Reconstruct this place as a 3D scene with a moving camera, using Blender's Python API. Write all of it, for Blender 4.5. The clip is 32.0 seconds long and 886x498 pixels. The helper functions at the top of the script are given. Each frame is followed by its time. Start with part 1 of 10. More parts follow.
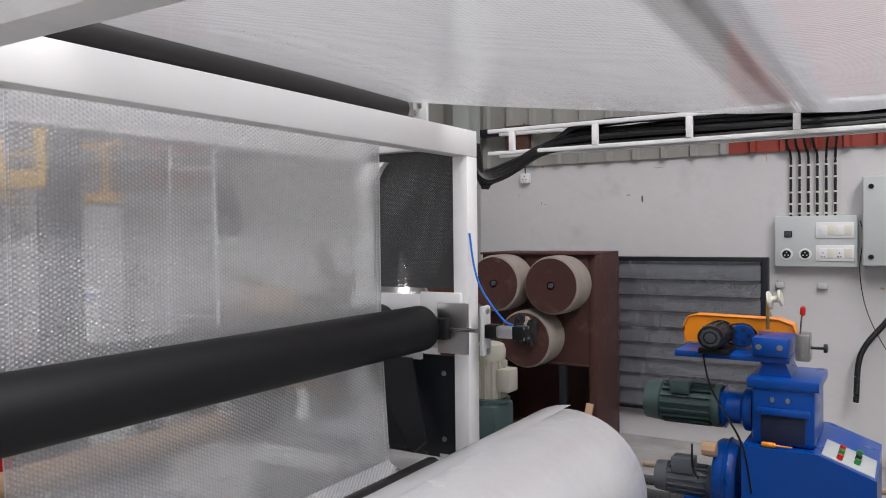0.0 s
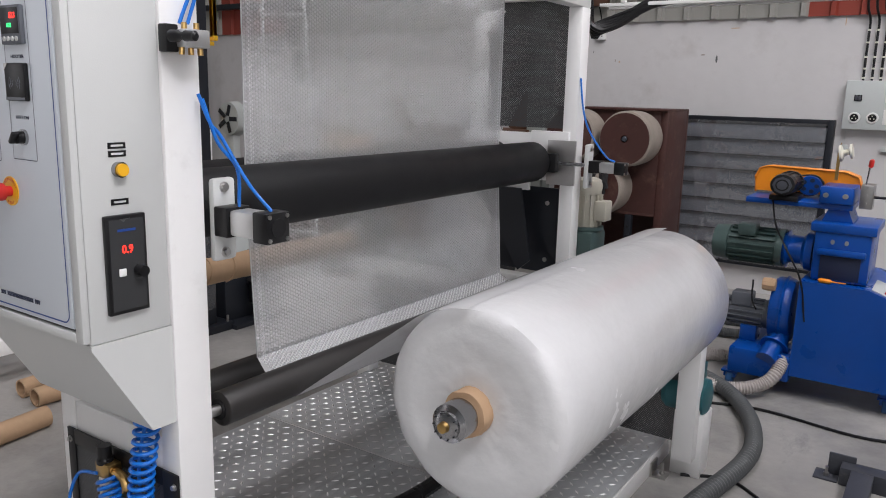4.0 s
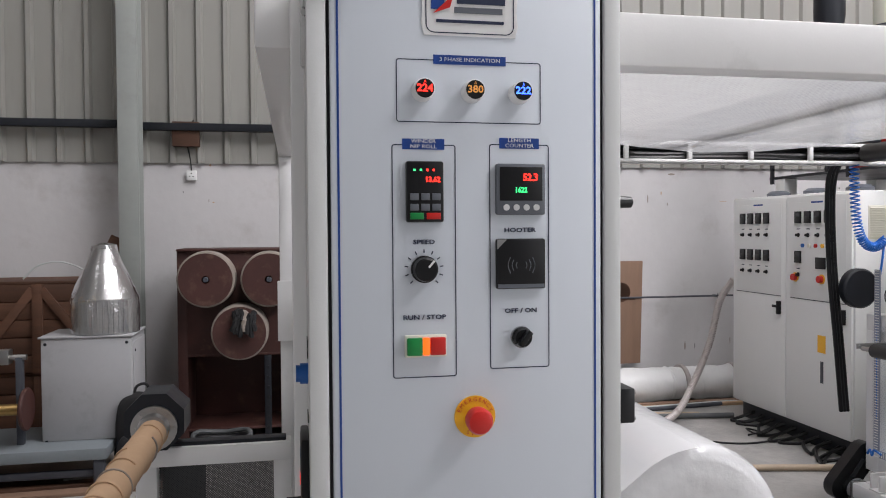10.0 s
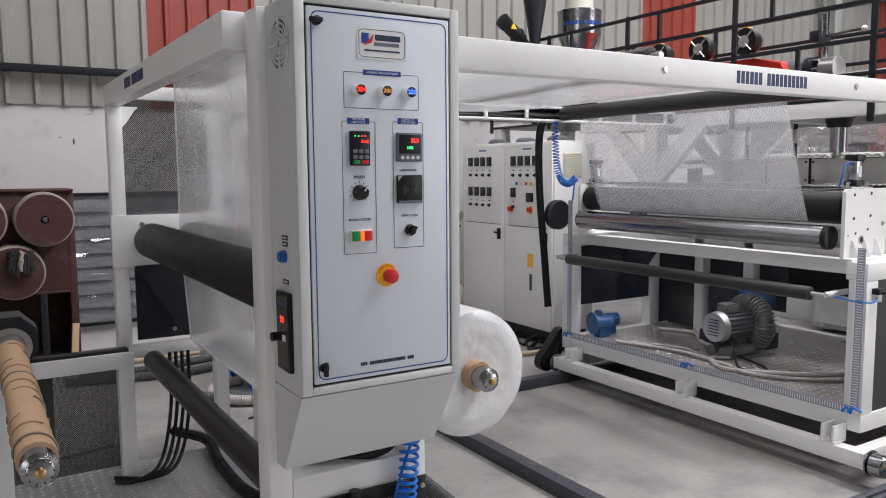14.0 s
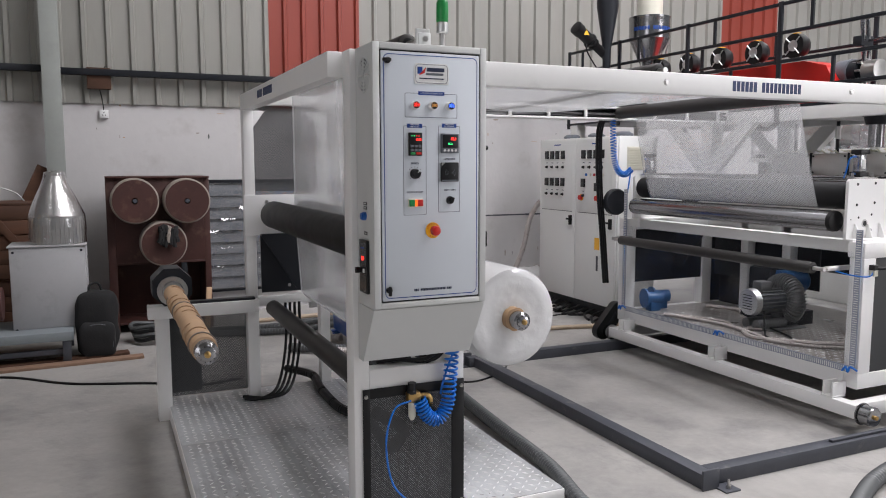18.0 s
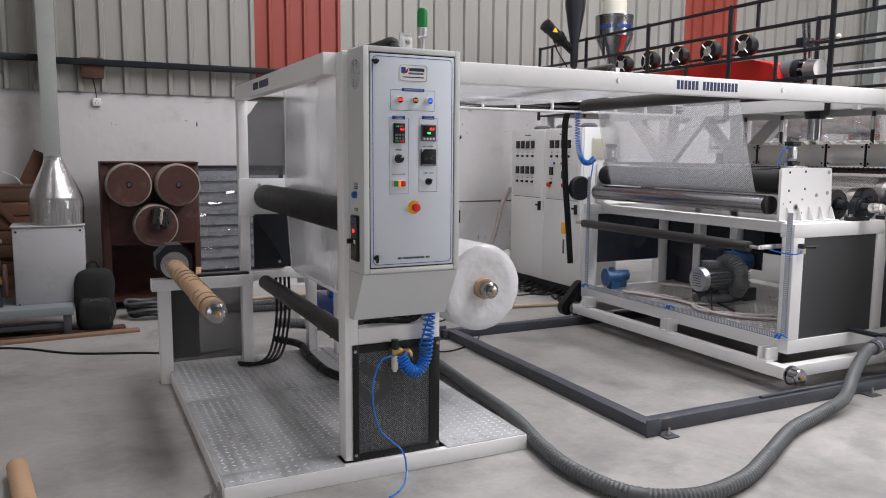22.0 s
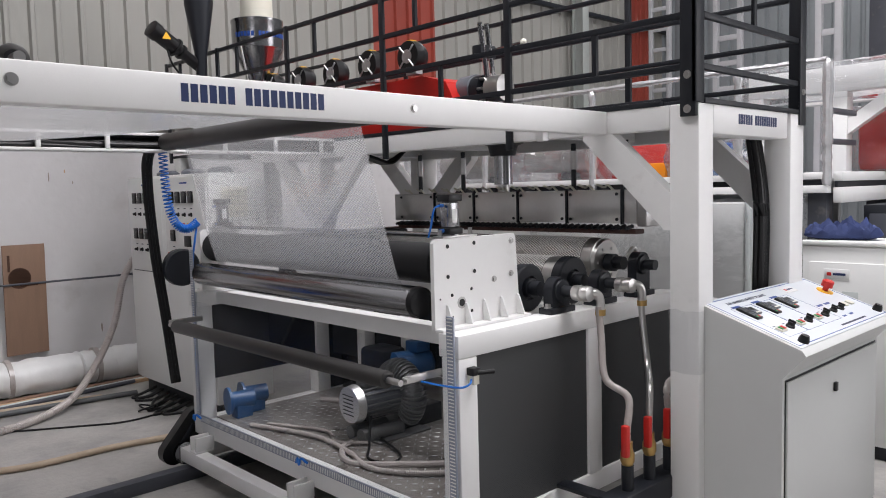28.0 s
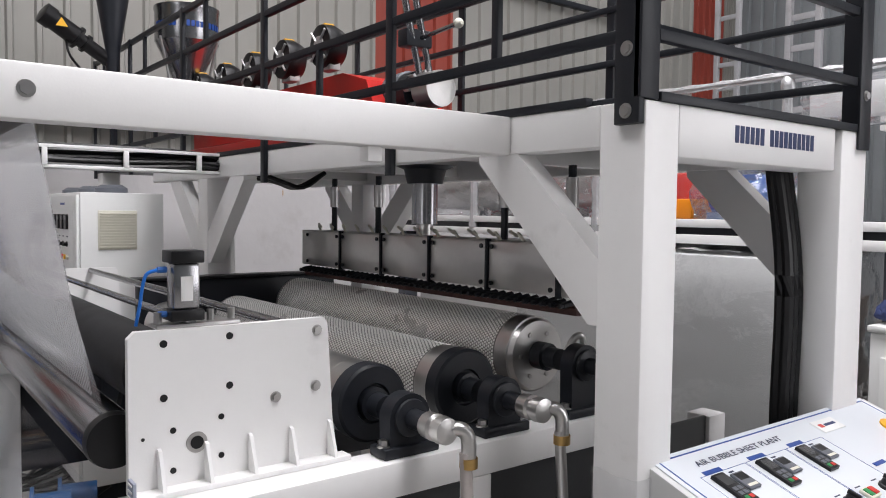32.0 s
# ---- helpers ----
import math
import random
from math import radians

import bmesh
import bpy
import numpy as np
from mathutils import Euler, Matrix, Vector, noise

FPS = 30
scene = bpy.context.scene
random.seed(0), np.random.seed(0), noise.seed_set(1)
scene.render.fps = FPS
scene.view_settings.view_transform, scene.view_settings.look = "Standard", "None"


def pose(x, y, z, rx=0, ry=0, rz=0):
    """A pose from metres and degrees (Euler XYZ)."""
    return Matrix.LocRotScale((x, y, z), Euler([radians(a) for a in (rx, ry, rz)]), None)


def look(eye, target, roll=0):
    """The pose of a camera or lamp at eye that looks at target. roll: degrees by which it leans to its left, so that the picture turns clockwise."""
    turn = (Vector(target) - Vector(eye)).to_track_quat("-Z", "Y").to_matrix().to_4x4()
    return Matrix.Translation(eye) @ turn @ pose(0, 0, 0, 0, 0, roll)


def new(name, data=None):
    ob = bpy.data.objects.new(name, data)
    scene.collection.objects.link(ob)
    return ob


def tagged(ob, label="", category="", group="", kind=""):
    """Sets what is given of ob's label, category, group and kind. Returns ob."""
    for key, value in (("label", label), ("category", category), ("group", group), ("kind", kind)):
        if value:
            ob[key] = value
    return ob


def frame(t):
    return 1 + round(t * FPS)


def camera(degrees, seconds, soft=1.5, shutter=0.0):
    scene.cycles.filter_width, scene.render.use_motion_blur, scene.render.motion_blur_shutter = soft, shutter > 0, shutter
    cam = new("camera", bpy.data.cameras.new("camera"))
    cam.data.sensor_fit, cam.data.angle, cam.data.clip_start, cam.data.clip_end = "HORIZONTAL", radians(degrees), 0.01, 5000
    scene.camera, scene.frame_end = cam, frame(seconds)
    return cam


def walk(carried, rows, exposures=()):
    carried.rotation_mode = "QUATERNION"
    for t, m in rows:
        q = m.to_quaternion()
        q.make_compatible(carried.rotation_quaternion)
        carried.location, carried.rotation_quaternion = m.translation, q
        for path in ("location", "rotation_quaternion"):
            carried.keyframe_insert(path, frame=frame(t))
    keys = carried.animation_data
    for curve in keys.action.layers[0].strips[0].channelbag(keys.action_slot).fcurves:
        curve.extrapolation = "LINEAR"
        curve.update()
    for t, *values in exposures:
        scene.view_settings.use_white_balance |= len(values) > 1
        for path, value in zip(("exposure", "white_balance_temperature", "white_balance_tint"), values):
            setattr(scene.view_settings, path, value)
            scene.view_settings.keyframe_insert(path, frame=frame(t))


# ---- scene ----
cam = camera(60.14, 32.0, soft=1.0)
ROWS = [
    (0, -0.077, 0.153, 1.556, 31.40, -1.28, -0.65),
    (0.5, -0.050, 0.049, 1.524, 32.08, -3.93, -0.34),
    (1, 0.062, -0.088, 1.497, 33.80, -6.81, 0.84),
    (1.5, 0.105, -0.157, 1.487, 34.06, -8.65, 1.44),
    (2, 0.079, -0.253, 1.493, 34.37, -9.36, 1.37),
    (2.5, 0.046, -0.321, 1.489, 34.50, -10.17, 1.34),
    (4.5, -0.228, -0.418, 1.468, 33.63, -11.55, 1.43),
    (5, -0.380, -0.475, 1.464, 33.38, -11.32, 1.34),
    (5.5, -0.558, -0.589, 1.469, 32.72, -11.06, 1.25),
    (6, -0.739, -0.644, 1.474, 29.44, -10.23, 1.26),
    (6.5, -0.927, -0.630, 1.508, 23.84, -6.60, 1.36),
    (7, -1.099, -0.675, 1.520, 17.77, -4.06, 1.21),
    (7.5, -1.272, -0.752, 1.530, 13.19, -3.49, -0.08),
    (8, -1.397, -0.713, 1.536, 6.82, -3.04, -0.02),
    (8.5, -1.506, -0.680, 1.536, 1.35, -2.55, -0.07),
    (9, -1.649, -0.714, 1.542, -4.14, -1.98, -0.26),
    (9.5, -1.804, -0.745, 1.529, -8.15, -1.64, -0.45),
    (10, -1.965, -0.661, 1.523, -10.94, -1.37, -0.38),
    (10.5, -2.136, -0.639, 1.501, -15.33, -1.50, -0.23),
    (11, -2.327, -0.681, 1.472, -21.02, -4.26, 0.29),
    (11.5, -2.442, -0.791, 1.448, -22.79, -5.76, 0.75),
    (12, -2.567, -0.932, 1.447, -25.01, -7.33, 1.35),
    (12.5, -2.655, -1.013, 1.454, -26.87, -8.03, 2.17),
    (13, -2.712, -1.103, 1.490, -28.48, -8.48, 1.40),
    (13.5, -2.686, -1.182, 1.517, -30.75, -6.54, -0.55),
    (14, -2.611, -1.328, 1.522, -31.67, -5.86, -0.40),
    (14.5, -2.598, -1.482, 1.520, -32.01, -5.62, -0.03),
    (16.5, -2.685, -1.910, 1.510, -25.01, -5.10, -0.65),
    (17, -2.751, -1.981, 1.510, -24.71, -5.50, -0.40),
    (17.5, -2.835, -2.096, 1.505, -24.33, -5.85, -0.21),
    (18, -2.847, -2.239, 1.503, -23.97, -6.30, -0.08),
    (18.5, -2.832, -2.382, 1.505, -24.05, -6.83, 0.06),
    (19, -2.861, -2.471, 1.505, -24.34, -7.16, 0.14),
    (19.5, -2.942, -2.552, 1.499, -24.06, -7.12, -0.10),
    (20, -3.030, -2.636, 1.497, -23.92, -7.10, -0.07),
    (20.5, -3.080, -2.690, 1.487, -24.36, -6.93, -0.05),
    (21, -3.097, -2.706, 1.487, -25.11, -7.02, 0.13),
    (21.5, -3.084, -2.688, 1.488, -25.51, -7.03, 0.17),
    (22, -3.066, -2.682, 1.490, -25.87, -7.07, 0.37),
    (22.5, -3.049, -2.669, 1.489, -26.23, -7.30, 0.55),
    (23, -2.963, -2.591, 1.499, -26.68, -7.86, 0.77),
    (23.5, -2.806, -2.485, 1.521, -28.47, -7.96, 0.73),
    (24, -2.666, -2.310, 1.537, -32.28, -7.85, 0.64),
    (24.5, -2.498, -2.121, 1.556, -35.59, -7.49, -1.08),
    (25, -2.316, -1.969, 1.555, -38.02, -7.24, -1.52),
    (25.5, -2.042, -1.868, 1.625, -39.54, -6.85, -1.74),
    (27.5, -1.141, -1.424, 1.596, -43.09, -4.71, -1.73),
    (28, -0.893, -1.294, 1.606, -43.51, -4.40, -1.46),
    (28.5, -0.686, -1.172, 1.621, -43.95, -3.93, -1.27),
    (29, -0.419, -1.139, 1.624, -44.25, -3.39, -1.06),
    (29.5, -0.237, -1.080, 1.629, -45.08, -3.10, -0.88),
    (30, -0.078, -0.948, 1.626, -45.73, -2.86, -0.59),
    (30.5, 0.116, -0.912, 1.654, -43.30, -3.76, -0.66),
    (31, 0.319, -0.865, 1.665, -42.15, -3.63, -0.03),
    (31.5, 0.520, -0.868, 1.674, -39.70, -3.30, 0.40),
    (32, 0.656, -0.826, 1.679, -37.35, -2.71, 0.67),
]
walk(cam, [(t, pose(x, y, z, 90 + pitch, 0, yaw) @ pose(0, 0, 0, 0, 0, roll)) for t, x, y, z, yaw, pitch, roll in ROWS], exposures=((0, -0.3), (2, -0.35), (5, -0.25), (9, -0.12), (14, -0.12), (19, -0.15), (24, -0.2), (28, -0.42), (32, -0.45)))

# ---- light ----
world = bpy.data.worlds.new("sky")
scene.world = world
world.use_nodes = True
_n = world.node_tree.nodes
_sky = _n.new("ShaderNodeTexSky")
_sky.sky_type, _sky.sun_disc, _sky.sun_elevation, _sky.sun_rotation = "NISHITA", False, radians(50), radians(200)
world.node_tree.links.new(_sky.outputs[0], _n["Background"].inputs[0])
_n["Background"].inputs[1].default_value = 0.1


def area_lamp(name, eye, target, sx, sy, watts, colour=(1, 1, 1)):
    data = bpy.data.lights.new(name, "AREA")
    data.shape, data.size, data.size_y, data.energy, data.color = "RECTANGLE", sx, sy, watts, colour
    ob = new(name, data)
    ob.matrix_world = look(eye, target)
    return ob


# added unseen fill lamps overhead and at two sides, standing in for daylight
for _x, _y, _w in ((-6.5, 2.2, 60), (-0.6, 1.2, 290), (3.0, -0.6, 820), (8.5, 2.0, 230)):
    area_lamp("skylight_glow", (_x, _y, 6.9), (_x, _y, 0), 1.6, 6.8, _w, (0.985, 0.962, 1.0))
area_lamp("gate_glow", (7.5, -8.9, 2.8), (3.0, 3.0, 2.0), 9.0, 5.0, 700, (0.985, 0.962, 1.0))
area_lamp("gate_glow", (-10.9, -4.5, 2.6), (2, -1.0, 1.4), 6.0, 5.0, 260, (0.985, 0.962, 1.0))


# ---- materials ----
def mat(name, colour, rough=0.5, metal=0.0, spec=0.5, vary=0.08, scale=6.0, bump=0.0, bump_scale=60.0, stain=None, stain_scale=1.5, stain_low=0.55, stain_high=0.75, rough_vary=0.1, coat=0.0, random_tint=0.0, map_scale=(1, 1, 1)):
    """Principled surface with two scales of variation, optional stains and fine relief."""
    m = bpy.data.materials.new(name)
    m.use_nodes = True
    t = m.node_tree
    n, l = t.nodes, t.links
    b = n["Principled BSDF"]
    b.inputs["Metallic"].default_value = metal
    b.inputs["Specular IOR Level"].default_value = spec
    b.inputs["Coat Weight"].default_value = coat
    co = n.new("ShaderNodeTexCoord")
    mp = n.new("ShaderNodeMapping")
    mp.inputs["Scale"].default_value = map_scale
    l.new(co.outputs["Object"], mp.inputs[0])
    big = n.new("ShaderNodeTexNoise")
    big.inputs["Scale"].default_value, big.inputs["Detail"].default_value = scale, 6
    fine = n.new("ShaderNodeTexNoise")
    fine.inputs["Scale"].default_value, fine.inputs["Detail"].default_value = scale * 9, 4
    l.new(mp.outputs[0], big.inputs[0])
    l.new(mp.outputs[0], fine.inputs[0])
    add = n.new("ShaderNodeMath")
    add.operation = "MULTIPLY_ADD"
    add.inputs[1].default_value = 0.35
    l.new(fine.outputs[0], add.inputs[0])
    l.new(big.outputs[0], add.inputs[2])
    rng = n.new("ShaderNodeMapRange")
    rng.inputs["From Min"].default_value, rng.inputs["From Max"].default_value = 0.35, 1.0
    rng.inputs["To Min"].default_value, rng.inputs["To Max"].default_value = 1 - vary, 1 + vary
    l.new(add.outputs[0], rng.inputs["Value"])
    mul = n.new("ShaderNodeMix")
    mul.data_type, mul.blend_type = "RGBA", "MULTIPLY"
    mul.inputs["Factor"].default_value = 1
    mul.inputs["A"].default_value = (*colour, 1)
    l.new(rng.outputs[0], mul.inputs["B"])
    out = mul.outputs["Result"]
    if random_tint:
        inf = n.new("ShaderNodeObjectInfo")
        r2 = n.new("ShaderNodeMapRange")
        r2.inputs["To Min"].default_value, r2.inputs["To Max"].default_value = 1 - random_tint, 1 + random_tint
        l.new(inf.outputs["Random"], r2.inputs["Value"])
        m2 = n.new("ShaderNodeMix")
        m2.data_type, m2.blend_type = "RGBA", "MULTIPLY"
        m2.inputs["Factor"].default_value = 1
        l.new(out, m2.inputs["A"])
        l.new(r2.outputs[0], m2.inputs["B"])
        out = m2.outputs["Result"]
    if stain:
        st = n.new("ShaderNodeTexNoise")
        st.inputs["Scale"].default_value, st.inputs["Detail"].default_value, st.inputs["Roughness"].default_value = stain_scale, 9, 0.65
        l.new(mp.outputs[0], st.inputs[0])
        sr = n.new("ShaderNodeMapRange")
        sr.inputs["From Min"].default_value, sr.inputs["From Max"].default_value = stain_low, stain_high
        l.new(st.outputs[0], sr.inputs["Value"])
        m3 = n.new("ShaderNodeMix")
        m3.data_type = "RGBA"
        m3.inputs["B"].default_value = (*stain, 1)
        l.new(sr.outputs[0], m3.inputs["Factor"])
        l.new(out, m3.inputs["A"])
        out = m3.outputs["Result"]
    l.new(out, b.inputs["Base Color"])
    rr = n.new("ShaderNodeMapRange")
    rr.inputs["To Min"].default_value, rr.inputs["To Max"].default_value = max(0.02, rough - rough_vary), min(1, rough + rough_vary)
    l.new(big.outputs[0], rr.inputs["Value"])
    l.new(rr.outputs[0], b.inputs["Roughness"])
    if bump:
        bt = n.new("ShaderNodeTexNoise")
        bt.inputs["Scale"].default_value, bt.inputs["Detail"].default_value = bump_scale, 5
        l.new(mp.outputs[0], bt.inputs[0])
        bn = n.new("ShaderNodeBump")
        bn.inputs["Strength"].default_value, bn.inputs["Distance"].default_value = bump, 0.01
        l.new(bt.outputs[0], bn.inputs["Height"])
        l.new(bn.outputs[0], b.inputs["Normal"])
    return m


def weather(m, colour, scale, low, high, stretch=(1, 1, 1), turn=0.0, amount=1.0):
    """Lays a further coat of stains or scuffs of one colour over a surface made by mat()."""
    t = m.node_tree
    n, l = t.nodes, t.links
    base = n["Principled BSDF"].inputs["Base Color"]
    under = base.links[0].from_socket
    co = n.new("ShaderNodeTexCoord")
    mp = n.new("ShaderNodeMapping")
    mp.inputs["Scale"].default_value, mp.inputs["Rotation"].default_value = stretch, (0, 0, radians(turn))
    l.new(co.outputs["Object"], mp.inputs[0])
    ns = n.new("ShaderNodeTexNoise")
    ns.inputs["Scale"].default_value, ns.inputs["Detail"].default_value, ns.inputs["Roughness"].default_value = scale, 8, 0.7
    l.new(mp.outputs[0], ns.inputs[0])
    rg = n.new("ShaderNodeMapRange")
    rg.inputs["From Min"].default_value, rg.inputs["From Max"].default_value = low, high
    rg.inputs["To Max"].default_value = amount
    l.new(ns.outputs[0], rg.inputs["Value"])
    mx = n.new("ShaderNodeMix")
    mx.data_type = "RGBA"
    mx.inputs["B"].default_value = (*colour, 1)
    l.new(rg.outputs[0], mx.inputs["Factor"])
    l.new(under, mx.inputs["A"])
    l.new(mx.outputs["Result"], base)


def glow(name, colour, power):
    m = bpy.data.materials.new(name)
    m.use_nodes = True
    b = m.node_tree.nodes["Principled BSDF"]
    b.inputs["Base Color"].default_value = (*[c * 0.3 for c in colour], 1)
    b.inputs["Emission Color"].default_value = (*colour, 1)
    b.inputs["Emission Strength"].default_value = power
    return m


def film_mat(name, alpha, tint, rough, bubble=0.0, pitch=0.011, crease=0.35, sheen=1.0, passing=0.5):
    """Clear plastic film: a share of see-through, a share of milky and glossy surface, with bubble relief."""
    m = bpy.data.materials.new(name)
    m.use_nodes = True
    t = m.node_tree
    n, l = t.nodes, t.links
    n.remove(n["Principled BSDF"])
    out = n["Material Output"]
    clear = n.new("ShaderNodeBsdfTransparent")
    clear.inputs[0].default_value = (0.97, 0.975, 0.98, 1)
    milk = n.new("ShaderNodeBsdfDiffuse")
    milk.inputs[0].default_value = (*tint, 1)
    thru = n.new("ShaderNodeBsdfTranslucent")
    thru.inputs[0].default_value = (*tint, 1)
    half = n.new("ShaderNodeMixShader")
    half.inputs[0].default_value = passing
    l.new(milk.outputs[0], half.inputs[1])
    l.new(thru.outputs[0], half.inputs[2])
    gloss = n.new("ShaderNodeBsdfGlossy")
    gloss.inputs["Roughness"].default_value = rough
    gloss.inputs[0].default_value = (0.95, 0.95, 0.96, 1)
    fres = n.new("ShaderNodeLayerWeight")
    fres.inputs["Blend"].default_value = 0.5
    steep = n.new("ShaderNodeMath")
    steep.operation = "POWER"
    steep.inputs[1].default_value = 4.0
    l.new(fres.outputs["Facing"], steep.inputs[0])
    base = n.new("ShaderNodeMath")
    base.operation = "MULTIPLY_ADD"
    base.inputs[1].default_value, base.inputs[2].default_value = 0.6, 0.045
    l.new(steep.outputs[0], base.inputs[0])
    body = n.new("ShaderNodeMixShader")
    body.inputs[0].default_value = alpha
    l.new(clear.outputs[0], body.inputs[1])
    l.new(half.outputs[0], body.inputs[2])
    top = n.new("ShaderNodeMixShader")
    cut = n.new("ShaderNodeMath")
    cut.operation = "MULTIPLY"
    cut.inputs[1].default_value = sheen
    l.new(base.outputs[0], cut.inputs[0])
    l.new(cut.outputs[0], top.inputs[0])
    l.new(body.outputs[0], top.inputs[1])
    l.new(gloss.outputs[0], top.inputs[2])
    l.new(top.outputs[0], out.inputs["Surface"])
    co = n.new("ShaderNodeTexCoord")
    wr = n.new("ShaderNodeTexNoise")
    wr.inputs["Scale"].default_value, wr.inputs["Detail"].default_value = 7, 4
    l.new(co.outputs["Object"], wr.inputs[0])
    bn = n.new("ShaderNodeBump")
    bn.inputs["Strength"].default_value, bn.inputs["Distance"].default_value = crease, 0.02
    l.new(wr.outputs[0], bn.inputs["Height"])
    last = bn
    if bubble:
        vo = n.new("ShaderNodeTexVoronoi")
        vo.inputs["Scale"].default_value, vo.inputs["Randomness"].default_value = 1 / pitch, 0.15
        l.new(co.outputs["Object"], vo.inputs["Vector"])
        b2 = n.new("ShaderNodeBump")
        b2.inputs["Strength"].default_value, b2.inputs["Distance"].default_value = bubble, 0.004
        l.new(vo.outputs["Distance"], b2.inputs["Height"])
        l.new(bn.outputs[0], b2.inputs["Normal"])
        last = b2
    for s in (milk, thru, gloss, fres):
        l.new(last.outputs[0], s.inputs["Normal"])
    return m


def mesh_mat(name, pitch, hole, colour):
    """Perforated sheet: round holes in staggered rows, let through as clear."""
    m = bpy.data.materials.new(name)
    m.use_nodes = True
    t = m.node_tree
    n, l = t.nodes, t.links
    b = n["Principled BSDF"]
    b.inputs["Base Color"].default_value = (*colour, 1)
    b.inputs["Roughness"].default_value = 0.45
    co = n.new("ShaderNodeTexCoord")
    mp = n.new("ShaderNodeMapping")
    mp.inputs["Rotation"].default_value = (0, radians(45), 0)
    mp.inputs["Scale"].default_value = (1 / pitch, 0.0, 1 / pitch)
    l.new(co.outputs["Object"], mp.inputs[0])
    vo = n.new("ShaderNodeTexVoronoi")
    vo.inputs["Randomness"].default_value, vo.inputs["Scale"].default_value = 0.0, 1.0
    l.new(mp.outputs[0], vo.inputs["Vector"])
    lt = n.new("ShaderNodeMath")
    lt.operation = "LESS_THAN"
    lt.inputs[1].default_value = hole
    l.new(vo.outputs["Distance"], lt.inputs[0])
    cl = n.new("ShaderNodeBsdfTransparent")
    mx = n.new("ShaderNodeMixShader")
    l.new(lt.outputs[0], mx.inputs[0])
    l.new(b.outputs[0], mx.inputs[1])
    l.new(cl.outputs[0], mx.inputs[2])
    l.new(mx.outputs[0], n["Material Output"].inputs["Surface"])
    return m


WHITE = mat("white_paint", (0.84, 0.835, 0.825), 0.38, vary=0.03, scale=3, bump=0.03, bump_scale=220, stain=(0.6, 0.59, 0.57), stain_scale=4, stain_low=0.62, stain_high=0.9)
GREY = mat("cabinet_grey", (0.60, 0.61, 0.60), 0.42, vary=0.02, scale=3, bump=0.05, bump_scale=350)
PANEL = mat("panel_face", (0.62, 0.66, 0.71), 0.35, vary=0.015, scale=2)
DESKPANEL = mat("printed_desk_panel", (0.66, 0.695, 0.73), 0.35, vary=0.015, scale=2)
CABWHITE = mat("cabinet_white", (0.78, 0.785, 0.77), 0.4, vary=0.02, scale=3, bump=0.04, bump_scale=300)
DARK = mat("dark_grey_paint", (0.014, 0.016, 0.021), 0.42, spec=0.35, vary=0.1, scale=8, bump=0.04, bump_scale=120)
STEELGREY = mat("grey_rail_paint", (0.06, 0.064, 0.078), 0.5, vary=0.15, scale=7, stain=(0.2, 0.19, 0.18), stain_scale=6, stain_low=0.6, stain_high=0.8)
RUBBER = mat("black_rubber", (0.008, 0.008, 0.009), 0.55, spec=0.35, vary=0.15, scale=10, bump=0.05, bump_scale=200)
ROLLER = mat("grey_roller", (0.036, 0.034, 0.033), 0.42, metal=0.3, vary=0.1, scale=5)
PLASTIC = mat("black_plastic", (0.008, 0.008, 0.009), 0.38, spec=0.35, vary=0.1, scale=20)
CHROME = mat("chrome", (0.34, 0.34, 0.35), 0.22, metal=1.0, vary=0.04, scale=4, rough_vary=0.06)
STEEL = mat("bare_steel", (0.5, 0.49, 0.48), 0.33, metal=1.0, vary=0.1, scale=8, bump=0.03)
STAINLESS = mat("stainless", (0.60, 0.59, 0.575), 0.33, metal=1.0, vary=0.08, scale=5, bump=0.05, bump_scale=90)
ALU = mat("aluminium", (0.66, 0.66, 0.66), 0.4, metal=0.9, vary=0.08, scale=10)
# Dots are coloured brighter than the steel shell to stand for their highlights.
EMBDOT = mat("embossed_dot", (0.86, 0.85, 0.83), 0.3, metal=0.35, vary=0.05)
FLOORPLATE = mat("brown_floor_plate", (0.30, 0.28, 0.26), 0.3, metal=0.35, vary=0.25, scale=4, stain=(0.14, 0.115, 0.10), stain_scale=3, stain_low=0.48, stain_high=0.7, bump=0.05)
# Studs are painted lighter than the plate for the glint on their tops.
TREAD = mat("tread_stud", (0.85, 0.85, 0.85), 0.3, metal=0.5, vary=0.15, scale=4)
CHECKER = mat("checker_plate", (0.56, 0.575, 0.59), 0.36, metal=0.3, vary=0.16, scale=3, stain=(0.38, 0.37, 0.36), stain_scale=2.5, stain_low=0.5, stain_high=0.8, bump=0.04)
weather(CHECKER, (0.26, 0.265, 0.275), 3.0, 0.50, 0.68, (1.6, 0.35, 1), 8, 0.85)
BLUE = mat("blue_paint", (0.0015, 0.062, 0.33), 0.3, spec=0.4, vary=0.1, scale=8, coat=0.08)
MOTORBLUE = mat("motor_blue", (0.02, 0.09, 0.24), 0.4, vary=0.12, scale=12)
GREENGREY = mat("green_grey_motor", (0.05, 0.085, 0.08), 0.45, vary=0.12, scale=12)
TEAL = mat("teal_motor", (0.02, 0.12, 0.14), 0.4, vary=0.1, scale=12)
CREAM = mat("cream_motor", (0.42, 0.40, 0.335), 0.45, vary=0.08, scale=12)
RINGGREY = mat("dark_cast_alloy", (0.19, 0.193, 0.197), 0.4, metal=0.35, vary=0.12, scale=10)
MOTORGREY = mat("grey_motor", (0.12, 0.13, 0.15), 0.45, vary=0.1, scale=12)
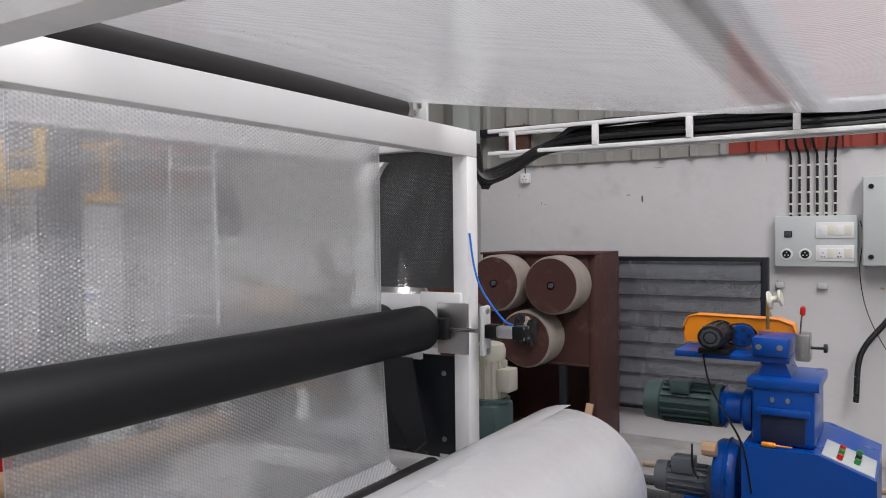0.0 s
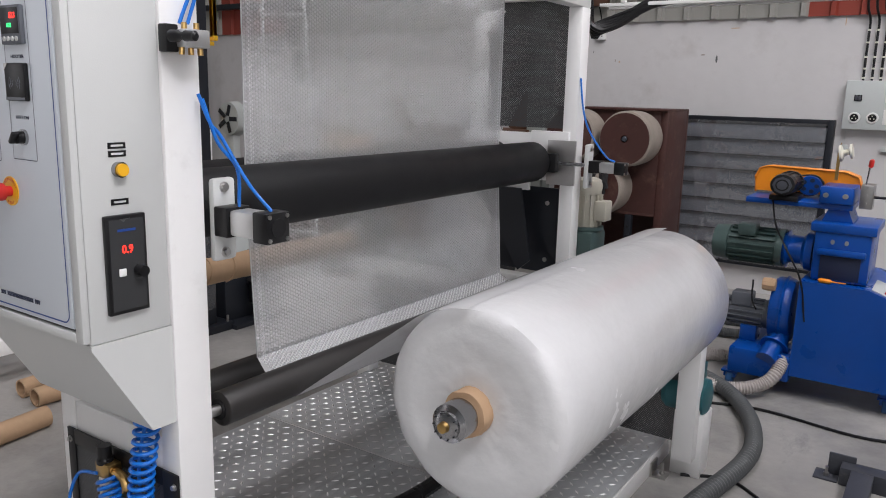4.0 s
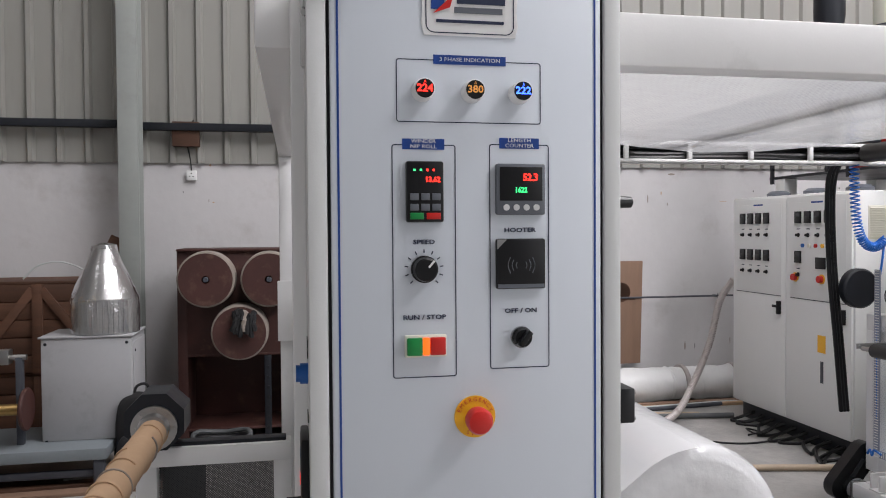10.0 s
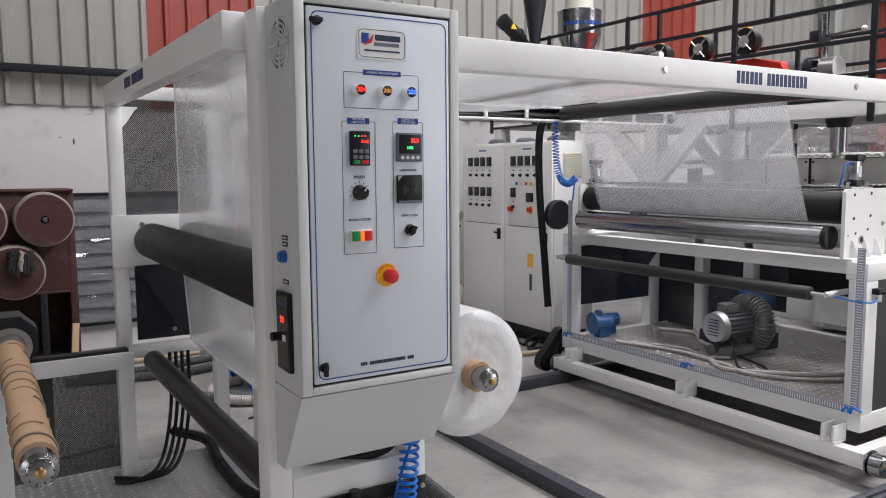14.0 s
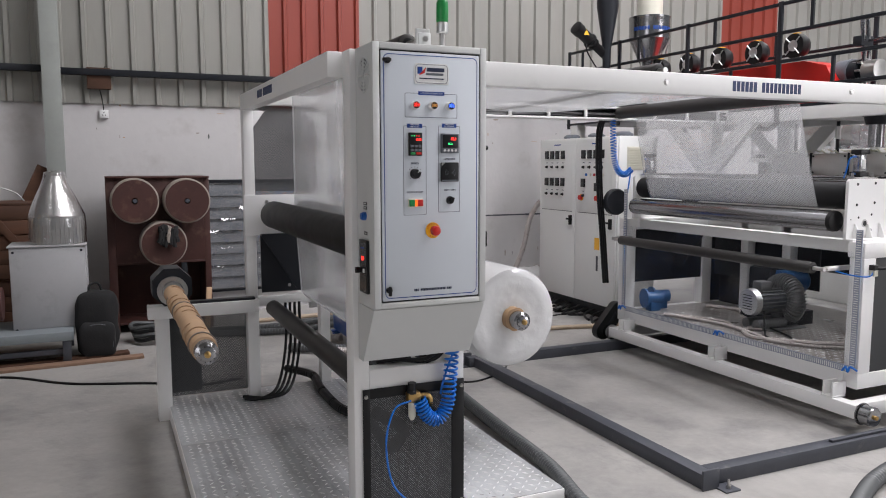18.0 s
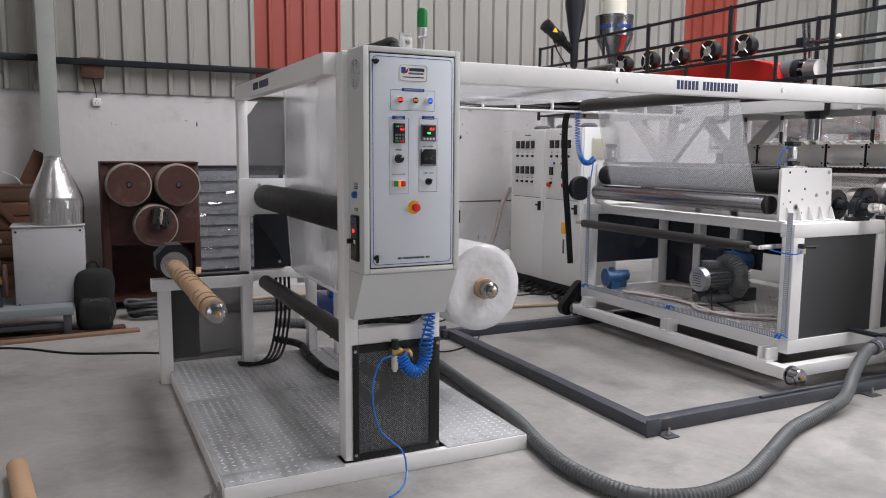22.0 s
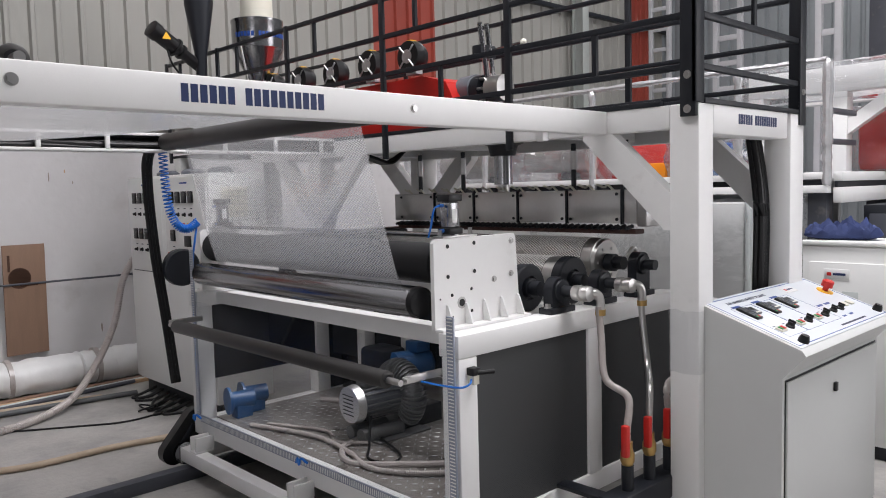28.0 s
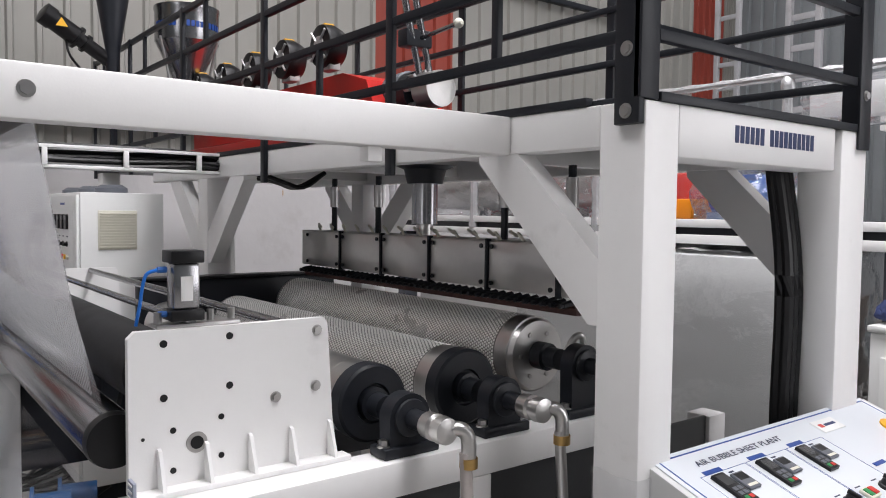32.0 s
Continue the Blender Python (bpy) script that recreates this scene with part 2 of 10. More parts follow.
RED = mat("red_paint", (0.52, 0.012, 0.008), 0.35, vary=0.06, scale=6)
ORANGE = mat("orange_paint", (0.85, 0.27, 0.01), 0.38, vary=0.06, scale=6)
YELLOW = mat("yellow_paint", (0.86, 0.50, 0.03), 0.4, vary=0.05, scale=6)
CONCRETE = mat("concrete_floor", (0.365, 0.352, 0.335), 0.5, vary=0.22, scale=2.6, stain=(0.17, 0.168, 0.167), stain_scale=1.1, stain_low=0.48, stain_high=0.70, bump=0.2, bump_scale=45, rough_vary=0.22)
weather(CONCRETE, (0.12, 0.12, 0.125), 2.2, 0.60, 0.72, (1, 0.35, 1), 25, 0.7)
weather(CONCRETE, (0.50, 0.49, 0.475), 3.5, 0.60, 0.74, (0.5, 1, 1), -15, 0.6)
weather(CONCRETE, (0.10, 0.095, 0.09), 34, 0.66, 0.72, (1, 1, 1), 0, 0.75)
WALLPAINT = mat("whitewashed_wall", (0.59, 0.577, 0.577), 0.85, vary=0.07, scale=1.2, stain=(0.47, 0.45, 0.44), stain_scale=2.4, stain_low=0.56, stain_high=0.8, bump=0.25, bump_scale=14)
SHEET = mat("corrugated_sheet", (0.30, 0.295, 0.27), 0.5, vary=0.08, scale=1.5, stain=(0.23, 0.22, 0.20), stain_scale=2.2, stain_low=0.55, stain_high=0.8, map_scale=(1, 1, 0.25))
REDSHEET = mat("red_sheet", (0.27, 0.045, 0.028), 0.5, vary=0.12, scale=2, stain=(0.36, 0.20, 0.16), stain_scale=16, stain_low=0.68, stain_high=0.74, map_scale=(1, 1, 0.12))
DARKSHEET = mat("grey_sheet", (0.24, 0.26, 0.27), 0.5, vary=0.1, scale=2)
RUSTBROWN = mat("brown_primer", (0.058, 0.020, 0.016), 0.6, vary=0.25, scale=5, stain=(0.13, 0.07, 0.05), stain_scale=7, stain_low=0.55, stain_high=0.75, bump=0.06)
CLOTH = mat("dusty_felt", (0.29, 0.25, 0.215), 0.9, vary=0.2, scale=8, bump=0.2, bump_scale=90)
WOOD = mat("crate_wood", (0.10, 0.045, 0.025), 0.75, vary=0.3, scale=3, map_scale=(1, 1, 8), bump=0.15, random_tint=0.25)
PLY = mat("plywood", (0.25, 0.155, 0.105), 0.7, vary=0.12, scale=3, map_scale=(8, 8, 1), bump=0.05)
KRAFT = mat("kraft_card", (0.50, 0.33, 0.20), 0.75, vary=0.1, scale=5, bump=0.05)
FABRIC = mat("black_fabric", (0.012, 0.012, 0.013), 0.85, vary=0.2, scale=12, bump=0.2, bump_scale=70)
BLUECLOTH = mat("navy_cloth", (0.03, 0.045, 0.13), 0.9, vary=0.2, scale=10, bump=0.2)
HOSE = mat("grey_hose", (0.085, 0.09, 0.092), 0.5, vary=0.12, scale=9)
TANHOSE = mat("tan_hose", (0.42, 0.33, 0.24), 0.5, vary=0.12, scale=9)
CLEARHOSE = mat("clear_hose", (0.42, 0.38, 0.36), 0.3, vary=0.1, scale=20, spec=0.7)
BLUETUBE = mat("blue_air_tube", (0.008, 0.16, 0.62), 0.3, vary=0.05, scale=10)
BRASS = mat("brass", (0.55, 0.36, 0.14), 0.35, metal=1.0, vary=0.1, scale=20)
LABEL = mat("blue_label", (0.012, 0.055, 0.26), 0.4, vary=0.03)
INK = mat("dark_ink", (0.012, 0.02, 0.055), 0.5, vary=0.03)
NAVYINK = mat("navy_ink", (0.01, 0.025, 0.10), 0.45, vary=0.03)
STICKER = mat("white_sticker", (0.78, 0.78, 0.77), 0.4, vary=0.02)
REDPLASTIC = mat("red_plastic", (0.55, 0.02, 0.015), 0.35, vary=0.05)
YELLOWPLASTIC = mat("yellow_plastic", (0.85, 0.45, 0.02), 0.4, vary=0.04)
GREENPLASTIC = mat("green_plastic", (0.01, 0.22, 0.05), 0.35, vary=0.05)
BLUEPLASTIC = mat("blue_plastic", (0.02, 0.12, 0.42), 0.4, vary=0.05)
IVORY = mat("ivory_plastic", (0.72, 0.70, 0.60), 0.4, vary=0.05)
BOXGREY = mat("dull_grey_sheet", (0.40, 0.40, 0.41), 0.5, vary=0.06, scale=4, stain=(0.3, 0.3, 0.3), stain_scale=5, stain_low=0.55, stain_high=0.8)
TROLLEY = mat("blue_grey_paint", (0.20, 0.225, 0.24), 0.5, vary=0.12, scale=5)
GREYBOX = mat("pale_grey_box", (0.52, 0.55, 0.54), 0.5, vary=0.04)
FILM = film_mat("bubble_film", 0.37, (0.92, 0.925, 0.935), 0.16, crease=0.05, sheen=1.5, passing=0.35)
# Clearer, greyer copies of the film and its domes for the sloping stretch.
SLOPEFILM = film_mat("bubble_film_sloping", 0.25, (0.88, 0.885, 0.90), 0.16, crease=0.05, sheen=1.5)
SLOPEBUBBLE = film_mat("bubble_domes_sloping", 0.34, (0.94, 0.945, 0.96), 0.2, crease=0.0, sheen=1.2)
COLUMNGREY = mat("dull_grey_green_paint", (0.33, 0.35, 0.33), 0.5, vary=0.08, scale=3, stain=(0.27, 0.28, 0.26), stain_scale=4, stain_low=0.55, stain_high=0.8)
# Domes are milkier and glossier than the film to bring out their glints.
BUBBLE = film_mat("bubble_domes", 0.42, (0.96, 0.96, 0.97), 0.14, crease=0.0, sheen=3.0)
FILMTOP = film_mat("bubble_film_overhead", 0.58, (0.84, 0.85, 0.86), 0.2, bubble=0.3, crease=0.15)
# Whiter and less clear than FILM, so this film looks brightly lit.
WINDFILM = film_mat("bubble_film_winding", 0.66, (0.95, 0.95, 0.955), 0.2, crease=0.08, sheen=1.0, passing=0.12)
SHINE = film_mat("shiny_stretch_wrap", 0.10, (0.85, 0.86, 0.88), 0.06, crease=0.6, sheen=4.0)
WRAP = film_mat("stretch_wrap", 0.09, (0.85, 0.86, 0.88), 0.07, sheen=1.6)
CURTAIN = film_mat("clear_curtain", 0.004, (0.8, 0.85, 0.95), 0.03, crease=0.01, sheen=0.12)
ROLLFILM = mat("bubble_roll", (0.71, 0.71, 0.715), 0.24, vary=0.05, scale=6, bump=0.22, bump_scale=26, coat=0.35)
WHITEROLL = mat("white_wrapped_roll", (0.72, 0.72, 0.71), 0.4, vary=0.06, scale=4, bump=0.4, bump_scale=12)
PERF = mesh_mat("perforated_black", 0.007, 0.27, (0.06, 0.062, 0.065))
SMOKE = mat("smoked_panel", (0.042, 0.043, 0.045), 0.25, vary=0.1, scale=3)
LEDRED, LEDGREEN, LEDBLUE, LEDAMBER = glow("led_red", (1, 0.03, 0.02), 3), glow("led_green", (0.05, 0.9, 0.25), 2), glow("led_blue", (0.05, 0.15, 1), 4), glow("led_amber", (0.75, 0.33, 0.08), 0.8)
GLOWRED = glow("lit_switch", (1, 0.13, 0.01), 1.6)


# ---- building blocks ----
def bm_new():
    return bmesh.new()


def add_box(bm, lo, hi, bevel=0.0, m=None):
    r = bmesh.ops.create_cube(bm, size=1.0)
    c = [(a + b) / 2 for a, b in zip(lo, hi)]
    s = [abs(b - a) for a, b in zip(lo, hi)]
    bmesh.ops.transform(bm, matrix=Matrix.Translation(c) @ Matrix.Diagonal((*s, 1)), verts=r["verts"])
    vs = r["verts"]
    if bevel:
        es = {e for v in vs for e in v.link_edges}
        out = bmesh.ops.bevel(bm, geom=list(es), offset=min(bevel, min(s) * 0.45), segments=2, profile=0.5, affect="EDGES")
        vs = list({v for f in out["faces"] for v in f.verts} | {v for v in vs if v.is_valid})
    if m is not None:
        bmesh.ops.transform(bm, matrix=m, verts=[v for v in vs if v.is_valid])
    return bm


def add_cyl(bm, a, b, r, r2=None, seg=24, caps=True):
    a, b = Vector(a), Vector(b)
    d = b - a
    m = Matrix.Translation((a + b) / 2) @ d.to_track_quat("Z", "Y").to_matrix().to_4x4()
    bmesh.ops.create_cone(bm, cap_ends=caps, segments=seg, radius1=r, radius2=r if r2 is None else r2, depth=d.length, matrix=m)
    return bm


def add_lathe(bm, profile, a, b, seg=24):
    """Rings of (along, radius) turned about the axis from a towards b."""
    a, d = Vector(a), (Vector(b) - Vector(a)).normalized()
    q = d.to_track_quat("Z", "Y").to_matrix()
    rings = []
    for z, r in profile:
        rings.append([bm.verts.new(a + q @ Vector((r * math.cos(2 * math.pi * k / seg), r * math.sin(2 * math.pi * k / seg), z))) for k in range(seg)])
    for p, n in zip(rings, rings[1:]):
        for k in range(seg):
            bm.faces.new((p[k], p[(k + 1) % seg], n[(k + 1) % seg], n[k]))
    bm.faces.new(list(reversed(rings[0])))
    bm.faces.new(rings[-1])
    return bm


def smooth_path(points, steps=8):
    """Catmull-Rom through the points."""
    p = [Vector(v) for v in points]
    p = [2 * p[0] - p[1]] + p + [2 * p[-1] - p[-2]]
    out = []
    for i in range(1, len(p) - 2):
        for s in range(steps):
            t = s / steps
            out.append(0.5 * (2 * p[i] + (p[i + 1] - p[i - 1]) * t + (2 * p[i - 1] - 5 * p[i] + 4 * p[i + 1] - p[i + 2]) * t * t + (3 * p[i] - p[i - 1] - 3 * p[i + 1] + p[i + 2]) * t**3))
    out.append(p[-2])
    return out


def add_tube(bm, points, r, seg=10, steps=8, ribs=0.0, smooth=True):
    path = smooth_path(points, steps) if smooth and len(points) > 2 else [Vector(v) for v in points]
    if ribs:
        fine, gone = [path[0]], 0.0
        for a, b in zip(path, path[1:]):
            k = max(1, int((b - a).length / (ribs / 2)))
            fine += [a.lerp(b, (j + 1) / k) for j in range(k)]
        path = fine
    rings, up = [], Vector((0, 0, 1))
    for i, c in enumerate(path):
        d = (path[min(i + 1, len(path) - 1)] - path[max(i - 1, 0)]).normalized()
        side = d.cross(up)
        if side.length < 0.05:
            side = d.cross(Vector((1, 0, 0)))
        side.normalize()
        top = side.cross(d).normalized()
        rr = r * (1.0 if not ribs else (1.0 if i % 2 else 0.88))
        rings.append([bm.verts.new(c + rr * (math.cos(2 * math.pi * k / seg) * side + math.sin(2 * math.pi * k / seg) * top)) for k in range(seg)])
    for p, n in zip(rings, rings[1:]):
        for k in range(seg):
            bm.faces.new((p[k], p[(k + 1) % seg], n[(k + 1) % seg], n[k]))
    bm.faces.new(list(reversed(rings[0])))
    bm.faces.new(rings[-1])
    return bm


def add_prism(bm, outline, lo, hi, axis="x"):
    """An outline of (u, v) pushed along an axis: x takes (y, z), y takes (x, z), z takes (x, y)."""
    def at(u, v, w):
        return {"x": (w, u, v), "y": (u, w, v), "z": (u, v, w)}[axis]
    a = [bm.verts.new(at(u, v, lo)) for u, v in outline]
    b = [bm.verts.new(at(u, v, hi)) for u, v in outline]
    bm.faces.new(a)
    bm.faces.new(list(reversed(b)))
    k = len(outline)
    for i in range(k):
        bm.faces.new((a[i], b[i], b[(i + 1) % k], a[(i + 1) % k]))
    bmesh.ops.recalc_face_normals(bm, faces=bm.faces[:])
    return bm


def thing(name, base, label, category, group="", kind=""):
    ob = new(name)
    ob.empty_display_size = 0.1
    ob.matrix_world = Matrix.Translation(base)
    return tagged(ob, label, category, group, kind)


def finish(me, smooth_angle=0.6):
    me.shade_smooth()
    me.set_sharp_from_angle(angle=smooth_angle)


def part(name, bm, material, parent=None, label="", flat=False):
    me = bpy.data.meshes.new(name)
    bm.to_mesh(me)
    bm.free()
    me.materials.append(material)
    if not flat:
        finish(me)
    ob = new(name, me)
    if parent is not None:
        ob.parent = parent
        ob.matrix_parent_inverse = Matrix.Translation(-parent.matrix_basis.translation) if parent.type == "EMPTY" else Matrix()
    return tagged(ob, label)


def box(lo, hi, bevel=0.003, m=None):
    return add_box(bm_new(), lo, hi, bevel, m)


def cyl(a, b, r, r2=None, seg=24):
    return add_cyl(bm_new(), a, b, r, r2, seg)


def structure(name, bm, material, label, category):
    return tagged(part(name, bm, material, None), label, category, kind="structure")


def text_part(name, words, where, height, material, parent, face="-y", depth=0.001, spread=1.0, bold=0.0):
    """Raised lettering with the built-in font; where is the middle of the words."""
    cu = bpy.data.curves.new("lettering", "FONT")
    cu.body, cu.size, cu.extrude, cu.offset = words, height * 1.37, depth, bold
    cu.align_x, cu.align_y = "CENTER", "CENTER"
    cu.resolution_u = 2
    ob = bpy.data.objects.new("lettering", cu)
    scene.collection.objects.link(ob)
    bpy.context.view_layer.update()
    me = bpy.data.meshes.new_from_object(ob.evaluated_get(bpy.context.evaluated_depsgraph_get()))
    scene.collection.objects.unlink(ob)
    bpy.data.objects.remove(ob)
    if isinstance(face, Matrix):
        turn = face
    else:
        turn = {"-y": pose(0, 0, 0, 90, 0, 0), "-x": pose(0, 0, 0, 90, 0, -90), "+x": pose(0, 0, 0, 90, 0, 90)}[face]
    me.transform(Matrix.Translation(where) @ turn @ Matrix.Diagonal((spread, 1, 1, 1)))
    me.materials.clear()
    me.materials.append(material)
    out = new(name, me)
    out.parent = parent
    out.matrix_parent_inverse = Matrix.Translation(-parent.matrix_basis.translation) if parent.type == "EMPTY" else Matrix()
    return out



def brand_bars(where, width, height, material, parent, face="-y", words=(6, 10), depth=0.0006):
    """A maker's name as plain letter-sized bars, one part a word; where is the middle."""
    turn = {"-y": pose(0, 0, 0, 90, 0, 0), "-x": pose(0, 0, 0, 90, 0, -90)}[face]
    n = sum(words) + len(words) - 1
    step, x = width / n, -width / 2
    for w in words:
        for k in range(w):
            bm = box((x + 0.12 * step, -height / 2, -depth), (x + 0.88 * step, height / 2, depth), 0)
            bmesh.ops.transform(bm, matrix=Matrix.Translation(where) @ turn, verts=bm.verts[:])
            part("name_bar", bm, material, parent, flat=True)
            x += step
        x += step


def hose(name, label, points, r, material, ribs=0.0, group="hoses"):
    t = thing(name, points[0], label, "hose", group)
    part("hose_wall", add_tube(bm_new(), points, r, 12, 9, ribs), material, t)
    return t


def film_wrap(bm, lo, hi, seed, bulge=0.03, amp=0.03, res=14):
    """Loose crumpled film round a box."""
    c, s = [(a + b) / 2 for a, b in zip(lo, hi)], [(b - a) / 2 for a, b in zip(lo, hi)]
    bmesh.ops.create_cube(bm, size=2.0)
    bmesh.ops.subdivide_edges(bm, edges=bm.edges[:], cuts=res, use_grid_fill=True)
    for v in bm.verts:
        n = v.co.normalized()
        v.co = Vector((c[0] + v.co.x * s[0], c[1] + v.co.y * s[1], c[2] + v.co.z * s[2])) + n * bulge
        v.co += n * amp * abs(noise.noise(v.co * 7 + Vector((seed, 0, 0)))) * 2 + n * amp * 0.5 * noise.noise(v.co * 19 + Vector((0, seed, 0)))
    return bm


# ---- the hall ----
FL = -0.03
WALL_Y = 5.95
structure("floor", add_box(bm_new(), (-11, -9, FL - 0.2), (15, WALL_Y, FL)), CONCRETE, "worn grey concrete factory floor with stains and joints", "floor")
structure("wall_north", add_box(bm_new(), (-11, WALL_Y, FL), (15, WALL_Y + 0.23, 2.25)), WALLPAINT, "whitewashed masonry wall with scuffs and stains", "wall")
# South and west walls are unseen; their dark grey only limits bounced light.
structure("wall_south", add_box(bm_new(), (-11, -9.2, FL), (15, -9, 7)), DARKSHEET, "dark grey hall wall out of view, limits bounced light", "wall")
structure("wall_west", add_box(bm_new(), (-11.2, -9, FL), (-11, WALL_Y, 7)), DARKSHEET, "dark grey hall wall out of view, limits bounced light", "wall")
structure("wall_east", add_box(bm_new(), (15, -9, FL), (15.2, WALL_Y, 7)), DARKSHEET, "grey sheet metal hall wall", "wall")
# Unseen flat slab added to close the hall against the sky.
structure("ceiling", add_box(bm_new(), (-11, -9, 7), (15, WALL_Y + 0.3, 7.1)), SHEET, "plain hall roof added out of view", "ceiling")
bands = [(-11, -7.6, SHEET), (-7.6, -6.55, REDSHEET), (-6.55, -1.19, SHEET), (-1.19, -0.21, REDSHEET), (-0.21, 4.9, SHEET), (4.9, 5.9, REDSHEET), (5.9, 10.3, SHEET), (10.3, 11.05, REDSHEET), (11.05, 11.35, SHEET), (11.35, 15, DARKSHEET)]
cladding = thing("cladding", (0, WALL_Y, 2.1), "vertical corrugated wall sheets in grey with red strips", "cladding", kind="structure")
for a, b, m in bands:
    n = max(1, round((b - a) / 1.0))
    for k in range(n):
        bm = bm_new()
        x0, x1 = a + (b - a) * k / n, a + (b - a) * (k + 1) / n
        prof = []
        for i in range(5):
            w = (x1 - x0) / 5
            x = x0 + w * i
            prof += [(x, 5.93), (x + 0.70 * w, 5.93), (x + 0.77 * w, 5.895), (x + 0.93 * w, 5.895)]
        prof.append((x1, 5.93))
        lo = [bm.verts.new((x, y, 2.09)) for x, y in prof]
        hi = [bm.verts.new((x, y, 7.0)) for x, y in prof]
        for i in range(len(prof) - 1):
            bm.faces.new((lo[i], lo[i + 1], hi[i + 1], hi[i]))
        part("cladding_sheet", bm, m, cladding, flat=True)
gi = thing("girt", (0, 5.85, 2.4), "dark grey steel girts across the wall cladding", "girt", kind="structure")
for z in (2.42, 4.3, 6.0):
    part("girt_bar", box((-3.25, 5.80, z - 0.075), (15, 5.88, z - 0.015)), DARK, gi)
    part("girt_bar", box((-11, 5.80, z - 0.06), (-3.26, 5.88, z)), DARK, gi)
for x in (-9.2, -3.22, 8.7):
    c = thing("building_column", (x, 5.75, FL), "pale grey-green painted steel building column", "column", "building columns", "structure")
    part("column_web", box((x - 0.01, 5.62, FL), (x + 0.01, 5.8, 7)), COLUMNGREY, c)
    part("column_flange", box((x - 0.075, 5.60, FL), (x + 0.075, 5.62, 7), 0.002), COLUMNGREY, c)
    part("column_flange", box((x - 0.075, 5.78, FL), (x + 0.075, 5.795, 7), 0.002), COLUMNGREY, c)


def bolt(parent, where, axis, r=0.008, label="zinc hex bolt"):
    a = Vector(where)
    bm = bm_new()
    add_cyl(bm, a, a + Vector(axis) * 0.002, r * 1.35, seg=14)
    add_cyl(bm, a, a + Vector(axis) * 0.008, r, seg=6)
    return part("bolt", bm, STEEL, parent, label)


def tread_studs(bm, x0, x1, y0, y1, z, pitch=0.042):
    """Raised lozenges of checker plate, alternating in two diagonals."""
    nx, ny = int((x1 - x0) / pitch), int((y1 - y0) / pitch)
    for i in range(nx):
        for j in range(ny):
            cx, cy = x0 + (i + 0.5) * (x1 - x0) / nx, y0 + (j + 0.5) * (y1 - y0) / ny
            s = 1 if (i + j) % 2 else -1
            ux, uy = 0.016 * 0.7071, 0.016 * 0.7071 * s
            wx, wy = -0.005 * 0.7071 * s, 0.005 * 0.7071
            v = [bm.verts.new((cx + ux, cy + uy, z)), bm.verts.new((cx + wx, cy + wy, z)), bm.verts.new((cx - ux, cy - uy, z)), bm.verts.new((cx - wx, cy - wy, z))]
            t = bm.verts.new((cx + ux * 0.3, cy + uy * 0.3, z + 0.003))
            u = bm.verts.new((cx - ux * 0.3, cy - uy * 0.3, z + 0.003))
            for f in ((v[0], v[1], t), (v[1], u, t), (v[1], v[2], u), (v[2], v[3], u), (v[3], t, u), (v[3], v[0], t)):
                bm.faces.new(f)
    return bm


# ---- winder: platform ----
PT = 0.055
wp = thing("winder_platform", (-1.77, 1.65, FL), "low white steel platform with checker plate top", "platform")
for lo, hi in (((-2.535, 0.565, FL), (-1.0, 0.605, PT - 0.006)), ((-2.535, 2.68, FL), (-1.0, 2.72, PT - 0.006)), ((-2.535, 0.605, FL), (-2.495, 2.68, PT - 0.006)), ((-1.04, 0.605, FL), (-1.0, 2.68, PT - 0.006))):
    part("side_channel", box(lo, hi, 0.004), WHITE, wp)
for x0, x1, y0, y1 in ((-2.53, -1.985, 0.57, 0.70), (-2.53, -1.46, 0.70, 1.816), (-2.53, -1.46, 1.824, 2.715), (-1.455, -1.005, 0.57, 1.42), (-1.455, -1.005, 1.425, 2.715)):
    pl = part("checker_sheet", box((x0, y0, PT - 0.006), (x1, y1, PT), 0.0015), CHECKER, wp, "worn galvanised checker plate")
    part("tread_pattern", tread_studs(bm_new(), x0 + 0.015, x1 - 0.015, y0 + 0.015, y1 - 0.015, PT), TREAD, pl)["kind"] = "stuff"
part("joint_strip", box((-2.53, 1.8165, PT - 0.006), (-1.46, 1.8235, PT + 0.001), 0.0008), ALU, wp, "bright seam strip between the plates")
for x, y, sx in ((-2.535, 0.66, -1), (-2.535, 2.58, -1), (-1.0, 2.5, 1)):
    b = part("levelling_foot", add_box(box((x, y - 0.035, FL), (x + sx * 0.065, y + 0.035, FL + 0.008)), (x, y - 0.035, FL), (x + sx * 0.008, y + 0.035, FL + 0.06), 0.002), STEEL, wp)
    part("bolt", add_cyl(cyl((x + sx * 0.04, y, FL), (x + sx * 0.04, y, FL + 0.06), 0.006, seg=10), (x + sx * 0.04, y, FL + 0.01), (x + sx * 0.04, y, FL + 0.022), 0.012, seg=6), STEEL, b)

# ---- winder: frame ----
wf = thing("winder", (-1.73, 1.7, PT), "white painted square-tube winder frame with name bars", "winder")
for x0, x1, y0, y1, lab in ((-1.97, -1.905, 0.605, 0.70, "front"), (-1.552, -1.487, 0.605, 0.70, "front"), (-2.03, -1.965, 2.655, 2.735, "rear"), (-1.56, -1.495, 2.655, 2.735, "rear")):
    part("post", box((x0, y0, PT), (x1, y1, 1.94 if lab == "front" else 1.84), 0.005), WHITE, wf)
part("top_beam", box((-2.03, 0.70, 1.84), (-1.965, 2.735, 1.94), 0.005), WHITE, wf)
part("top_beam", box((-1.56, 0.70, 1.84), (-1.495, 2.735, 1.94), 0.005), WHITE, wf)
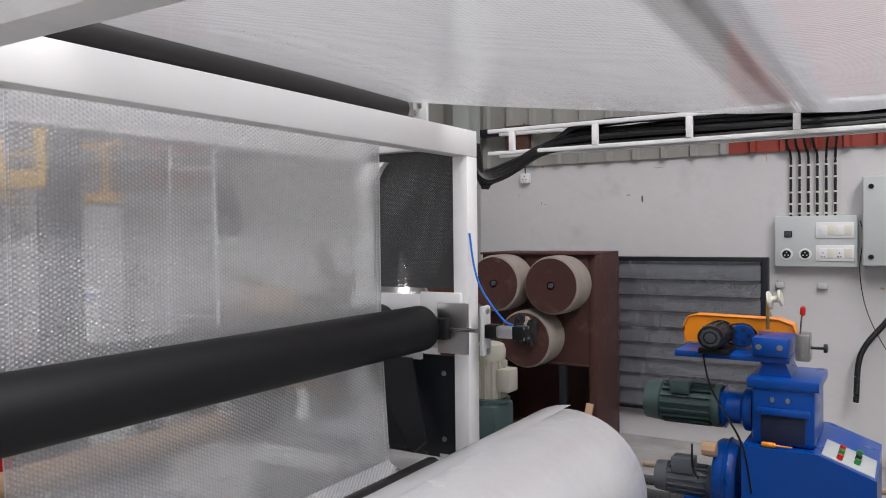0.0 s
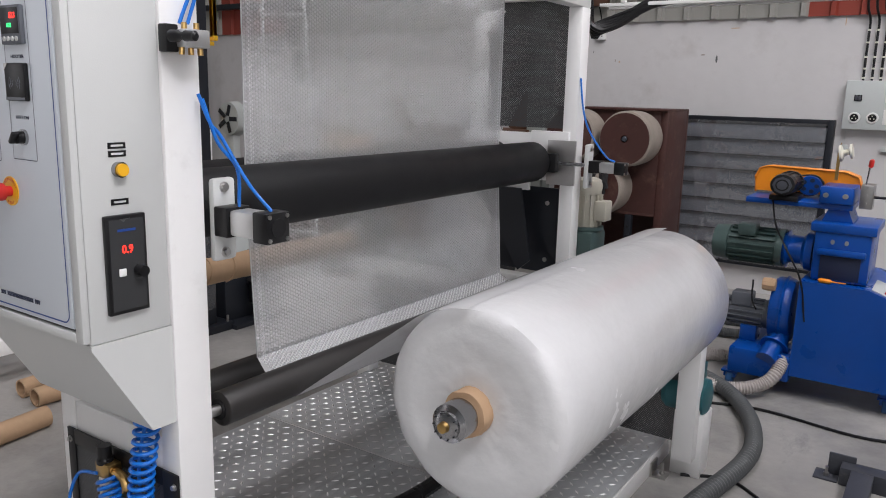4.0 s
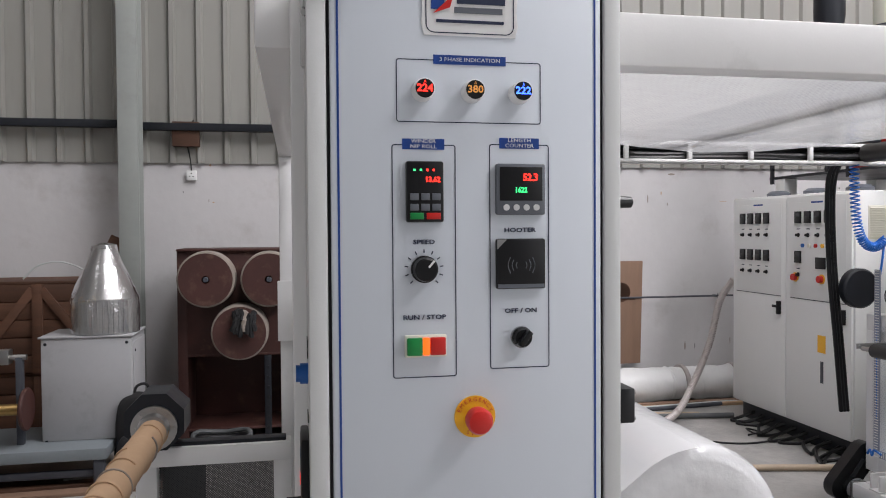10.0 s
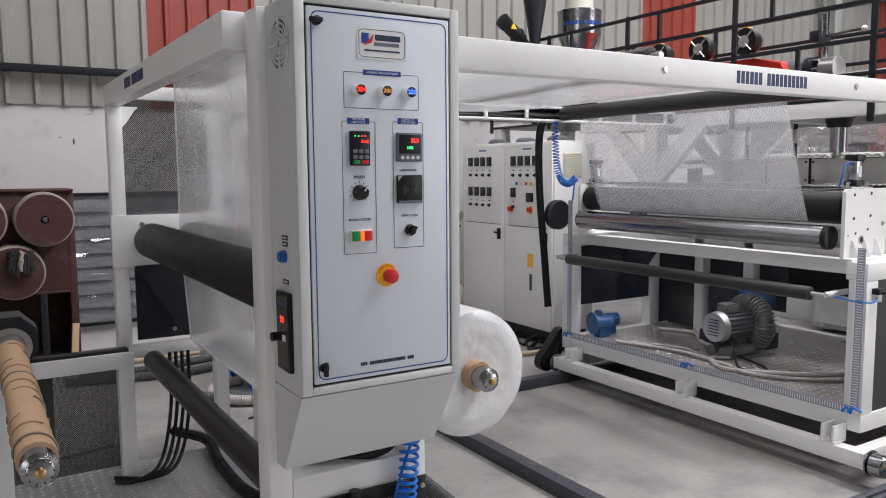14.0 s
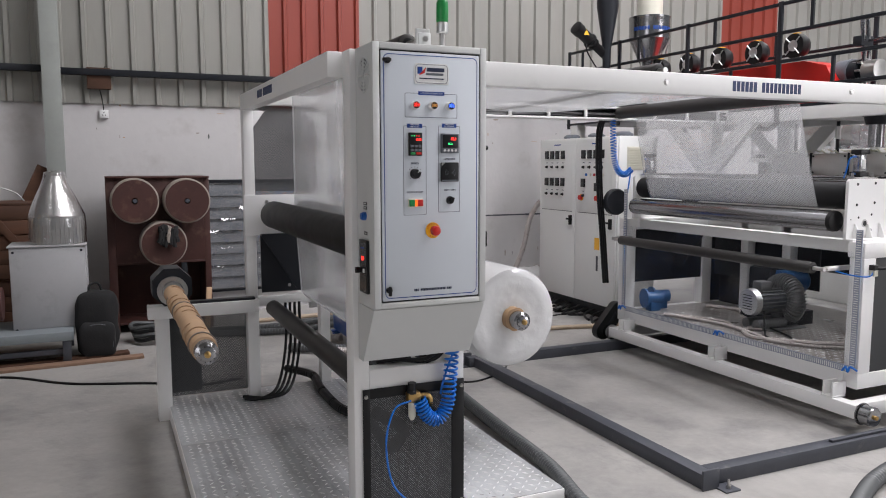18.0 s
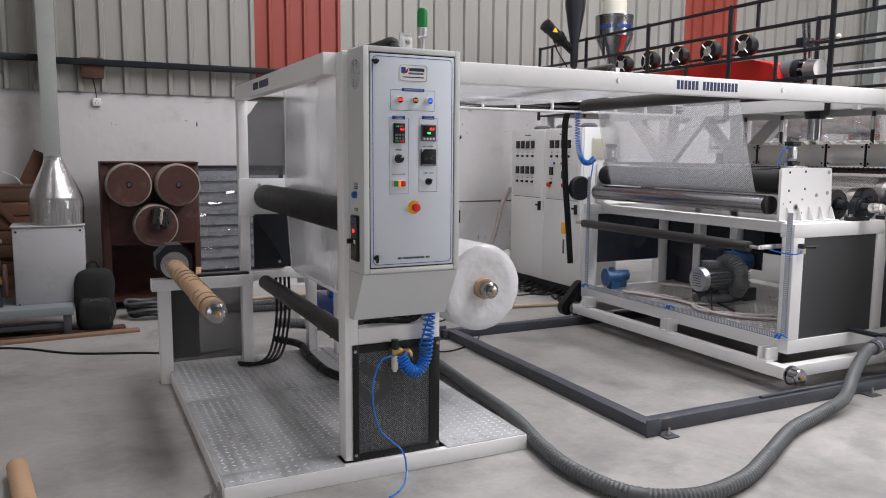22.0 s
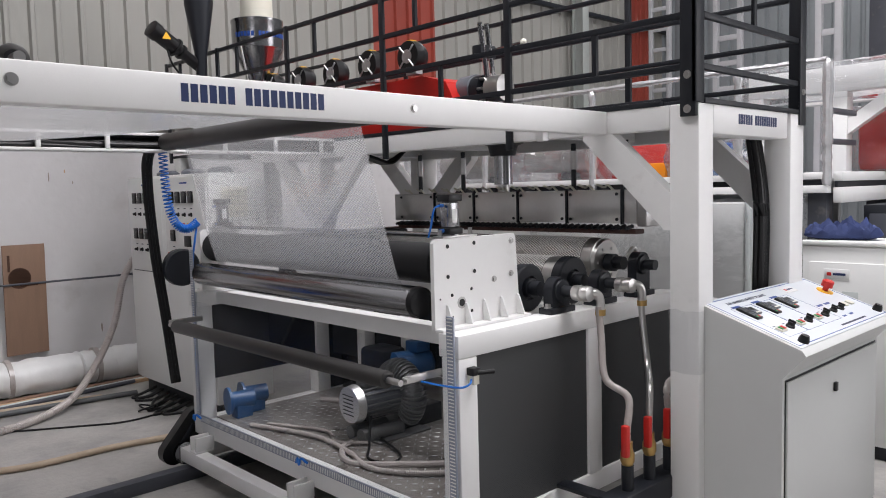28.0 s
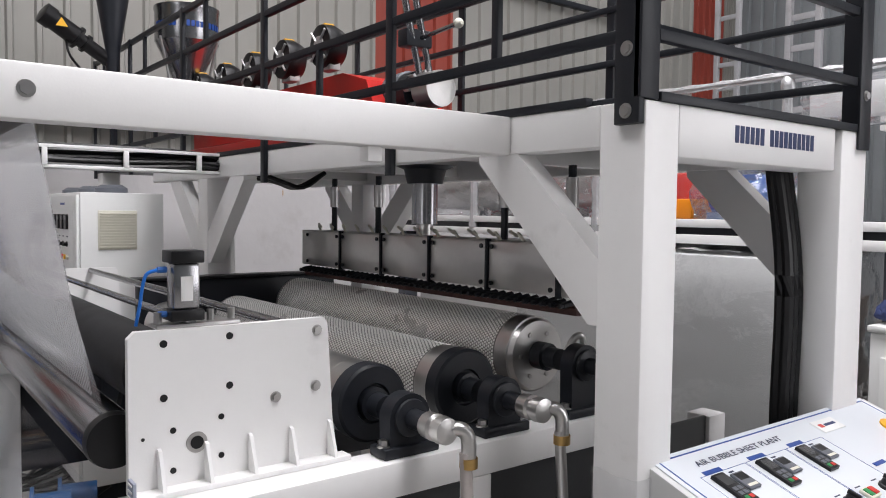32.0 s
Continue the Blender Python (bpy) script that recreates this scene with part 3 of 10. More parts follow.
part("cross_beam", box((-1.965, 2.66, 1.875), (-1.56, 2.73, 1.94), 0.005), WHITE, wf)
part("cross_beam", box((-1.905, 0.61, 1.875), (-1.552, 0.69, 1.94), 0.005), WHITE, wf)
part("front_cross_bar", box((-1.905, 0.607, 0.60), (-1.552, 0.69, 0.685), 0.004), WHITE, wf)
part("rear_low_bar", box((-1.965, 2.66, 0.60), (-1.56, 2.73, 0.66), 0.004), WHITE, wf)
part("gusset", add_prism(bm_new(), [(-1.965, 1.84), (-1.965, 1.74), (-1.945, 1.76), (-1.905, 1.82), (-1.885, 1.84)], 2.67, 2.72, "y"), WHITE, wf)
br = part("roller_bracket", box((-2.04, 2.635, 1.06), (-1.70, 2.655, 1.315), 0.003), WHITE, wf)
for z in (1.15, 1.27):
    bolt(br, (-1.90, 2.635, z), (0, -1, 0), 0.009)
part("roller_bracket", box((-1.70, 2.635, 1.11), (-1.52, 2.655, 1.325), 0.003), WHITE, wf)
part("mesh_panel", box((-1.965, 2.70, 1.335), (-1.56, 2.704, 1.875), 0), PERF, wf, "black perforated guard sheet")
part("mesh_panel", box((-1.905, 0.602, 0.06), (-1.545, 0.606, 0.60), 0), PERF, wf, "black perforated guard sheet")
for lo, hi in (((-1.935, 0.598, 0.055), (-1.905, 0.604, 0.61)), ((-1.545, 0.598, 0.055), (-1.49, 0.604, 0.61)), ((-1.905, 0.598, 0.57), (-1.545, 0.604, 0.61)), ((-1.905, 0.598, 0.055), (-1.545, 0.604, 0.085))):
    part("mesh_border", box(lo, hi, 0.001), PLASTIC, wf)
for x, z in ((-1.922, 0.58), (-1.502, 0.58), (-1.922, 0.08), (-1.502, 0.08)):
    bolt(wf, (x, 0.598, z), (0, -1, 0), 0.006)
mm = part("motor_plate", box((-1.93, 2.71, 0.68), (-1.58, 2.722, 1.07), 0.002), DARK, wf, "dark steel motor mounting plate")
part("motor_plate_gusset", add_prism(bm_new(), [(-1.95, 1.07), (-1.72, 1.07), (-1.66, 0.75), (-1.72, 0.70)], 2.60, 2.612, "y"), DARK, wf)
for x, z in ((-1.64, 1.0), (-1.64, 0.74), (-1.75, 0.72)):
    bolt(mm, (x, 2.71, z), (0, -1, 0), 0.008)
brand_bars((-2.0305, 1.95, 1.893), 0.41, 0.042, NAVYINK, wf, "-x")

# low stands that carry the two winding shafts
for sx, name in ((-1, "west"), (1, "east")):
    st = thing("shaft_stand", (-1.74 + sx * 0.55, 2.55, PT), "low white square-tube stand that carries a winding shaft", "machine stand", "shaft stands")
    xs = (-2.635, -2.555, -2.06, -1.99) if sx < 0 else (-1.43, -1.35, -0.93, -0.85)
    part("leg", box((xs[0] + 0.04, 2.52, FL), (xs[1] + 0.04, 2.60, 0.60), 0.004), WHITE, st)
    part("leg", box((xs[2], 2.50, PT), (xs[3], 2.58, 0.60), 0.004), WHITE, st)
    part("top_rail", box((xs[0], 2.48, 0.60), (xs[3], 2.58, 0.675), 0.004), WHITE, st)
    part("slide_rail", box((xs[0] + 0.16, 2.50, 0.675), (xs[3] - 0.02, 2.56, 0.69), 0.002), DARK, st)
    part("back_mesh", box((xs[1] + 0.03, 2.575, 0.10), (xs[2], 2.579, 0.58), 0), PERF, st, "black perforated guard sheet")
    part("back_plate", box((xs[1] + 0.05, 2.585, 0.12), (xs[1] + 0.22, 2.60, 0.58), 0.002), DARK, st)

# ---- winding shafts ----
def shaft(x, name, y_tip, y_back, z):
    sh = thing("winding_shaft", (x, y_back, z), "steel winding shaft in an octagonal dark bearing housing", "shaft", "winding shafts")
    bm = bm_new()
    add_prism(bm, [(x + 0.118 * math.cos(math.pi / 8 + k * math.pi / 4), z + 0.03 + 0.118 * math.sin(math.pi / 8 + k * math.pi / 4)) for k in range(8)], y_back - 0.07, y_back + 0.11, "y")
    hub = part("bearing_housing", bm, DARK, sh, "octagonal dark grey housing")
    part("flange", add_lathe(bm_new(), [(0, 0.085), (0.014, 0.085), (0.016, 0.06), (0.05, 0.055), (0.052, 0.045)], (x, y_back - 0.07, z + 0.01), (x, y_back - 1, z + 0.01)), STEEL, sh, "machined steel flange")
    for k in range(8):
        a = 2 * math.pi * k / 8
        bolt(hub, (x + 0.07 * math.cos(a), y_back - 0.084, z + 0.01 + 0.07 * math.sin(a)), (0, -1, 0), 0.007)
    part("shaft_tip", add_lathe(bm_new(), [(0, 0.028), (0.004, 0.034), (0.012, 0.034), (0.02, 0.046), (0.07, 0.046), (0.075, 0.040), (0.10, 0.040)], (x, y_tip, z), (x, 5, z), 28), CHROME, sh, "bright knurled shaft nose")
    for k in range(10):
        a = 2 * math.pi * k / 10
        part("nose_slot", cyl((x + 0.031 * math.cos(a), y_tip - 0.001, z + 0.031 * math.sin(a)), (x + 0.031 * math.cos(a), y_tip + 0.01, z + 0.031 * math.sin(a)), 0.0022, seg=8), DARK, sh)
    part("air_valve", add_lathe(bm_new(), [(0, 0.006), (0.004, 0.012), (0.02, 0.014), (0.03, 0.02)], (x, y_tip - 0.016, z), (x, 5, z), 16), BRASS, sh)
    return sh


shaft(-2.50, "west", 0.80, 2.47, 0.768)
shaft(-1.0, "east", 0.945, 2.47, 0.74)
core = thing("paper_core", (-2.5, 1.6, 0.768), "kraft paper core tube wrapped with crumpled tape, on the empty shaft", "paper tube")
bm = bm_new()
prof = [(0.0, 0.043)]
for i in range(46):
    prof.append((0.004 + 0.034 * i, 0.052 + 0.004 * noise.noise(Vector((i * 0.9, 0, 0)))))
prof.append((1.535, 0.043))
add_lathe(bm, prof, (-2.5, 0.89, 0.768), (-2.5, 3, 0.768), 24)
part("tube", bm, KRAFT, core)
for i in range(13):
    y = 0.95 + 0.115 * i
    bm = bm_new()
    add_tube(bm, [(-2.5 + 0.0545 * math.cos(a), y + 0.012 * a, 0.768 + 0.0545 * math.sin(a)) for a in [k * 0.4 + i for k in range(12)]], 0.0035, 5, 2)
    part("tape_wrap", bm, KRAFT if i % 3 else CLOTH, core, "brown crinkled tape")

# ---- finished roll of bubble wrap ----
RX, RZ, RR = -1.0, 0.74, 0.25
roll = thing("bubble_wrap_roll", (RX, 1.8, RZ - RR), "large wound roll of clear white bubble wrap on the shaft", "bubble wrap")
bm = bm_new()
add_lathe(bm, [(0.004, 0.058), (0.002, 0.075), (0.0, 0.09), (0.0, 0.105), (0.0, 0.12), (-0.002, 0.135), (-0.003, 0.15), (-0.005, 0.165), (-0.006, 0.18), (-0.004, 0.195), (-0.002, 0.21), (0.0, 0.225), (0.012, 0.243), (0.03, RR), (0.35, RR - 0.002), (0.75, RR + 0.002), (1.1, RR - 0.001), (1.36, RR), (1.39, 0.24), (1.4, 0.2), (1.4, 0.058)], (RX, 1.06, RZ), (RX, 3, RZ), 72)
for v in bm.verts:
    if v.co.y < 1.08:
        a, q = math.atan2(v.co.z - RZ, v.co.x - RX), math.hypot(v.co.z - RZ, v.co.x - RX)
        v.co.y += 0.0022 * noise.noise(Vector((math.cos(a) * 5, math.sin(a) * 5, q * 34))) + 0.0012 * noise.noise(Vector((math.cos(a) * 14, math.sin(a) * 14, q * 60)))
part("film_winding", bm, ROLLFILM, roll)
bm = bm_new()
add_lathe(bm, [(0, 0.046), (0, 0.057), (0.012, 0.058), (0.028, 0.0575), (0.06, 0.058), (0.06, 0.046)], (RX, 1.025, RZ), (RX, 3, RZ), 24)
for v in bm.verts:
    v.co += Vector((noise.noise(v.co * 40), noise.noise(v.co * 37 + Vector((3, 0, 0))), noise.noise(v.co * 43))) * 0.006
part("core_tube", bm, KRAFT, roll, "torn kraft paper core")


def bubble_sheet(bm, origin, u, v, nu, nv, pitch, r, height, normal):
    """Rows of small domes on a sheet, staggered, each a six-sided cap."""
    o, u, v, nrm = Vector(origin), Vector(u).normalized(), Vector(v).normalized(), Vector(normal).normalized()
    verts, faces = [], []
    for j in range(nv):
        for i in range(nu):
            c = o + u * (pitch * (i + 0.5 * (j % 2))) + v * (pitch * 0.866 * j)
            k0 = len(verts)
            for k in range(6):
                a = math.pi / 3 * k
                verts.append(c + r * (math.cos(a) * u + math.sin(a) * v))
            for k in range(6):
                a = math.pi / 3 * k
                verts.append(c + 0.6 * r * (math.cos(a) * u + math.sin(a) * v) + height * 0.8 * nrm)
            verts.append(c + height * nrm)
            for k in range(6):
                n = (k + 1) % 6
                faces.append((k0 + k, k0 + n, k0 + 6 + n, k0 + 6 + k))
                faces.append((k0 + 6 + k, k0 + 6 + n, k0 + 12))
    return verts, faces


def data_part(name, verts, faces, material, parent, label="", smooth=True):
    me = bpy.data.meshes.new(name)
    me.from_pydata([tuple(p) for p in verts], [], faces)
    me.materials.append(material)
    if smooth:
        me.shade_smooth()
    ob = new(name, me)
    ob.parent = parent
    ob.matrix_parent_inverse = Matrix.Translation(-parent.matrix_basis.translation) if parent.type == "EMPTY" else Matrix()
    return tagged(ob, label)


def strip(bm, path, y0, y1, sag=0.0, ny=12, wave=0.0, droop=0.0, skew=0.0):
    """A web of film that follows a path of (x, z), spread from y0 to y1."""
    rows = []
    for i, (x, z) in enumerate(path):
        row = []
        for j in range(ny + 1):
            t = j / ny
            y = y0 + (y1 - y0) * t + skew * i / (len(path) - 1)
            row.append(bm.verts.new((x + wave * math.sin(9 * t + i * 0.7), y, z + wave * math.cos(7 * t + i) - droop * math.sin(math.pi * i / (len(path) - 1)) ** 2 * (0.35 + 0.65 * t))))
        rows.append(row)
    for p, n in zip(rows, rows[1:]):
        for j in range(ny):
            bm.faces.new((p[j], p[j + 1], n[j + 1], n[j]))
    return bm


# ---- web of film: from the calender over the top and down the winder to the roll ----
web = thing("film_web", (-0.5, 1.75, 0.7), "continuous web of clear bubble film threaded over the rollers", "bubble wrap")
WY0, WY1 = 1.06, 2.46
WX = -1.76
part("hanging_film", strip(bm_new(), [(WX, 2.0), (WX, 1.75), (WX, 1.45), (WX, 1.195)], WY0, WY1, wave=0.0015), FILM, web)
vs, fs = bubble_sheet(None, (WX + 0.001, WY0 + 0.008, 1.20), (0, 0, 1), (0, 1, 0), int(0.77 / 0.0118), int((WY1 - WY0) / (0.0118 * 0.866)) - 1, 0.0118, 0.0052, 0.0032, (1, 0, 0))
data_part("bubble_relief", vs, fs, BUBBLE, web)["kind"] = "stuff"
LOWX, LOWZ = -1.73, 0.71
part("drawn_film", strip(bm_new(), [(WX, 1.195), (WX + (LOWX - WX) * 0.5, 0.93), (LOWX, LOWZ)], WY0, WY1), FILM, web)
vs, fs = bubble_sheet(None, (LOWX + 0.001, WY0 + 0.008, LOWZ + 0.01), (WX - LOWX, 0, 1.195 - LOWZ), (0, 1, 0), int(0.44 / 0.0118), int((WY1 - WY0) / (0.0118 * 0.866)) - 1, 0.0118, 0.0052, 0.0032, (1.195 - LOWZ, 0, LOWX - WX))
data_part("bubble_relief", vs, fs, BUBBLE, web)["kind"] = "stuff"
for y in (WY0, WY0 + 0.022, WY0 + 0.03, WY1 - 0.02, WY1):
    part("film_edge_fold", add_tube(bm_new(), [(WX, y, 1.20), (WX, y, 1.6), (WX, y, 2.0)], 0.0022, 5, 3), FILMTOP, web)
    part("film_edge_fold", add_tube(bm_new(), [(LOWX, y, LOWZ), ((WX + LOWX) / 2, y, (1.195 + LOWZ) / 2), (WX, y, 1.195)], 0.0022, 5, 3), FILMTOP, web)
top_path = [(WX, 2.0), (WX + 0.02, 2.03), (WX + 0.08, 2.045), (-1.3, 2.0), (-0.9, 1.955), (-0.5, 1.91), (-0.2, 1.888), (0.1, 1.895), (0.5, 1.925), (0.9, 1.97), (0.955, 1.952), (0.968, 1.92)]
part("overhead_film", strip(bm_new(), top_path, WY0, WY1, wave=0.003, droop=0.03), FILMTOP, web)
part("sloping_film", strip(bm_new(), [(0.965, 1.92), (1.0, 1.70), (1.035, 1.48), (1.083, 1.28), (1.095, 1.225)], 1.13, 2.68, wave=0.001, skew=-0.09), SLOPEFILM, web)
vs, fs = bubble_sheet(None, (0.969, 1.138, 1.915), (0.11, -0.09, -0.69), (0, 1, 0), int(0.69 / 0.0118), int(1.54 / (0.0118 * 0.866)), 0.0118, 0.0052, 0.0016, (-0.635, 0, -0.135))
data_part("bubble_relief", vs, fs, SLOPEBUBBLE, web)["kind"] = "stuff"
GX, GZ, GR = -1.575, 0.685, 0.047
under = [(GX + GR * math.cos(radians(a)), GZ + GR * math.sin(radians(a))) for a in range(222, 320, 12)]
part("turning_film", strip(bm_new(), [(LOWX, LOWZ), (-1.70, 0.675)] + under[:1], WY0, WY1), WINDFILM, web)
_d = Vector((under[0][0] - LOWX, 0, under[0][1] - LOWZ))
vs, fs = bubble_sheet(None, (LOWX + 0.001, WY0 + 0.008, LOWZ), tuple(_d), (0, 1, 0), int(_d.length / 0.0118), int((WY1 - WY0) / (0.0118 * 0.866)) - 1, 0.0118, 0.0052, 0.0032, (-_d.z, 0, _d.x))
data_part("bubble_relief", vs, fs, BUBBLE, web)["kind"] = "stuff"
arc = [(RX + (RR + 0.004) * math.cos(radians(a)), RZ + (RR + 0.004) * math.sin(radians(a))) for a in range(124, 88, -4)]
part("winding_film", strip(bm_new(), under + [(-1.45, 0.722), (-1.30, 0.832)] + arc, WY0 - 0.03, WY1), WINDFILM, web)

# ---- rollers of the winder ----
def roller(name, label, a, b, r, material, shaft_r=0.016, over=0.06, group="winder rollers"):
    t = thing(name, ((a[0] + b[0]) / 2, (a[1] + b[1]) / 2, (a[2] + b[2]) / 2), label, "roller", group)
    d = (Vector(b) - Vector(a)).normalized()
    L = (Vector(b) - Vector(a)).length
    part("roller_shell", add_lathe(bm_new(), [(0, r - 0.006), (0.003, r - 0.001), (0.006, r), (L - 0.006, r), (L - 0.003, r - 0.001), (L, r - 0.006)], a, b, 40), material, t)
    for p, s in ((Vector(a), -1), (Vector(b), 1)):
        part("shaft_end", cyl(p, p + d * over * s, shaft_r, seg=16), STEEL, t)
        part("end_cap", cyl(p + d * 0.004 * -s, p + d * 0.002 * s, r * 0.6, seg=24), PLASTIC, t)
    return t


roller("nip_roller", "black rubber-covered nip roller across the winder", (-1.862, 0.72, 1.19), (-1.862, 2.60, 1.19), 0.085, RUBBER, 0.02, 0.05)
roller("nip_roller", "black rubber-covered pressure roller with air cylinders", (-1.648, 0.76, 1.195), (-1.648, 2.56, 1.195), 0.085, RUBBER, 0.02, 0.06)
roller("guide_roller", "dark grey guide roller that feeds the full roll", (-1.575, 0.79, 0.685), (-1.575, 2.52, 0.685), 0.045, ROLLER, 0.014, 0.1)
roller("guide_roller", "dark grey guide roller beside the empty shaft", (-1.885, 0.72, 0.60), (-1.885, 2.58, 0.60), 0.048, ROLLER, 0.014, 0.05)
roller("top_roller", "dark grey top roller above the winder beams", (-1.655, 0.80, 2.0), (-1.655, 2.45, 2.0), 0.045, ROLLER, 0.012, 0.1)
for y in (0.70, 2.55):
    rb = thing("roller_hanger", (-1.63, y, 1.94), "grey painted roller bearing plate on the winder beam", "bracket", "roller hangers")
    part("plate", box((-1.66, y - 0.008, 1.94), (-1.60, y + 0.008, 2.05), 0.004), GREY, rb)
    bolt(rb, (-1.63, y - 0.008, 2.025), (0, -1, 0), 0.009)
    part("foot", box((-1.70, y - 0.02, 1.94), (-1.56, y + 0.02, 1.947), 0.002), GREY, rb)

# ---- pneumatic cylinders on the nip roller ----
for y0, s, x in ((0.715, 1, -1.40), (2.66, 1, -1.40)):
    pc = thing("pneumatic_cylinder", (x, y0, 1.18), "square aluminium air cylinder with black end caps", "air cylinder", "nip cylinders")
    z = 1.18
    front = y0 < 1
    x0, x1 = (-1.488, -1.318) if front else (-1.44, -1.28)
    w = 0.034 if front else 0.026
    part("mount_plate", box((x0 - 0.02, y0 + 0.01, z - 0.095), (x0, y0 + 0.075, z + 0.095), 0.01), GREY, pc)
    for dz in (-0.075, 0.075):
        bolt(pc, (x0, y0 + 0.04, z + dz), (1, 0, 0), 0.009)
    yc = y0 + 0.042
    part("end_cap", box((x0, yc - w, z - w), (x0 + 0.045, yc + w, z + w), 0.004), PLASTIC, pc)
    part("barrel", box((x0 + 0.045, yc - w * 0.86, z - w * 0.86), (x1 - 0.045, yc + w * 0.86, z + w * 0.86), 0.008), ALU, pc)
    e = part("end_cap", box((x1 - 0.045, yc - w, z - w), (x1, yc + w, z + w), 0.004), PLASTIC, pc)
    part("bore_ring", cyl((x1, yc, z), (x1 + 0.002, yc, z), w * 0.6, seg=20), RUBBER, e)
    for dy in (-1, 1):
        for dz in (-1, 1):
            part("screw", cyl((x1, yc + dy * w * 0.75, z + dz * w * 0.75), (x1 + 0.003, yc + dy * w * 0.75, z + dz * w * 0.75), 0.005, seg=8), STEEL, e)
sb = thing("slide_bearing", (-1.56, 2.60, 1.2), "bright steel bearing block plates at the roller end", "bearing block")
part("plate", box((-1.60, 2.60, 1.10), (-1.47, 2.615, 1.29), 0.003), STEEL, sb)
part("block", box((-1.64, 2.56, 1.155), (-1.54, 2.60, 1.235), 0.006), PLASTIC, sb)
part("rod", cyl((-1.54, 2.585, 1.195), (-1.42, 2.585, 1.195), 0.008, seg=12), CHROME, sb)


def air_tube(points, name="air_tube", r=0.004, label="blue plastic air tube", material=None, parent=None):
    t = tagged(part(name, add_tube(bm_new(), points, r, 8, 8), material or BLUETUBE, parent), label, "tube", "air tubes")
    return t


air_tube([(-1.47, 0.68, 1.46), (-1.46, 0.70, 1.40), (-1.45, 0.72, 1.37), (-1.40, 0.75, 1.27), (-1.338, 0.757, 1.214)])
air_tube([(-1.47, 0.69, 1.45), (-1.45, 0.71, 1.36), (-1.43, 0.745, 1.30), (-1.44, 0.757, 1.215)])
air_tube([(-1.47, 0.66, 1.60), (-1.465, 0.68, 1.66), (-1.46, 0.70, 1.72), (-1.475, 0.70, 1.80)])
air_tube([(-1.47, 0.64, 1.60), (-1.465, 0.66, 1.65), (-1.46, 0.69, 1.72), (-1.475, 0.70, 1.79)])
air_tube([(-1.49, 2.66, 1.55), (-1.47, 2.66, 1.42), (-1.44, 2.67, 1.33), (-1.37, 2.69, 1.23), (-1.33, 2.70, 1.207)])
vv = thing("hand_valve", (-1.45, 0.645, 1.57), "black lever air valve with brass fittings on the post", "valve")
part("valve_body", box((-1.485, 0.625, 1.552), (-1.430, 0.685, 1.588), 0.004), ALU, vv)
part("bracket", box((-1.487, 0.60, 1.542), (-1.46, 0.63, 1.597), 0.003), PLASTIC, vv)
part("lever", add_lathe(bm_new(), [(0, 0.012), (0.018, 0.012), (0.024, 0.008), (0.036, 0.008), (0.039, 0.011), (0.064, 0.010), (0.068, 0.005)], (-1.445, 0.60, 1.572), (-1.295, 0.62, 1.570), 14), PLASTIC, vv)
for y in (0.64, 0.67):
    part("fitting", cyl((-1.455, y, 1.588), (-1.455, y, 1.602), 0.006, seg=10), BRASS, vv)
for y in (0.632, 0.655, 0.678):
    part("fitting", cyl((-1.455, y, 1.552), (-1.455, y, 1.538), 0.006, seg=10), BRASS, vv)


# ---- winder control cabinet ----
cb = thing("control_cabinet", (-1.716, 0.5, 0.745), "light grey winder control cabinet with instrument door", "control panel")
CX0, CX1, CY0, CY1 = -1.948, -1.491, 0.405, 0.604
part("cabinet_shell", box((CX0, CY0 + 0.012, 0.965), (CX1, CY1, 1.94), 0.006), GREY, cb)
bm = bm_new()
add_prism(bm, [(CY0 + 0.012, 0.965), (CY0 + 0.012, 0.955), (0.545, 0.742), (CY1, 0.742), (CY1, 0.965)], CX0, CX1)
part("chin", bm, GREY, cb)
for lo, hi in (((CX0, CY0 - 0.004, 0.972), (-1.921, CY0 + 0.012, 1.94)), ((-1.517, CY0 - 0.004, 0.972), (CX1, CY0 + 0.012, 1.94)), ((-1.921, CY0 - 0.004, 1.916), (-1.517, CY0 + 0.012, 1.94)), ((-1.921, CY0 - 0.004, 0.972), (-1.517, CY0 + 0.012, 0.992))):
    part("rim", box(lo, hi, 0.003), GREY, cb)
part("gasket", box((-1.920, CY0 + 0.004, 0.993), (-1.518, CY0 + 0.0121, 1.915), 0), PLASTIC, cb)
door = part("door", box((-1.916, CY0 - 0.004, 0.998), (-1.522, CY0 + 0.009, 1.910), 0.004), PANEL, cb, "pale blue-grey instrument door")
YF = CY0 - 0.004


def outline(parent, x0, x1, z0, z1, w, r, material, y=YF, depth=0.0008):
    """A thin printed frame with rounded corners."""
    pts = []
    for cx, cz, a0 in ((x1 - r, z1 - r, 0), (x0 + r, z1 - r, 90), (x0 + r, z0 + r, 180), (x1 - r, z0 + r, 270)):
        for k in range(5):
            a = radians(a0 + 22.5 * k)
            pts.append((cx, cz, math.cos(a), math.sin(a)))
    bm = bm_new()
    o = [bm.verts.new((cx + r * c, y - depth, cz + r * s)) for cx, cz, c, s in pts]
    i = [bm.verts.new((cx + (r - w) * c, y - depth, cz + (r - w) * s)) for cx, cz, c, s in pts]
    n = len(pts)
    for k in range(n):
        bm.faces.new((o[k], i[k], i[(k + 1) % n], o[(k + 1) % n]))
    return part("printed_frame", bm, material, parent, flat=True)


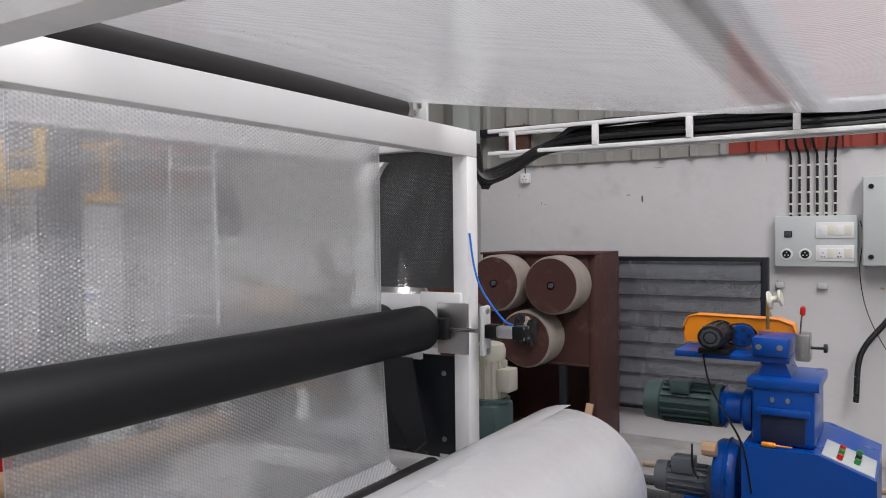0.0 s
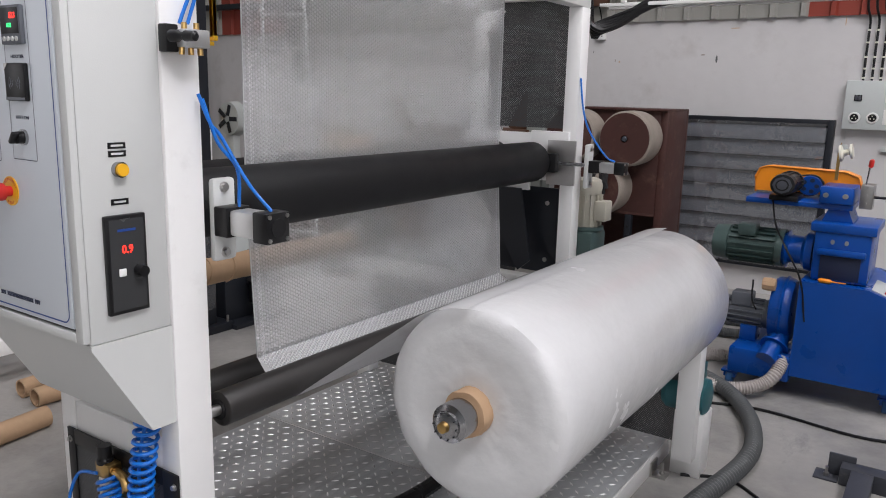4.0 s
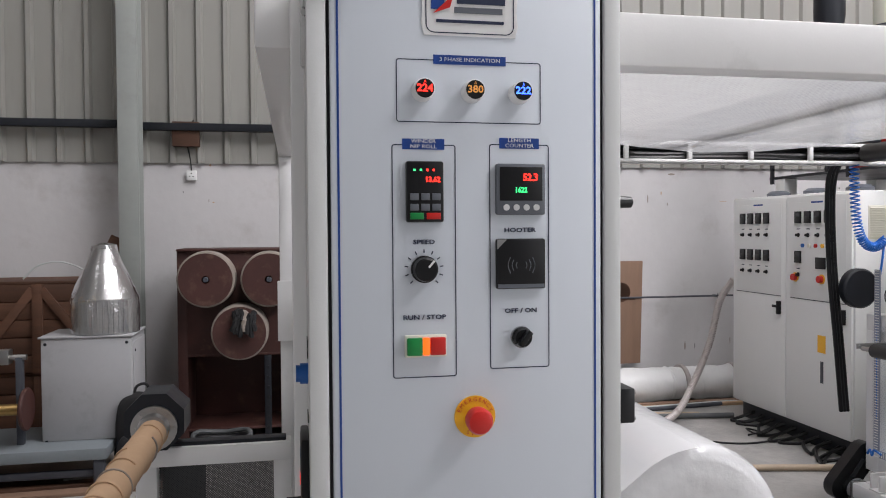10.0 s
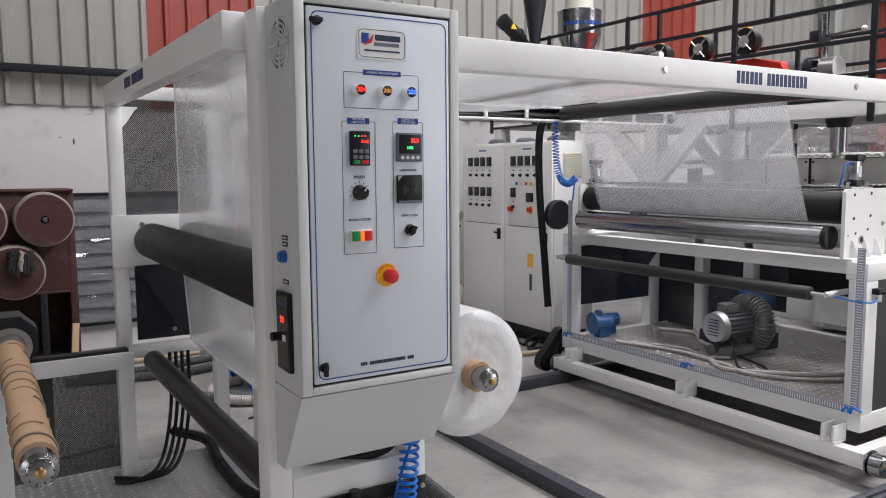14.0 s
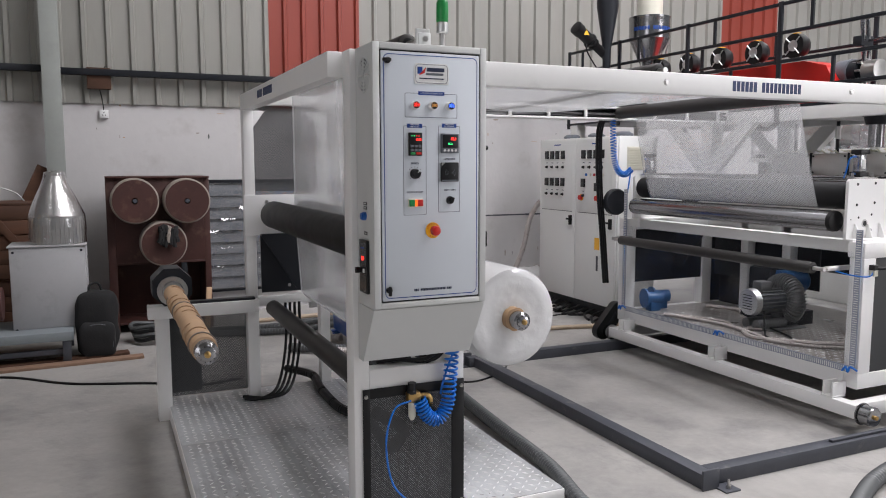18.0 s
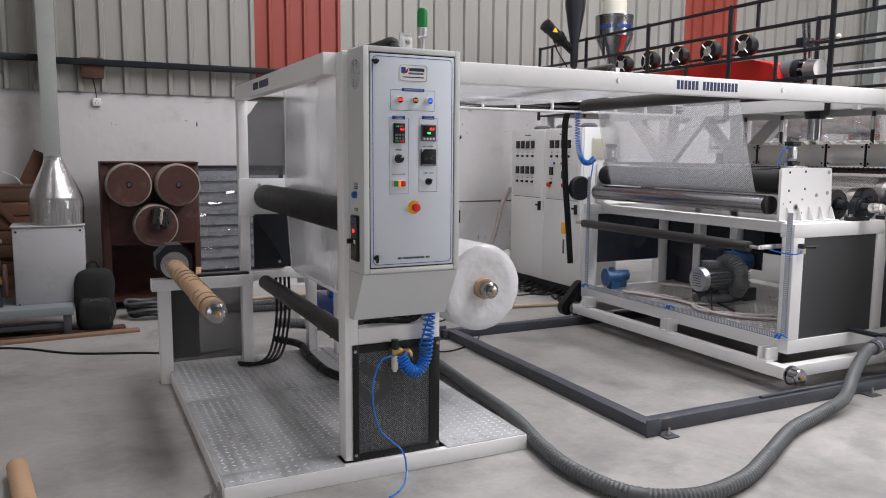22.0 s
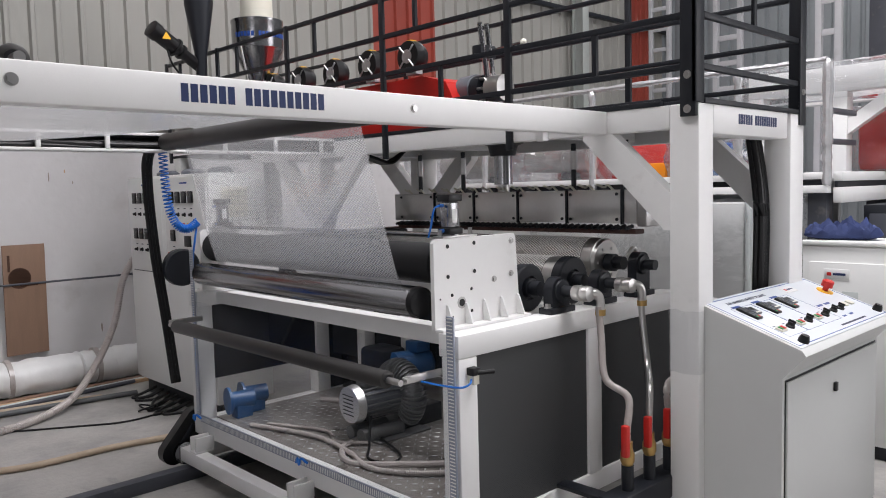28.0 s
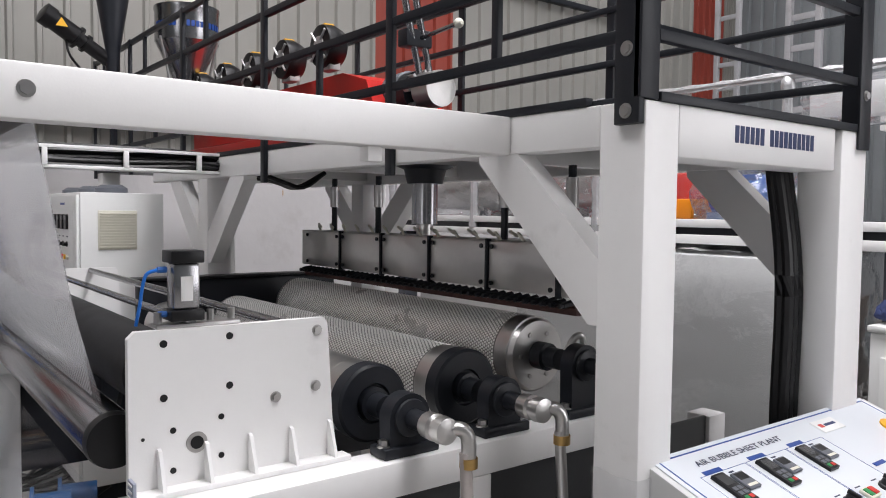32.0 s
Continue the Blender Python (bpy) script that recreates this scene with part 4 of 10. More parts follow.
def plate(name, parent, x0, x1, z0, z1, t, material, bevel=0.0015, y=YF, label=""):
    return part(name, box((x0, y - t, z0), (x1, y, z1), bevel), material, parent, label)


def words(parent, s, x, z, h, material=INK, spread=1.25, y=YF, bold=0.0):
    return text_part("lettering", s, (x, y - 0.0012, z), h, material, parent, "-y", 0.0002, spread, bold)


outline(door, -1.907, -1.531, 1.008, 1.900, 0.003, 0.02, LABEL)
bm = bm_new()
lw = [(-0.066, -0.036), (0.066, -0.036), (0.070, -0.02), (0.068, 0.0), (0.070, 0.02), (0.062, 0.038), (-0.062, 0.038), (-0.070, 0.02), (-0.068, 0.0), (-0.070, -0.02)]
add_prism(bm, [(-1.719 + u, 1.833 + v) for u, v in lw], YF - 0.002, YF, "y")
lg = part("maker_plate", bm, STICKER, door, "white maker plate with red and navy emblem")
outline(lg, -1.783, -1.655, 1.80, 1.868, 0.0015, 0.012, INK, YF - 0.002)
part("emblem", box((-1.775, YF - 0.0035, 1.833), (-1.756, YF - 0.002, 1.858), 0), LABEL, lg)
bm = bm_new()
add_prism(bm, [(-1.772, 1.827), (-1.748, 1.836), (-1.742, 1.858), (-1.752, 1.846)], YF - 0.0045, YF - 0.0035, "y")
part("emblem", bm, REDPLASTIC, lg)
part("emblem_bar", box((-1.738, YF - 0.0035, 1.842), (-1.668, YF - 0.002, 1.856), 0), INK, lg)
part("emblem_bar", box((-1.742, YF - 0.0035, 1.829), (-1.672, YF - 0.002, 1.837), 0), MOTORGREY, lg)
part("emblem_bar", box((-1.768, YF - 0.0035, 1.815), (-1.670, YF - 0.002, 1.819), 0), INK, lg)
outline(door, -1.825, -1.615, 1.675, 1.763, 0.0014, 0.004, INK)
p = plate("label_plate", door, -1.772, -1.667, 1.757, 1.770, 0.001, LABEL, 0)
words(p, "3 PHASE INDICATION", -1.7195, 1.7635, 0.0055, STICKER, 1.2, YF - 0.0008)
for x, m, dig in ((-1.788, LEDRED, "224"), (-1.717, LEDAMBER, "380"), (-1.648, LEDBLUE, "222")):
    l = part("phase_meter", add_lathe(bm_new(), [(0, 0.0155), (0.006, 0.0155), (0.012, 0.0145), (0.022, 0.0145), (0.023, 0.013)], (x, YF, 1.7185), (x, YF - 1, 1.7185), 28), STICKER, door, "round digital phase voltmeter")
    part("lens", cyl((x, YF - 0.022, 1.7185), (x, YF - 0.0245, 1.7185), 0.013, seg=28), PLASTIC, l)
    text_part("readout", dig, (x, YF - 0.0252, 1.7185), 0.0105, m, l, "-y", 0.0002, 1.05, 0.0003)
    text_part("readout", "A", (x, YF - 0.0252, 1.7275), 0.004, m, l, "-y", 0.0002)
# winder group
outline(door, -1.832, -1.741, 1.316, 1.644, 0.0014, 0.004, INK)
p = plate("label_plate", door, -1.817, -1.757, 1.637, 1.652, 0.001, LABEL, 0)
words(p, "WINDER", -1.787, 1.6485, 0.0055, STICKER, 1.2, YF - 0.0008)
words(p, "NIP ROLL", -1.787, 1.6410, 0.0055, STICKER, 1.2, YF - 0.0008)
v = plate("drive_keypad", door, -1.813, -1.760, 1.535, 1.620, 0.012, PLASTIC, 0.003, label="black inverter keypad with red digits")
text_part("readout", "13.62", (-1.776, YF - 0.0127, 1.594), 0.0075, LEDRED, v, "-y", 0.0002, 0.95, 0.0003)
for k in range(4):
    part("lamp", box((-1.803 + 0.009 * k, YF - 0.0127, 1.606), (-1.800 + 0.009 * k, YF - 0.012, 1.609), 0), LEDGREEN if k < 2 else LEDRED, v)
for r in range(2):
    for c in range(3):
        part("key", box((-1.808 + 0.0155 * c, YF - 0.0135, 1.5655 - 0.0145 * r), (-1.796 + 0.0155 * c, YF - 0.012, 1.575 - 0.0145 * r), 0.001), MOTORGREY, v)
part("key", box((-1.808, YF - 0.0135, 1.539), (-1.789, YF - 0.012, 1.548), 0.001), GREENPLASTIC, v)
part("key", box((-1.785, YF - 0.0135, 1.539), (-1.765, YF - 0.012, 1.548), 0.001), REDPLASTIC, v)
words(door, "SPEED", -1.787, 1.507, 0.0065, INK, 1.3, bold=0.0002)
words(door, "RUN / STOP", -1.787, 1.401, 0.0065, INK, 1.3, bold=0.0002)


def knob(parent, x, z, r, y=YF, name="knob", turn=40):
    k = part(name, add_lathe(bm_new(), [(0, r * 1.1), (0.006, r * 1.1), (0.008, r), (0.022, r * 0.92), (0.024, r * 0.8)], (x, y, z), (x, y - 1, z), 24), PLASTIC, parent, "black rotary knob")
    part("pointer", box((-0.0014, -0.0252, r * 0.25), (0.0014, -0.0235, r * 0.95), 0, Matrix.Translation((x, y, z)) @ pose(0, 0, 0, 0, turn, 0)), STICKER, k)
    return k


kn = knob(door, -1.787, 1.469, 0.0175)
for k in range(11):
    a = radians(225 - 27 * k)
    part("scale_mark", box((-0.0008, -0.0008, 0.023), (0.0008, 0, 0.028), 0, Matrix.Translation((-1.787, YF, 1.469)) @ pose(0, 0, 0, 0, 90 - math.degrees(a), 0)), INK, kn)
s = plate("run_stop_switch", door, -1.816, -1.757, 1.346, 1.377, 0.010, IVORY, 0.002, label="green and red illuminated run stop switch")
part("button", box((-1.814, YF - 0.016, 1.349), (-1.792, YF - 0.01, 1.374), 0.002), GREENPLASTIC, s)
part("button", box((-1.781, YF - 0.015, 1.349), (-1.759, YF - 0.01, 1.374), 0.002), REDPLASTIC, s)
part("lamp", box((-1.7915, YF - 0.015, 1.349), (-1.7815, YF - 0.01, 1.374), 0.002), GLOWRED, s)
# counter group
outline(door, -1.692, -1.603, 1.324, 1.646, 0.0014, 0.004, INK)
p = plate("label_plate", door, -1.677, -1.618, 1.640, 1.655, 0.001, LABEL, 0)
words(p, "LENGTH", -1.6475, 1.6515, 0.0055, STICKER, 1.2, YF - 0.0008)
words(p, "COUNTER", -1.6475, 1.6440, 0.0055, STICKER, 1.2, YF - 0.0008)
v = plate("length_counter", door, -1.684, -1.611, 1.545, 1.618, 0.010, MOTORGREY, 0.003, label="grey digital length counter")
part("screen", box((-1.679, YF - 0.0112, 1.565), (-1.616, YF - 0.01, 1.613), 0.001), PLASTIC, v)
text_part("readout", "52.3", (-1.634, YF - 0.0118, 1.598), 0.0105, LEDRED, v, "-y", 0.0002, 0.9, 0.0004)
text_part("readout", "1622", (-1.648, YF - 0.0118, 1.580), 0.0075, LEDGREEN, v, "-y", 0.0002, 0.9, 0.0003)
for k in range(4):
    part("key", cyl((-1.6695 + 0.0148 * k, YF - 0.01, 1.5555), (-1.6695 + 0.0148 * k, YF - 0.0122, 1.5555), 0.0045, seg=14), GREY, v)
words(door, "HOOTER", -1.647, 1.523, 0.0065, INK, 1.3, bold=0.0002)
v = plate("hooter", door, -1.684, -1.611, 1.439, 1.511, 0.010, PLASTIC, 0.003, label="square black electronic hooter")
for k in range(3):
    for sg in (-1, 1):
        r = 0.008 + 0.006 * k
        part("sound_mark", add_tube(bm_new(), [(-1.6475 + sg * r * math.cos(radians(a)), YF - 0.0102, 1.473 + r * math.sin(radians(a))) for a in (-35, 0, 35)], 0.0007, 4, 4), MOTORGREY, v)
part("label_strip", box((-1.682, YF - 0.0106, 1.4405), (-1.613, YF - 0.01, 1.446), 0), MOTORGREY, v)
bm = bm_new()
add_prism(bm, [(-1.683, 1.510), (-1.683, 1.496), (-1.669, 1.510)], YF - 0.0106, YF - 0.01, "y")
part("label_corner", bm, STEEL, v)
words(door, "OFF / ON", -1.646, 1.407, 0.0065, INK, 1.3, bold=0.0002)
sl = part("selector_ring", cyl((-1.646, YF, 1.369), (-1.646, YF - 0.006, 1.369), 0.0155, seg=28), CHROME, door)
part("selector_lever", add_box(cyl((-1.646, YF - 0.006, 1.369), (-1.646, YF - 0.016, 1.369), 0.012, seg=24), (-0.004, -0.028, -0.013), (0.004, -0.014, 0.013), 0.002, Matrix.Translation((-1.646, YF, 1.369)) @ pose(0, 0, 0, 0, 38, 0)), PLASTIC, sl)
# emergency stop
es = part("emergency_plate", cyl((-1.715, YF, 1.257), (-1.715, YF - 0.002, 1.257), 0.030, seg=40), YELLOWPLASTIC, door, "yellow emergency stop disc")
for k, ch in enumerate("EMERGENCY"):
    a = radians(158 - 17 * k)
    text_part("lettering", ch, (-1.715 + 0.0245 * math.cos(a), YF - 0.0024, 1.257 + 0.0245 * math.sin(a)), 0.006, REDPLASTIC, es, pose(0, 0, 0, 90, 0, 0) @ pose(0, 0, 0, 0, 0, math.degrees(a) - 90), 0.0002)
for k, ch in enumerate("STOP"):
    a = radians(244 + 17 * k)
    text_part("lettering", ch, (-1.715 + 0.0245 * math.cos(a), YF - 0.0024, 1.257 + 0.0245 * math.sin(a)), 0.006, REDPLASTIC, es, pose(0, 0, 0, 90, 0, 0) @ pose(0, 0, 0, 0, 0, math.degrees(a) + 90), 0.0002)
part("mushroom_button", add_lathe(bm_new(), [(0, 0.011), (0.014, 0.011), (0.015, 0.018), (0.03, 0.019), (0.036, 0.016), (0.038, 0.01)], (-1.715, YF - 0.002, 1.257), (-1.715, YF - 1, 1.257), 28), REDPLASTIC, es, "red mushroom button")
brand_bars((-1.715, YF - 0.0012, 1.034), 0.155, 0.009, INK, door, "-y", (3, 16, 3), 0.0003)
for z in (1.875, 1.040):
    l = part("quarter_turn_latch", cyl((-1.893, YF, z), (-1.893, YF - 0.012, z), 0.011, seg=18), PLASTIC, door, "black quarter-turn latch")
    part("wing", box((-1.915, YF - 0.022, z - 0.005), (-1.882, YF - 0.011, z + 0.007), 0.003) if z > 1.5 else box((-1.899, YF - 0.022, z - 0.02), (-1.887, YF - 0.011, z + 0.016), 0.003), PLASTIC, l)
# fan grille on both sides
for x, s in ((CX0, -1), (CX1, 1)):
    g = part("fan_opening", cyl((x - 0.001 * s, 0.495, 1.83), (x + 0.0008 * s, 0.495, 1.83), 0.062, seg=40), DARK, cb, "round slotted fan grille")
    for k in range(5):
        r = 0.062 - 0.0125 * k
        for q in range(4):
            part("grille_ring", add_tube(bm_new(), [(x + 0.0015 * s, 0.495 + r * math.cos(radians(a)), 1.83 + r * math.sin(radians(a))) for a in range(90 * q + 6, 90 * q + 85, 13)], 0.0035, 5, 2), GREY, g)
    for q in range(4):
        a = radians(45 + 90 * q - 45)
        part("grille_spoke", add_tube(bm_new(), [(x + 0.0018 * s, 0.495 + 0.008 * math.cos(a), 1.83 + 0.008 * math.sin(a)), (x + 0.0018 * s, 0.495 + 0.062 * math.cos(a), 1.83 + 0.062 * math.sin(a))], 0.005, 5, 1), GREY, g)
    # side instruments: labels, push button, tension controller
    for z in (1.358, 1.342, 1.247):
        part("side_label", box((x - 0.0002 * s, 0.478, z - 0.006), (x + 0.0015 * s, 0.516, z + 0.006), 0), PLASTIC, cb)
        part("label_text", box((x + 0.0014 * s, 0.484, z - 0.002), (x + 0.0018 * s, 0.510, z + 0.002), 0), GREY, cb)
    b = part("push_button_ring", cyl((x, 0.498, 1.311), (x + 0.012 * s, 0.498, 1.311), 0.0155, seg=24), CHROME if s > 0 else BLUEPLASTIC, cb)
    part("push_button", cyl((x + 0.012 * s, 0.498, 1.311), (x + 0.018 * s, 0.498, 1.311), 0.0125, seg=24), YELLOWPLASTIC if s > 0 else BLUEPLASTIC, b)
    c = part("tension_controller", box((x, 0.455, 1.02), (x + 0.012 * s, 0.545, 1.222), 0.003), PLASTIC, cb, "black torque motor controller with red digits")
    part("controller_face", box((x + 0.012 * s, 0.462, 1.028), (x + 0.0128 * s, 0.538, 1.214), 0), SMOKE, c)
    text_part("readout", "0.9", (x + 0.0134 * s, 0.50, 1.152), 0.017, LEDRED, c, "+x" if s > 0 else "-x", 0.0002, 0.9, 0.0005)
    part("brand_bar", box((x + 0.0128 * s, 0.48, 1.189), (x + 0.0132 * s, 0.52, 1.194), 0), LABEL, c)
    part("control_knob", cyl((x + 0.012 * s, 0.522, 1.106), (x + 0.034 * s, 0.522, 1.106), 0.0115, seg=18), PLASTIC, c)
    part("rocker_switch", box((x + 0.012 * s, 0.478, 1.098), (x + 0.016 * s, 0.494, 1.114), 0.002), STICKER, c)

# stack light and roller bracket on top of the cabinet
sl = thing("stack_light", (-1.56, 0.62, 1.94), "green signal tower lamp on a short grey pole", "signal lamp")
part("base", cyl((-1.56, 0.66, 1.94), (-1.56, 0.66, 1.952), 0.028, seg=24), MOTORGREY, sl)
part("pole", cyl((-1.56, 0.66, 1.952), (-1.56, 0.66, 2.03), 0.011, seg=16), STEEL, sl)
part("collar", add_lathe(bm_new(), [(0, 0.02), (0.004, 0.024), (0.04, 0.024), (0.044, 0.02)], (-1.56, 0.66, 2.03), (-1.56, 0.66, 3), 24), ALU, sl)
part("lens", add_lathe(bm_new(), [(0, 0.022), (0.004, 0.0245), (0.075, 0.0245), (0.085, 0.02), (0.09, 0.01)], (-1.56, 0.66, 2.074), (-1.56, 0.66, 3), 24), GREENPLASTIC, sl, "green translucent lens")
hk = thing("lifting_lug", (-1.66, 0.60, 1.94), "grey steel lug with a pin on the cabinet", "bracket")
part("plate", box((-1.685, 0.61, 1.94), (-1.63, 0.622, 2.02), 0.01), GREY, hk)
bolt(hk, (-1.655, 0.61, 1.995), (0, -1, 0), 0.009)

# coil of blue air hose, filter unit and cables below the cabinet
def coil(name, centre_path, r_coil, r_tube, turns, material, label, category="tube"):
    path = smooth_path(centre_path, 20)
    n = turns * 14
    pts = []
    for i in range(n + 1):
        f = i / n * (len(path) - 1)
        k = min(int(f), len(path) - 2)
        c = path[k].lerp(path[k + 1], f - k)
        d = (path[k + 1] - path[k]).normalized()
        s = d.cross(Vector((0.1, 1, 0.05))).normalized()
        t = d.cross(s)
        a = 2 * math.pi * i / 14
        pts.append(c + r_coil * (math.cos(a) * s + math.sin(a) * t))
    return tagged(part(name, add_tube(bm_new(), pts, r_tube, 6, 1, smooth=False), material), label, category)


coil("coiled_air_hose", [(-1.555, 0.575, 0.74), (-1.57, 0.565, 0.62), (-1.585, 0.56, 0.52), (-1.63, 0.555, 0.465), (-1.68, 0.56, 0.49), (-1.71, 0.565, 0.56)], 0.026, 0.005, 26, BLUETUBE, "blue coiled polyurethane air hose hanging below the cabinet")
fr = thing("air_filter_unit", (-1.735, 0.585, 0.5), "small brass and black air filter regulator", "air filter")
part("cap", add_lathe(bm_new(), [(0, 0.017), (0.03, 0.017), (0.034, 0.02), (0.045, 0.02)], (-1.735, 0.575, 0.625), (-1.735, 0.575, 0.5), 16), PLASTIC, fr)
part("body", box((-1.756, 0.56, 0.545), (-1.70, 0.598, 0.585), 0.006), BRASS, fr)
part("bowl", add_lathe(bm_new(), [(0, 0.016), (0.06, 0.016), (0.075, 0.008)], (-1.735, 0.575, 0.545), (-1.735, 0.575, 0.3), 16), IVORY, fr)
part("elbow", add_tube(bm_new(), [(-1.70, 0.577, 0.565), (-1.67, 0.575, 0.565), (-1.655, 0.575, 0.55), (-1.655, 0.575, 0.52)], 0.011, 10, 4), BRASS, fr)
air_tube([(-1.745, 0.56, 0.555), (-1.82, 0.55, 0.53), (-1.86, 0.54, 0.40), (-1.83, 0.535, 0.22), (-1.72, 0.53, 0.10), (-1.70, 0.52, 0.02), (-1.73, 0.46, FL + 0.006), (-1.80, 0.37, FL + 0.006), (-1.86, 0.33, FL + 0.006)], "air_tube", 0.0042)
air_tube([(-1.55, 0.57, 0.74), (-1.575, 0.57, 0.68), (-1.60, 0.575, 0.60), (-1.605, 0.58, 0.56)], "air_tube", 0.0045)
for k, pts in enumerate(([(-1.56, 0.60, 0.76), (-1.62, 0.62, 0.70), (-1.72, 0.66, 0.695), (-1.80, 0.70, 0.70)], [(-1.57, 0.60, 0.75), (-1.65, 0.63, 0.69), (-1.75, 0.68, 0.71), (-1.82, 0.72, 0.72)], [(-1.59, 0.60, 0.755), (-1.66, 0.62, 0.705), (-1.78, 0.66, 0.705), (-1.84, 0.70, 0.69)])):
    tagged(part("power_cable", add_tube(bm_new(), pts, 0.009, 8, 8), PLASTIC), "black power cable under the control cabinet", "cable", "winder cables")
tagged(part("cable_gland_drum", add_lathe(bm_new(), [(0, 0.02), (0.01, 0.033), (0.06, 0.033), (0.07, 0.016), (0.12, 0.014)], (-1.80, 0.74, 0.712), (-1.66, 0.60, 0.70), 20), PLASTIC), "black cable gland below the cabinet", "cable gland")
tagged(part("corrugated_conduit", add_tube(bm_new(), [(-1.72, 3.0, PT + 0.03), (-1.60, 2.76, PT + 0.03), (-1.63, 2.42, PT + 0.03), (-1.63, 2.0, PT + 0.03), (-1.55, 1.72, PT + 0.03), (-1.60, 1.3, PT + 0.05), (-1.69, 0.95, PT + 0.16), (-1.69, 0.80, 0.35), (-1.84, 0.72, 0.47)], 0.029, 10, 10, 0.02), PLASTIC), "black corrugated conduit over the checker plate", "conduit")
for k in range(4):
    tagged(part("motor_cable", add_tube(bm_new(), [(-1.80 + 0.03 * k, 2.62, 0.62), (-1.82 + 0.03 * k, 2.55, 0.35), (-1.90 + 0.03 * k, 2.45, 0.12), (-2.02 + 0.03 * k, 2.42, PT + 0.012), (-2.1, 2.45 + 0.02 * k, PT + 0.012)], 0.009, 8, 8), PLASTIC), "black motor cable looping to the platform", "cable", "winder motor cables")
# cream motor and green gearbox outside the rear frame
mo = thing("nip_motor", (-1.44, 2.83, 0.9), "cream geared motor standing upright behind the rear frame", "motor")
part("fan_cover", add_lathe(bm_new(), [(0, 0.062), (0.035, 0.066), (0.06, 0.058), (0.068, 0.04)], (-1.44, 2.83, 1.05), (-1.44, 2.83, 2), 24), CREAM, mo)
b = part("motor_body", cyl((-1.44, 2.83, 0.90), (-1.44, 2.83, 1.05), 0.058, seg=24), CREAM, mo)
for k in range(14):
    a = 2 * math.pi * k / 14
    part("cooling_fin", box((0.056, -0.003, 0.905), (0.070, 0.003, 1.045), 0, Matrix.Translation((-1.44, 2.83, 0)) @ pose(0, 0, 0, 0, 0, math.degrees(a))), CREAM, b)
part("terminal_box", box((-1.39, 2.79, 0.93), (-1.335, 2.87, 1.02), 0.006), CREAM, mo)
part("gear_flange", cyl((-1.44, 2.83, 0.885), (-1.44, 2.83, 0.90), 0.08, seg=24), GREENGREY, mo)
part("gearbox", box((-1.52, 2.74, 0.72), (-1.37, 2.91, 0.885), 0.02), GREENGREY, mo)
part("mount_bracket", add_box(box((-1.555, 2.736, 0.70), (-1.36, 2.90, 0.72), 0.003), (-1.555, 2.736, 0.55), (-1.50, 2.76, 0.70), 0.003), WHITE, mo, "white mounting bracket on the frame post")
mo.location.x -= 0.06
mt = thing("torque_motor", (-1.13, 2.70, 0.35), "teal torque motor low behind the full roll", "motor")
part("body", add_lathe(bm_new(), [(0, 0.05), (0.01, 0.075), (0.16, 0.075), (0.18, 0.06)], (-0.83, 2.62, 0.30), (-1.0, 2.62, 0.30), 24), TEAL, mt)
part("terminal_box", box((-0.93, 2.57, 0.36), (-0.86, 2.66, 0.44), 0.006), TEAL, mt)
part("foot", box((-0.95, 2.56, FL), (-0.83, 2.68, 0.24), 0.004), WHITE, mt)


# ---- overhead beam and cable tray between winder and gantry ----
ob_ = thing("overhead_beam", (0.3, 0.755, 1.84), "long white steel beam with navy name bars between winder and gantry", "beam")
part("beam", box((-1.487, 0.72, 1.837), (2.064, 0.79, 1.94), 0.006), WHITE, ob_)
brand_bars((0.285, 0.7195, 1.89), 0.475, 0.05, NAVYINK, ob_)
for x in (-0.365, 0.897):
    b = bolt(ob_, (x, 0.72, 1.892), (0, -1, 0), 0.012)
for x in (1.9,):
    part("clamp", box((1.62, 0.735, 1.80), (1.66, 0.775, 1.836), 0.003), WHITE, ob_)
tr = thing("cable_tray", (0.3, 2.86, 1.85), "white ladder cable tray filled with black cables", "cable tray")
for z0, z1 in ((1.853, 1.868), (1.94, 1.955)):
    part("side_rail", box((-1.495, 2.82, z0), (2.064, 2.84, z1), 0.002), WHITE, tr)
    part("side_rail", box((-1.495, 2.92, z0), (2.064, 2.94, z1), 0.002), WHITE, tr)
for k in range(11):
    x = -1.40 + 0.335 * k
    part("rung", box((x, 2.815, 1.868), (x + 0.022, 2.835, 1.94), 0.002), WHITE, tr)
random.seed(4)
for k in range(15):
    y, z = 2.85 + 0.011 * (k % 6), 1.874 + 0.024 * (k // 4)
    pts = [(-1.53, 2.745 + 0.004 * k, 1.90), (-1.52, 2.765 + 0.005 * k, 1.80 - 0.005 * k), (-1.47, 2.785 + 0.004 * k, 1.755 + 0.009 * (k % 5)), (-1.38, 2.81, 1.785 + 0.009 * (k % 5)), (-1.27, 2.835, 1.85 + 0.008 * (k % 4))]
    x = -1.1
    while x < 2.2:
        pts.append((x, y + random.uniform(-0.01, 0.01), z + random.uniform(-0.008, 0.014)))
        x += 0.45
    tagged(part("power_cable", add_tube(bm_new(), pts + [(2.35, 2.84 - 0.006 * k, 1.83), (2.46, 2.80 - 0.006 * k, 1.80), (2.6, 2.75, 1.88)], 0.0115, 7, 4), PLASTIC), "black power cable lying in the tray", "cable", "tray cables")

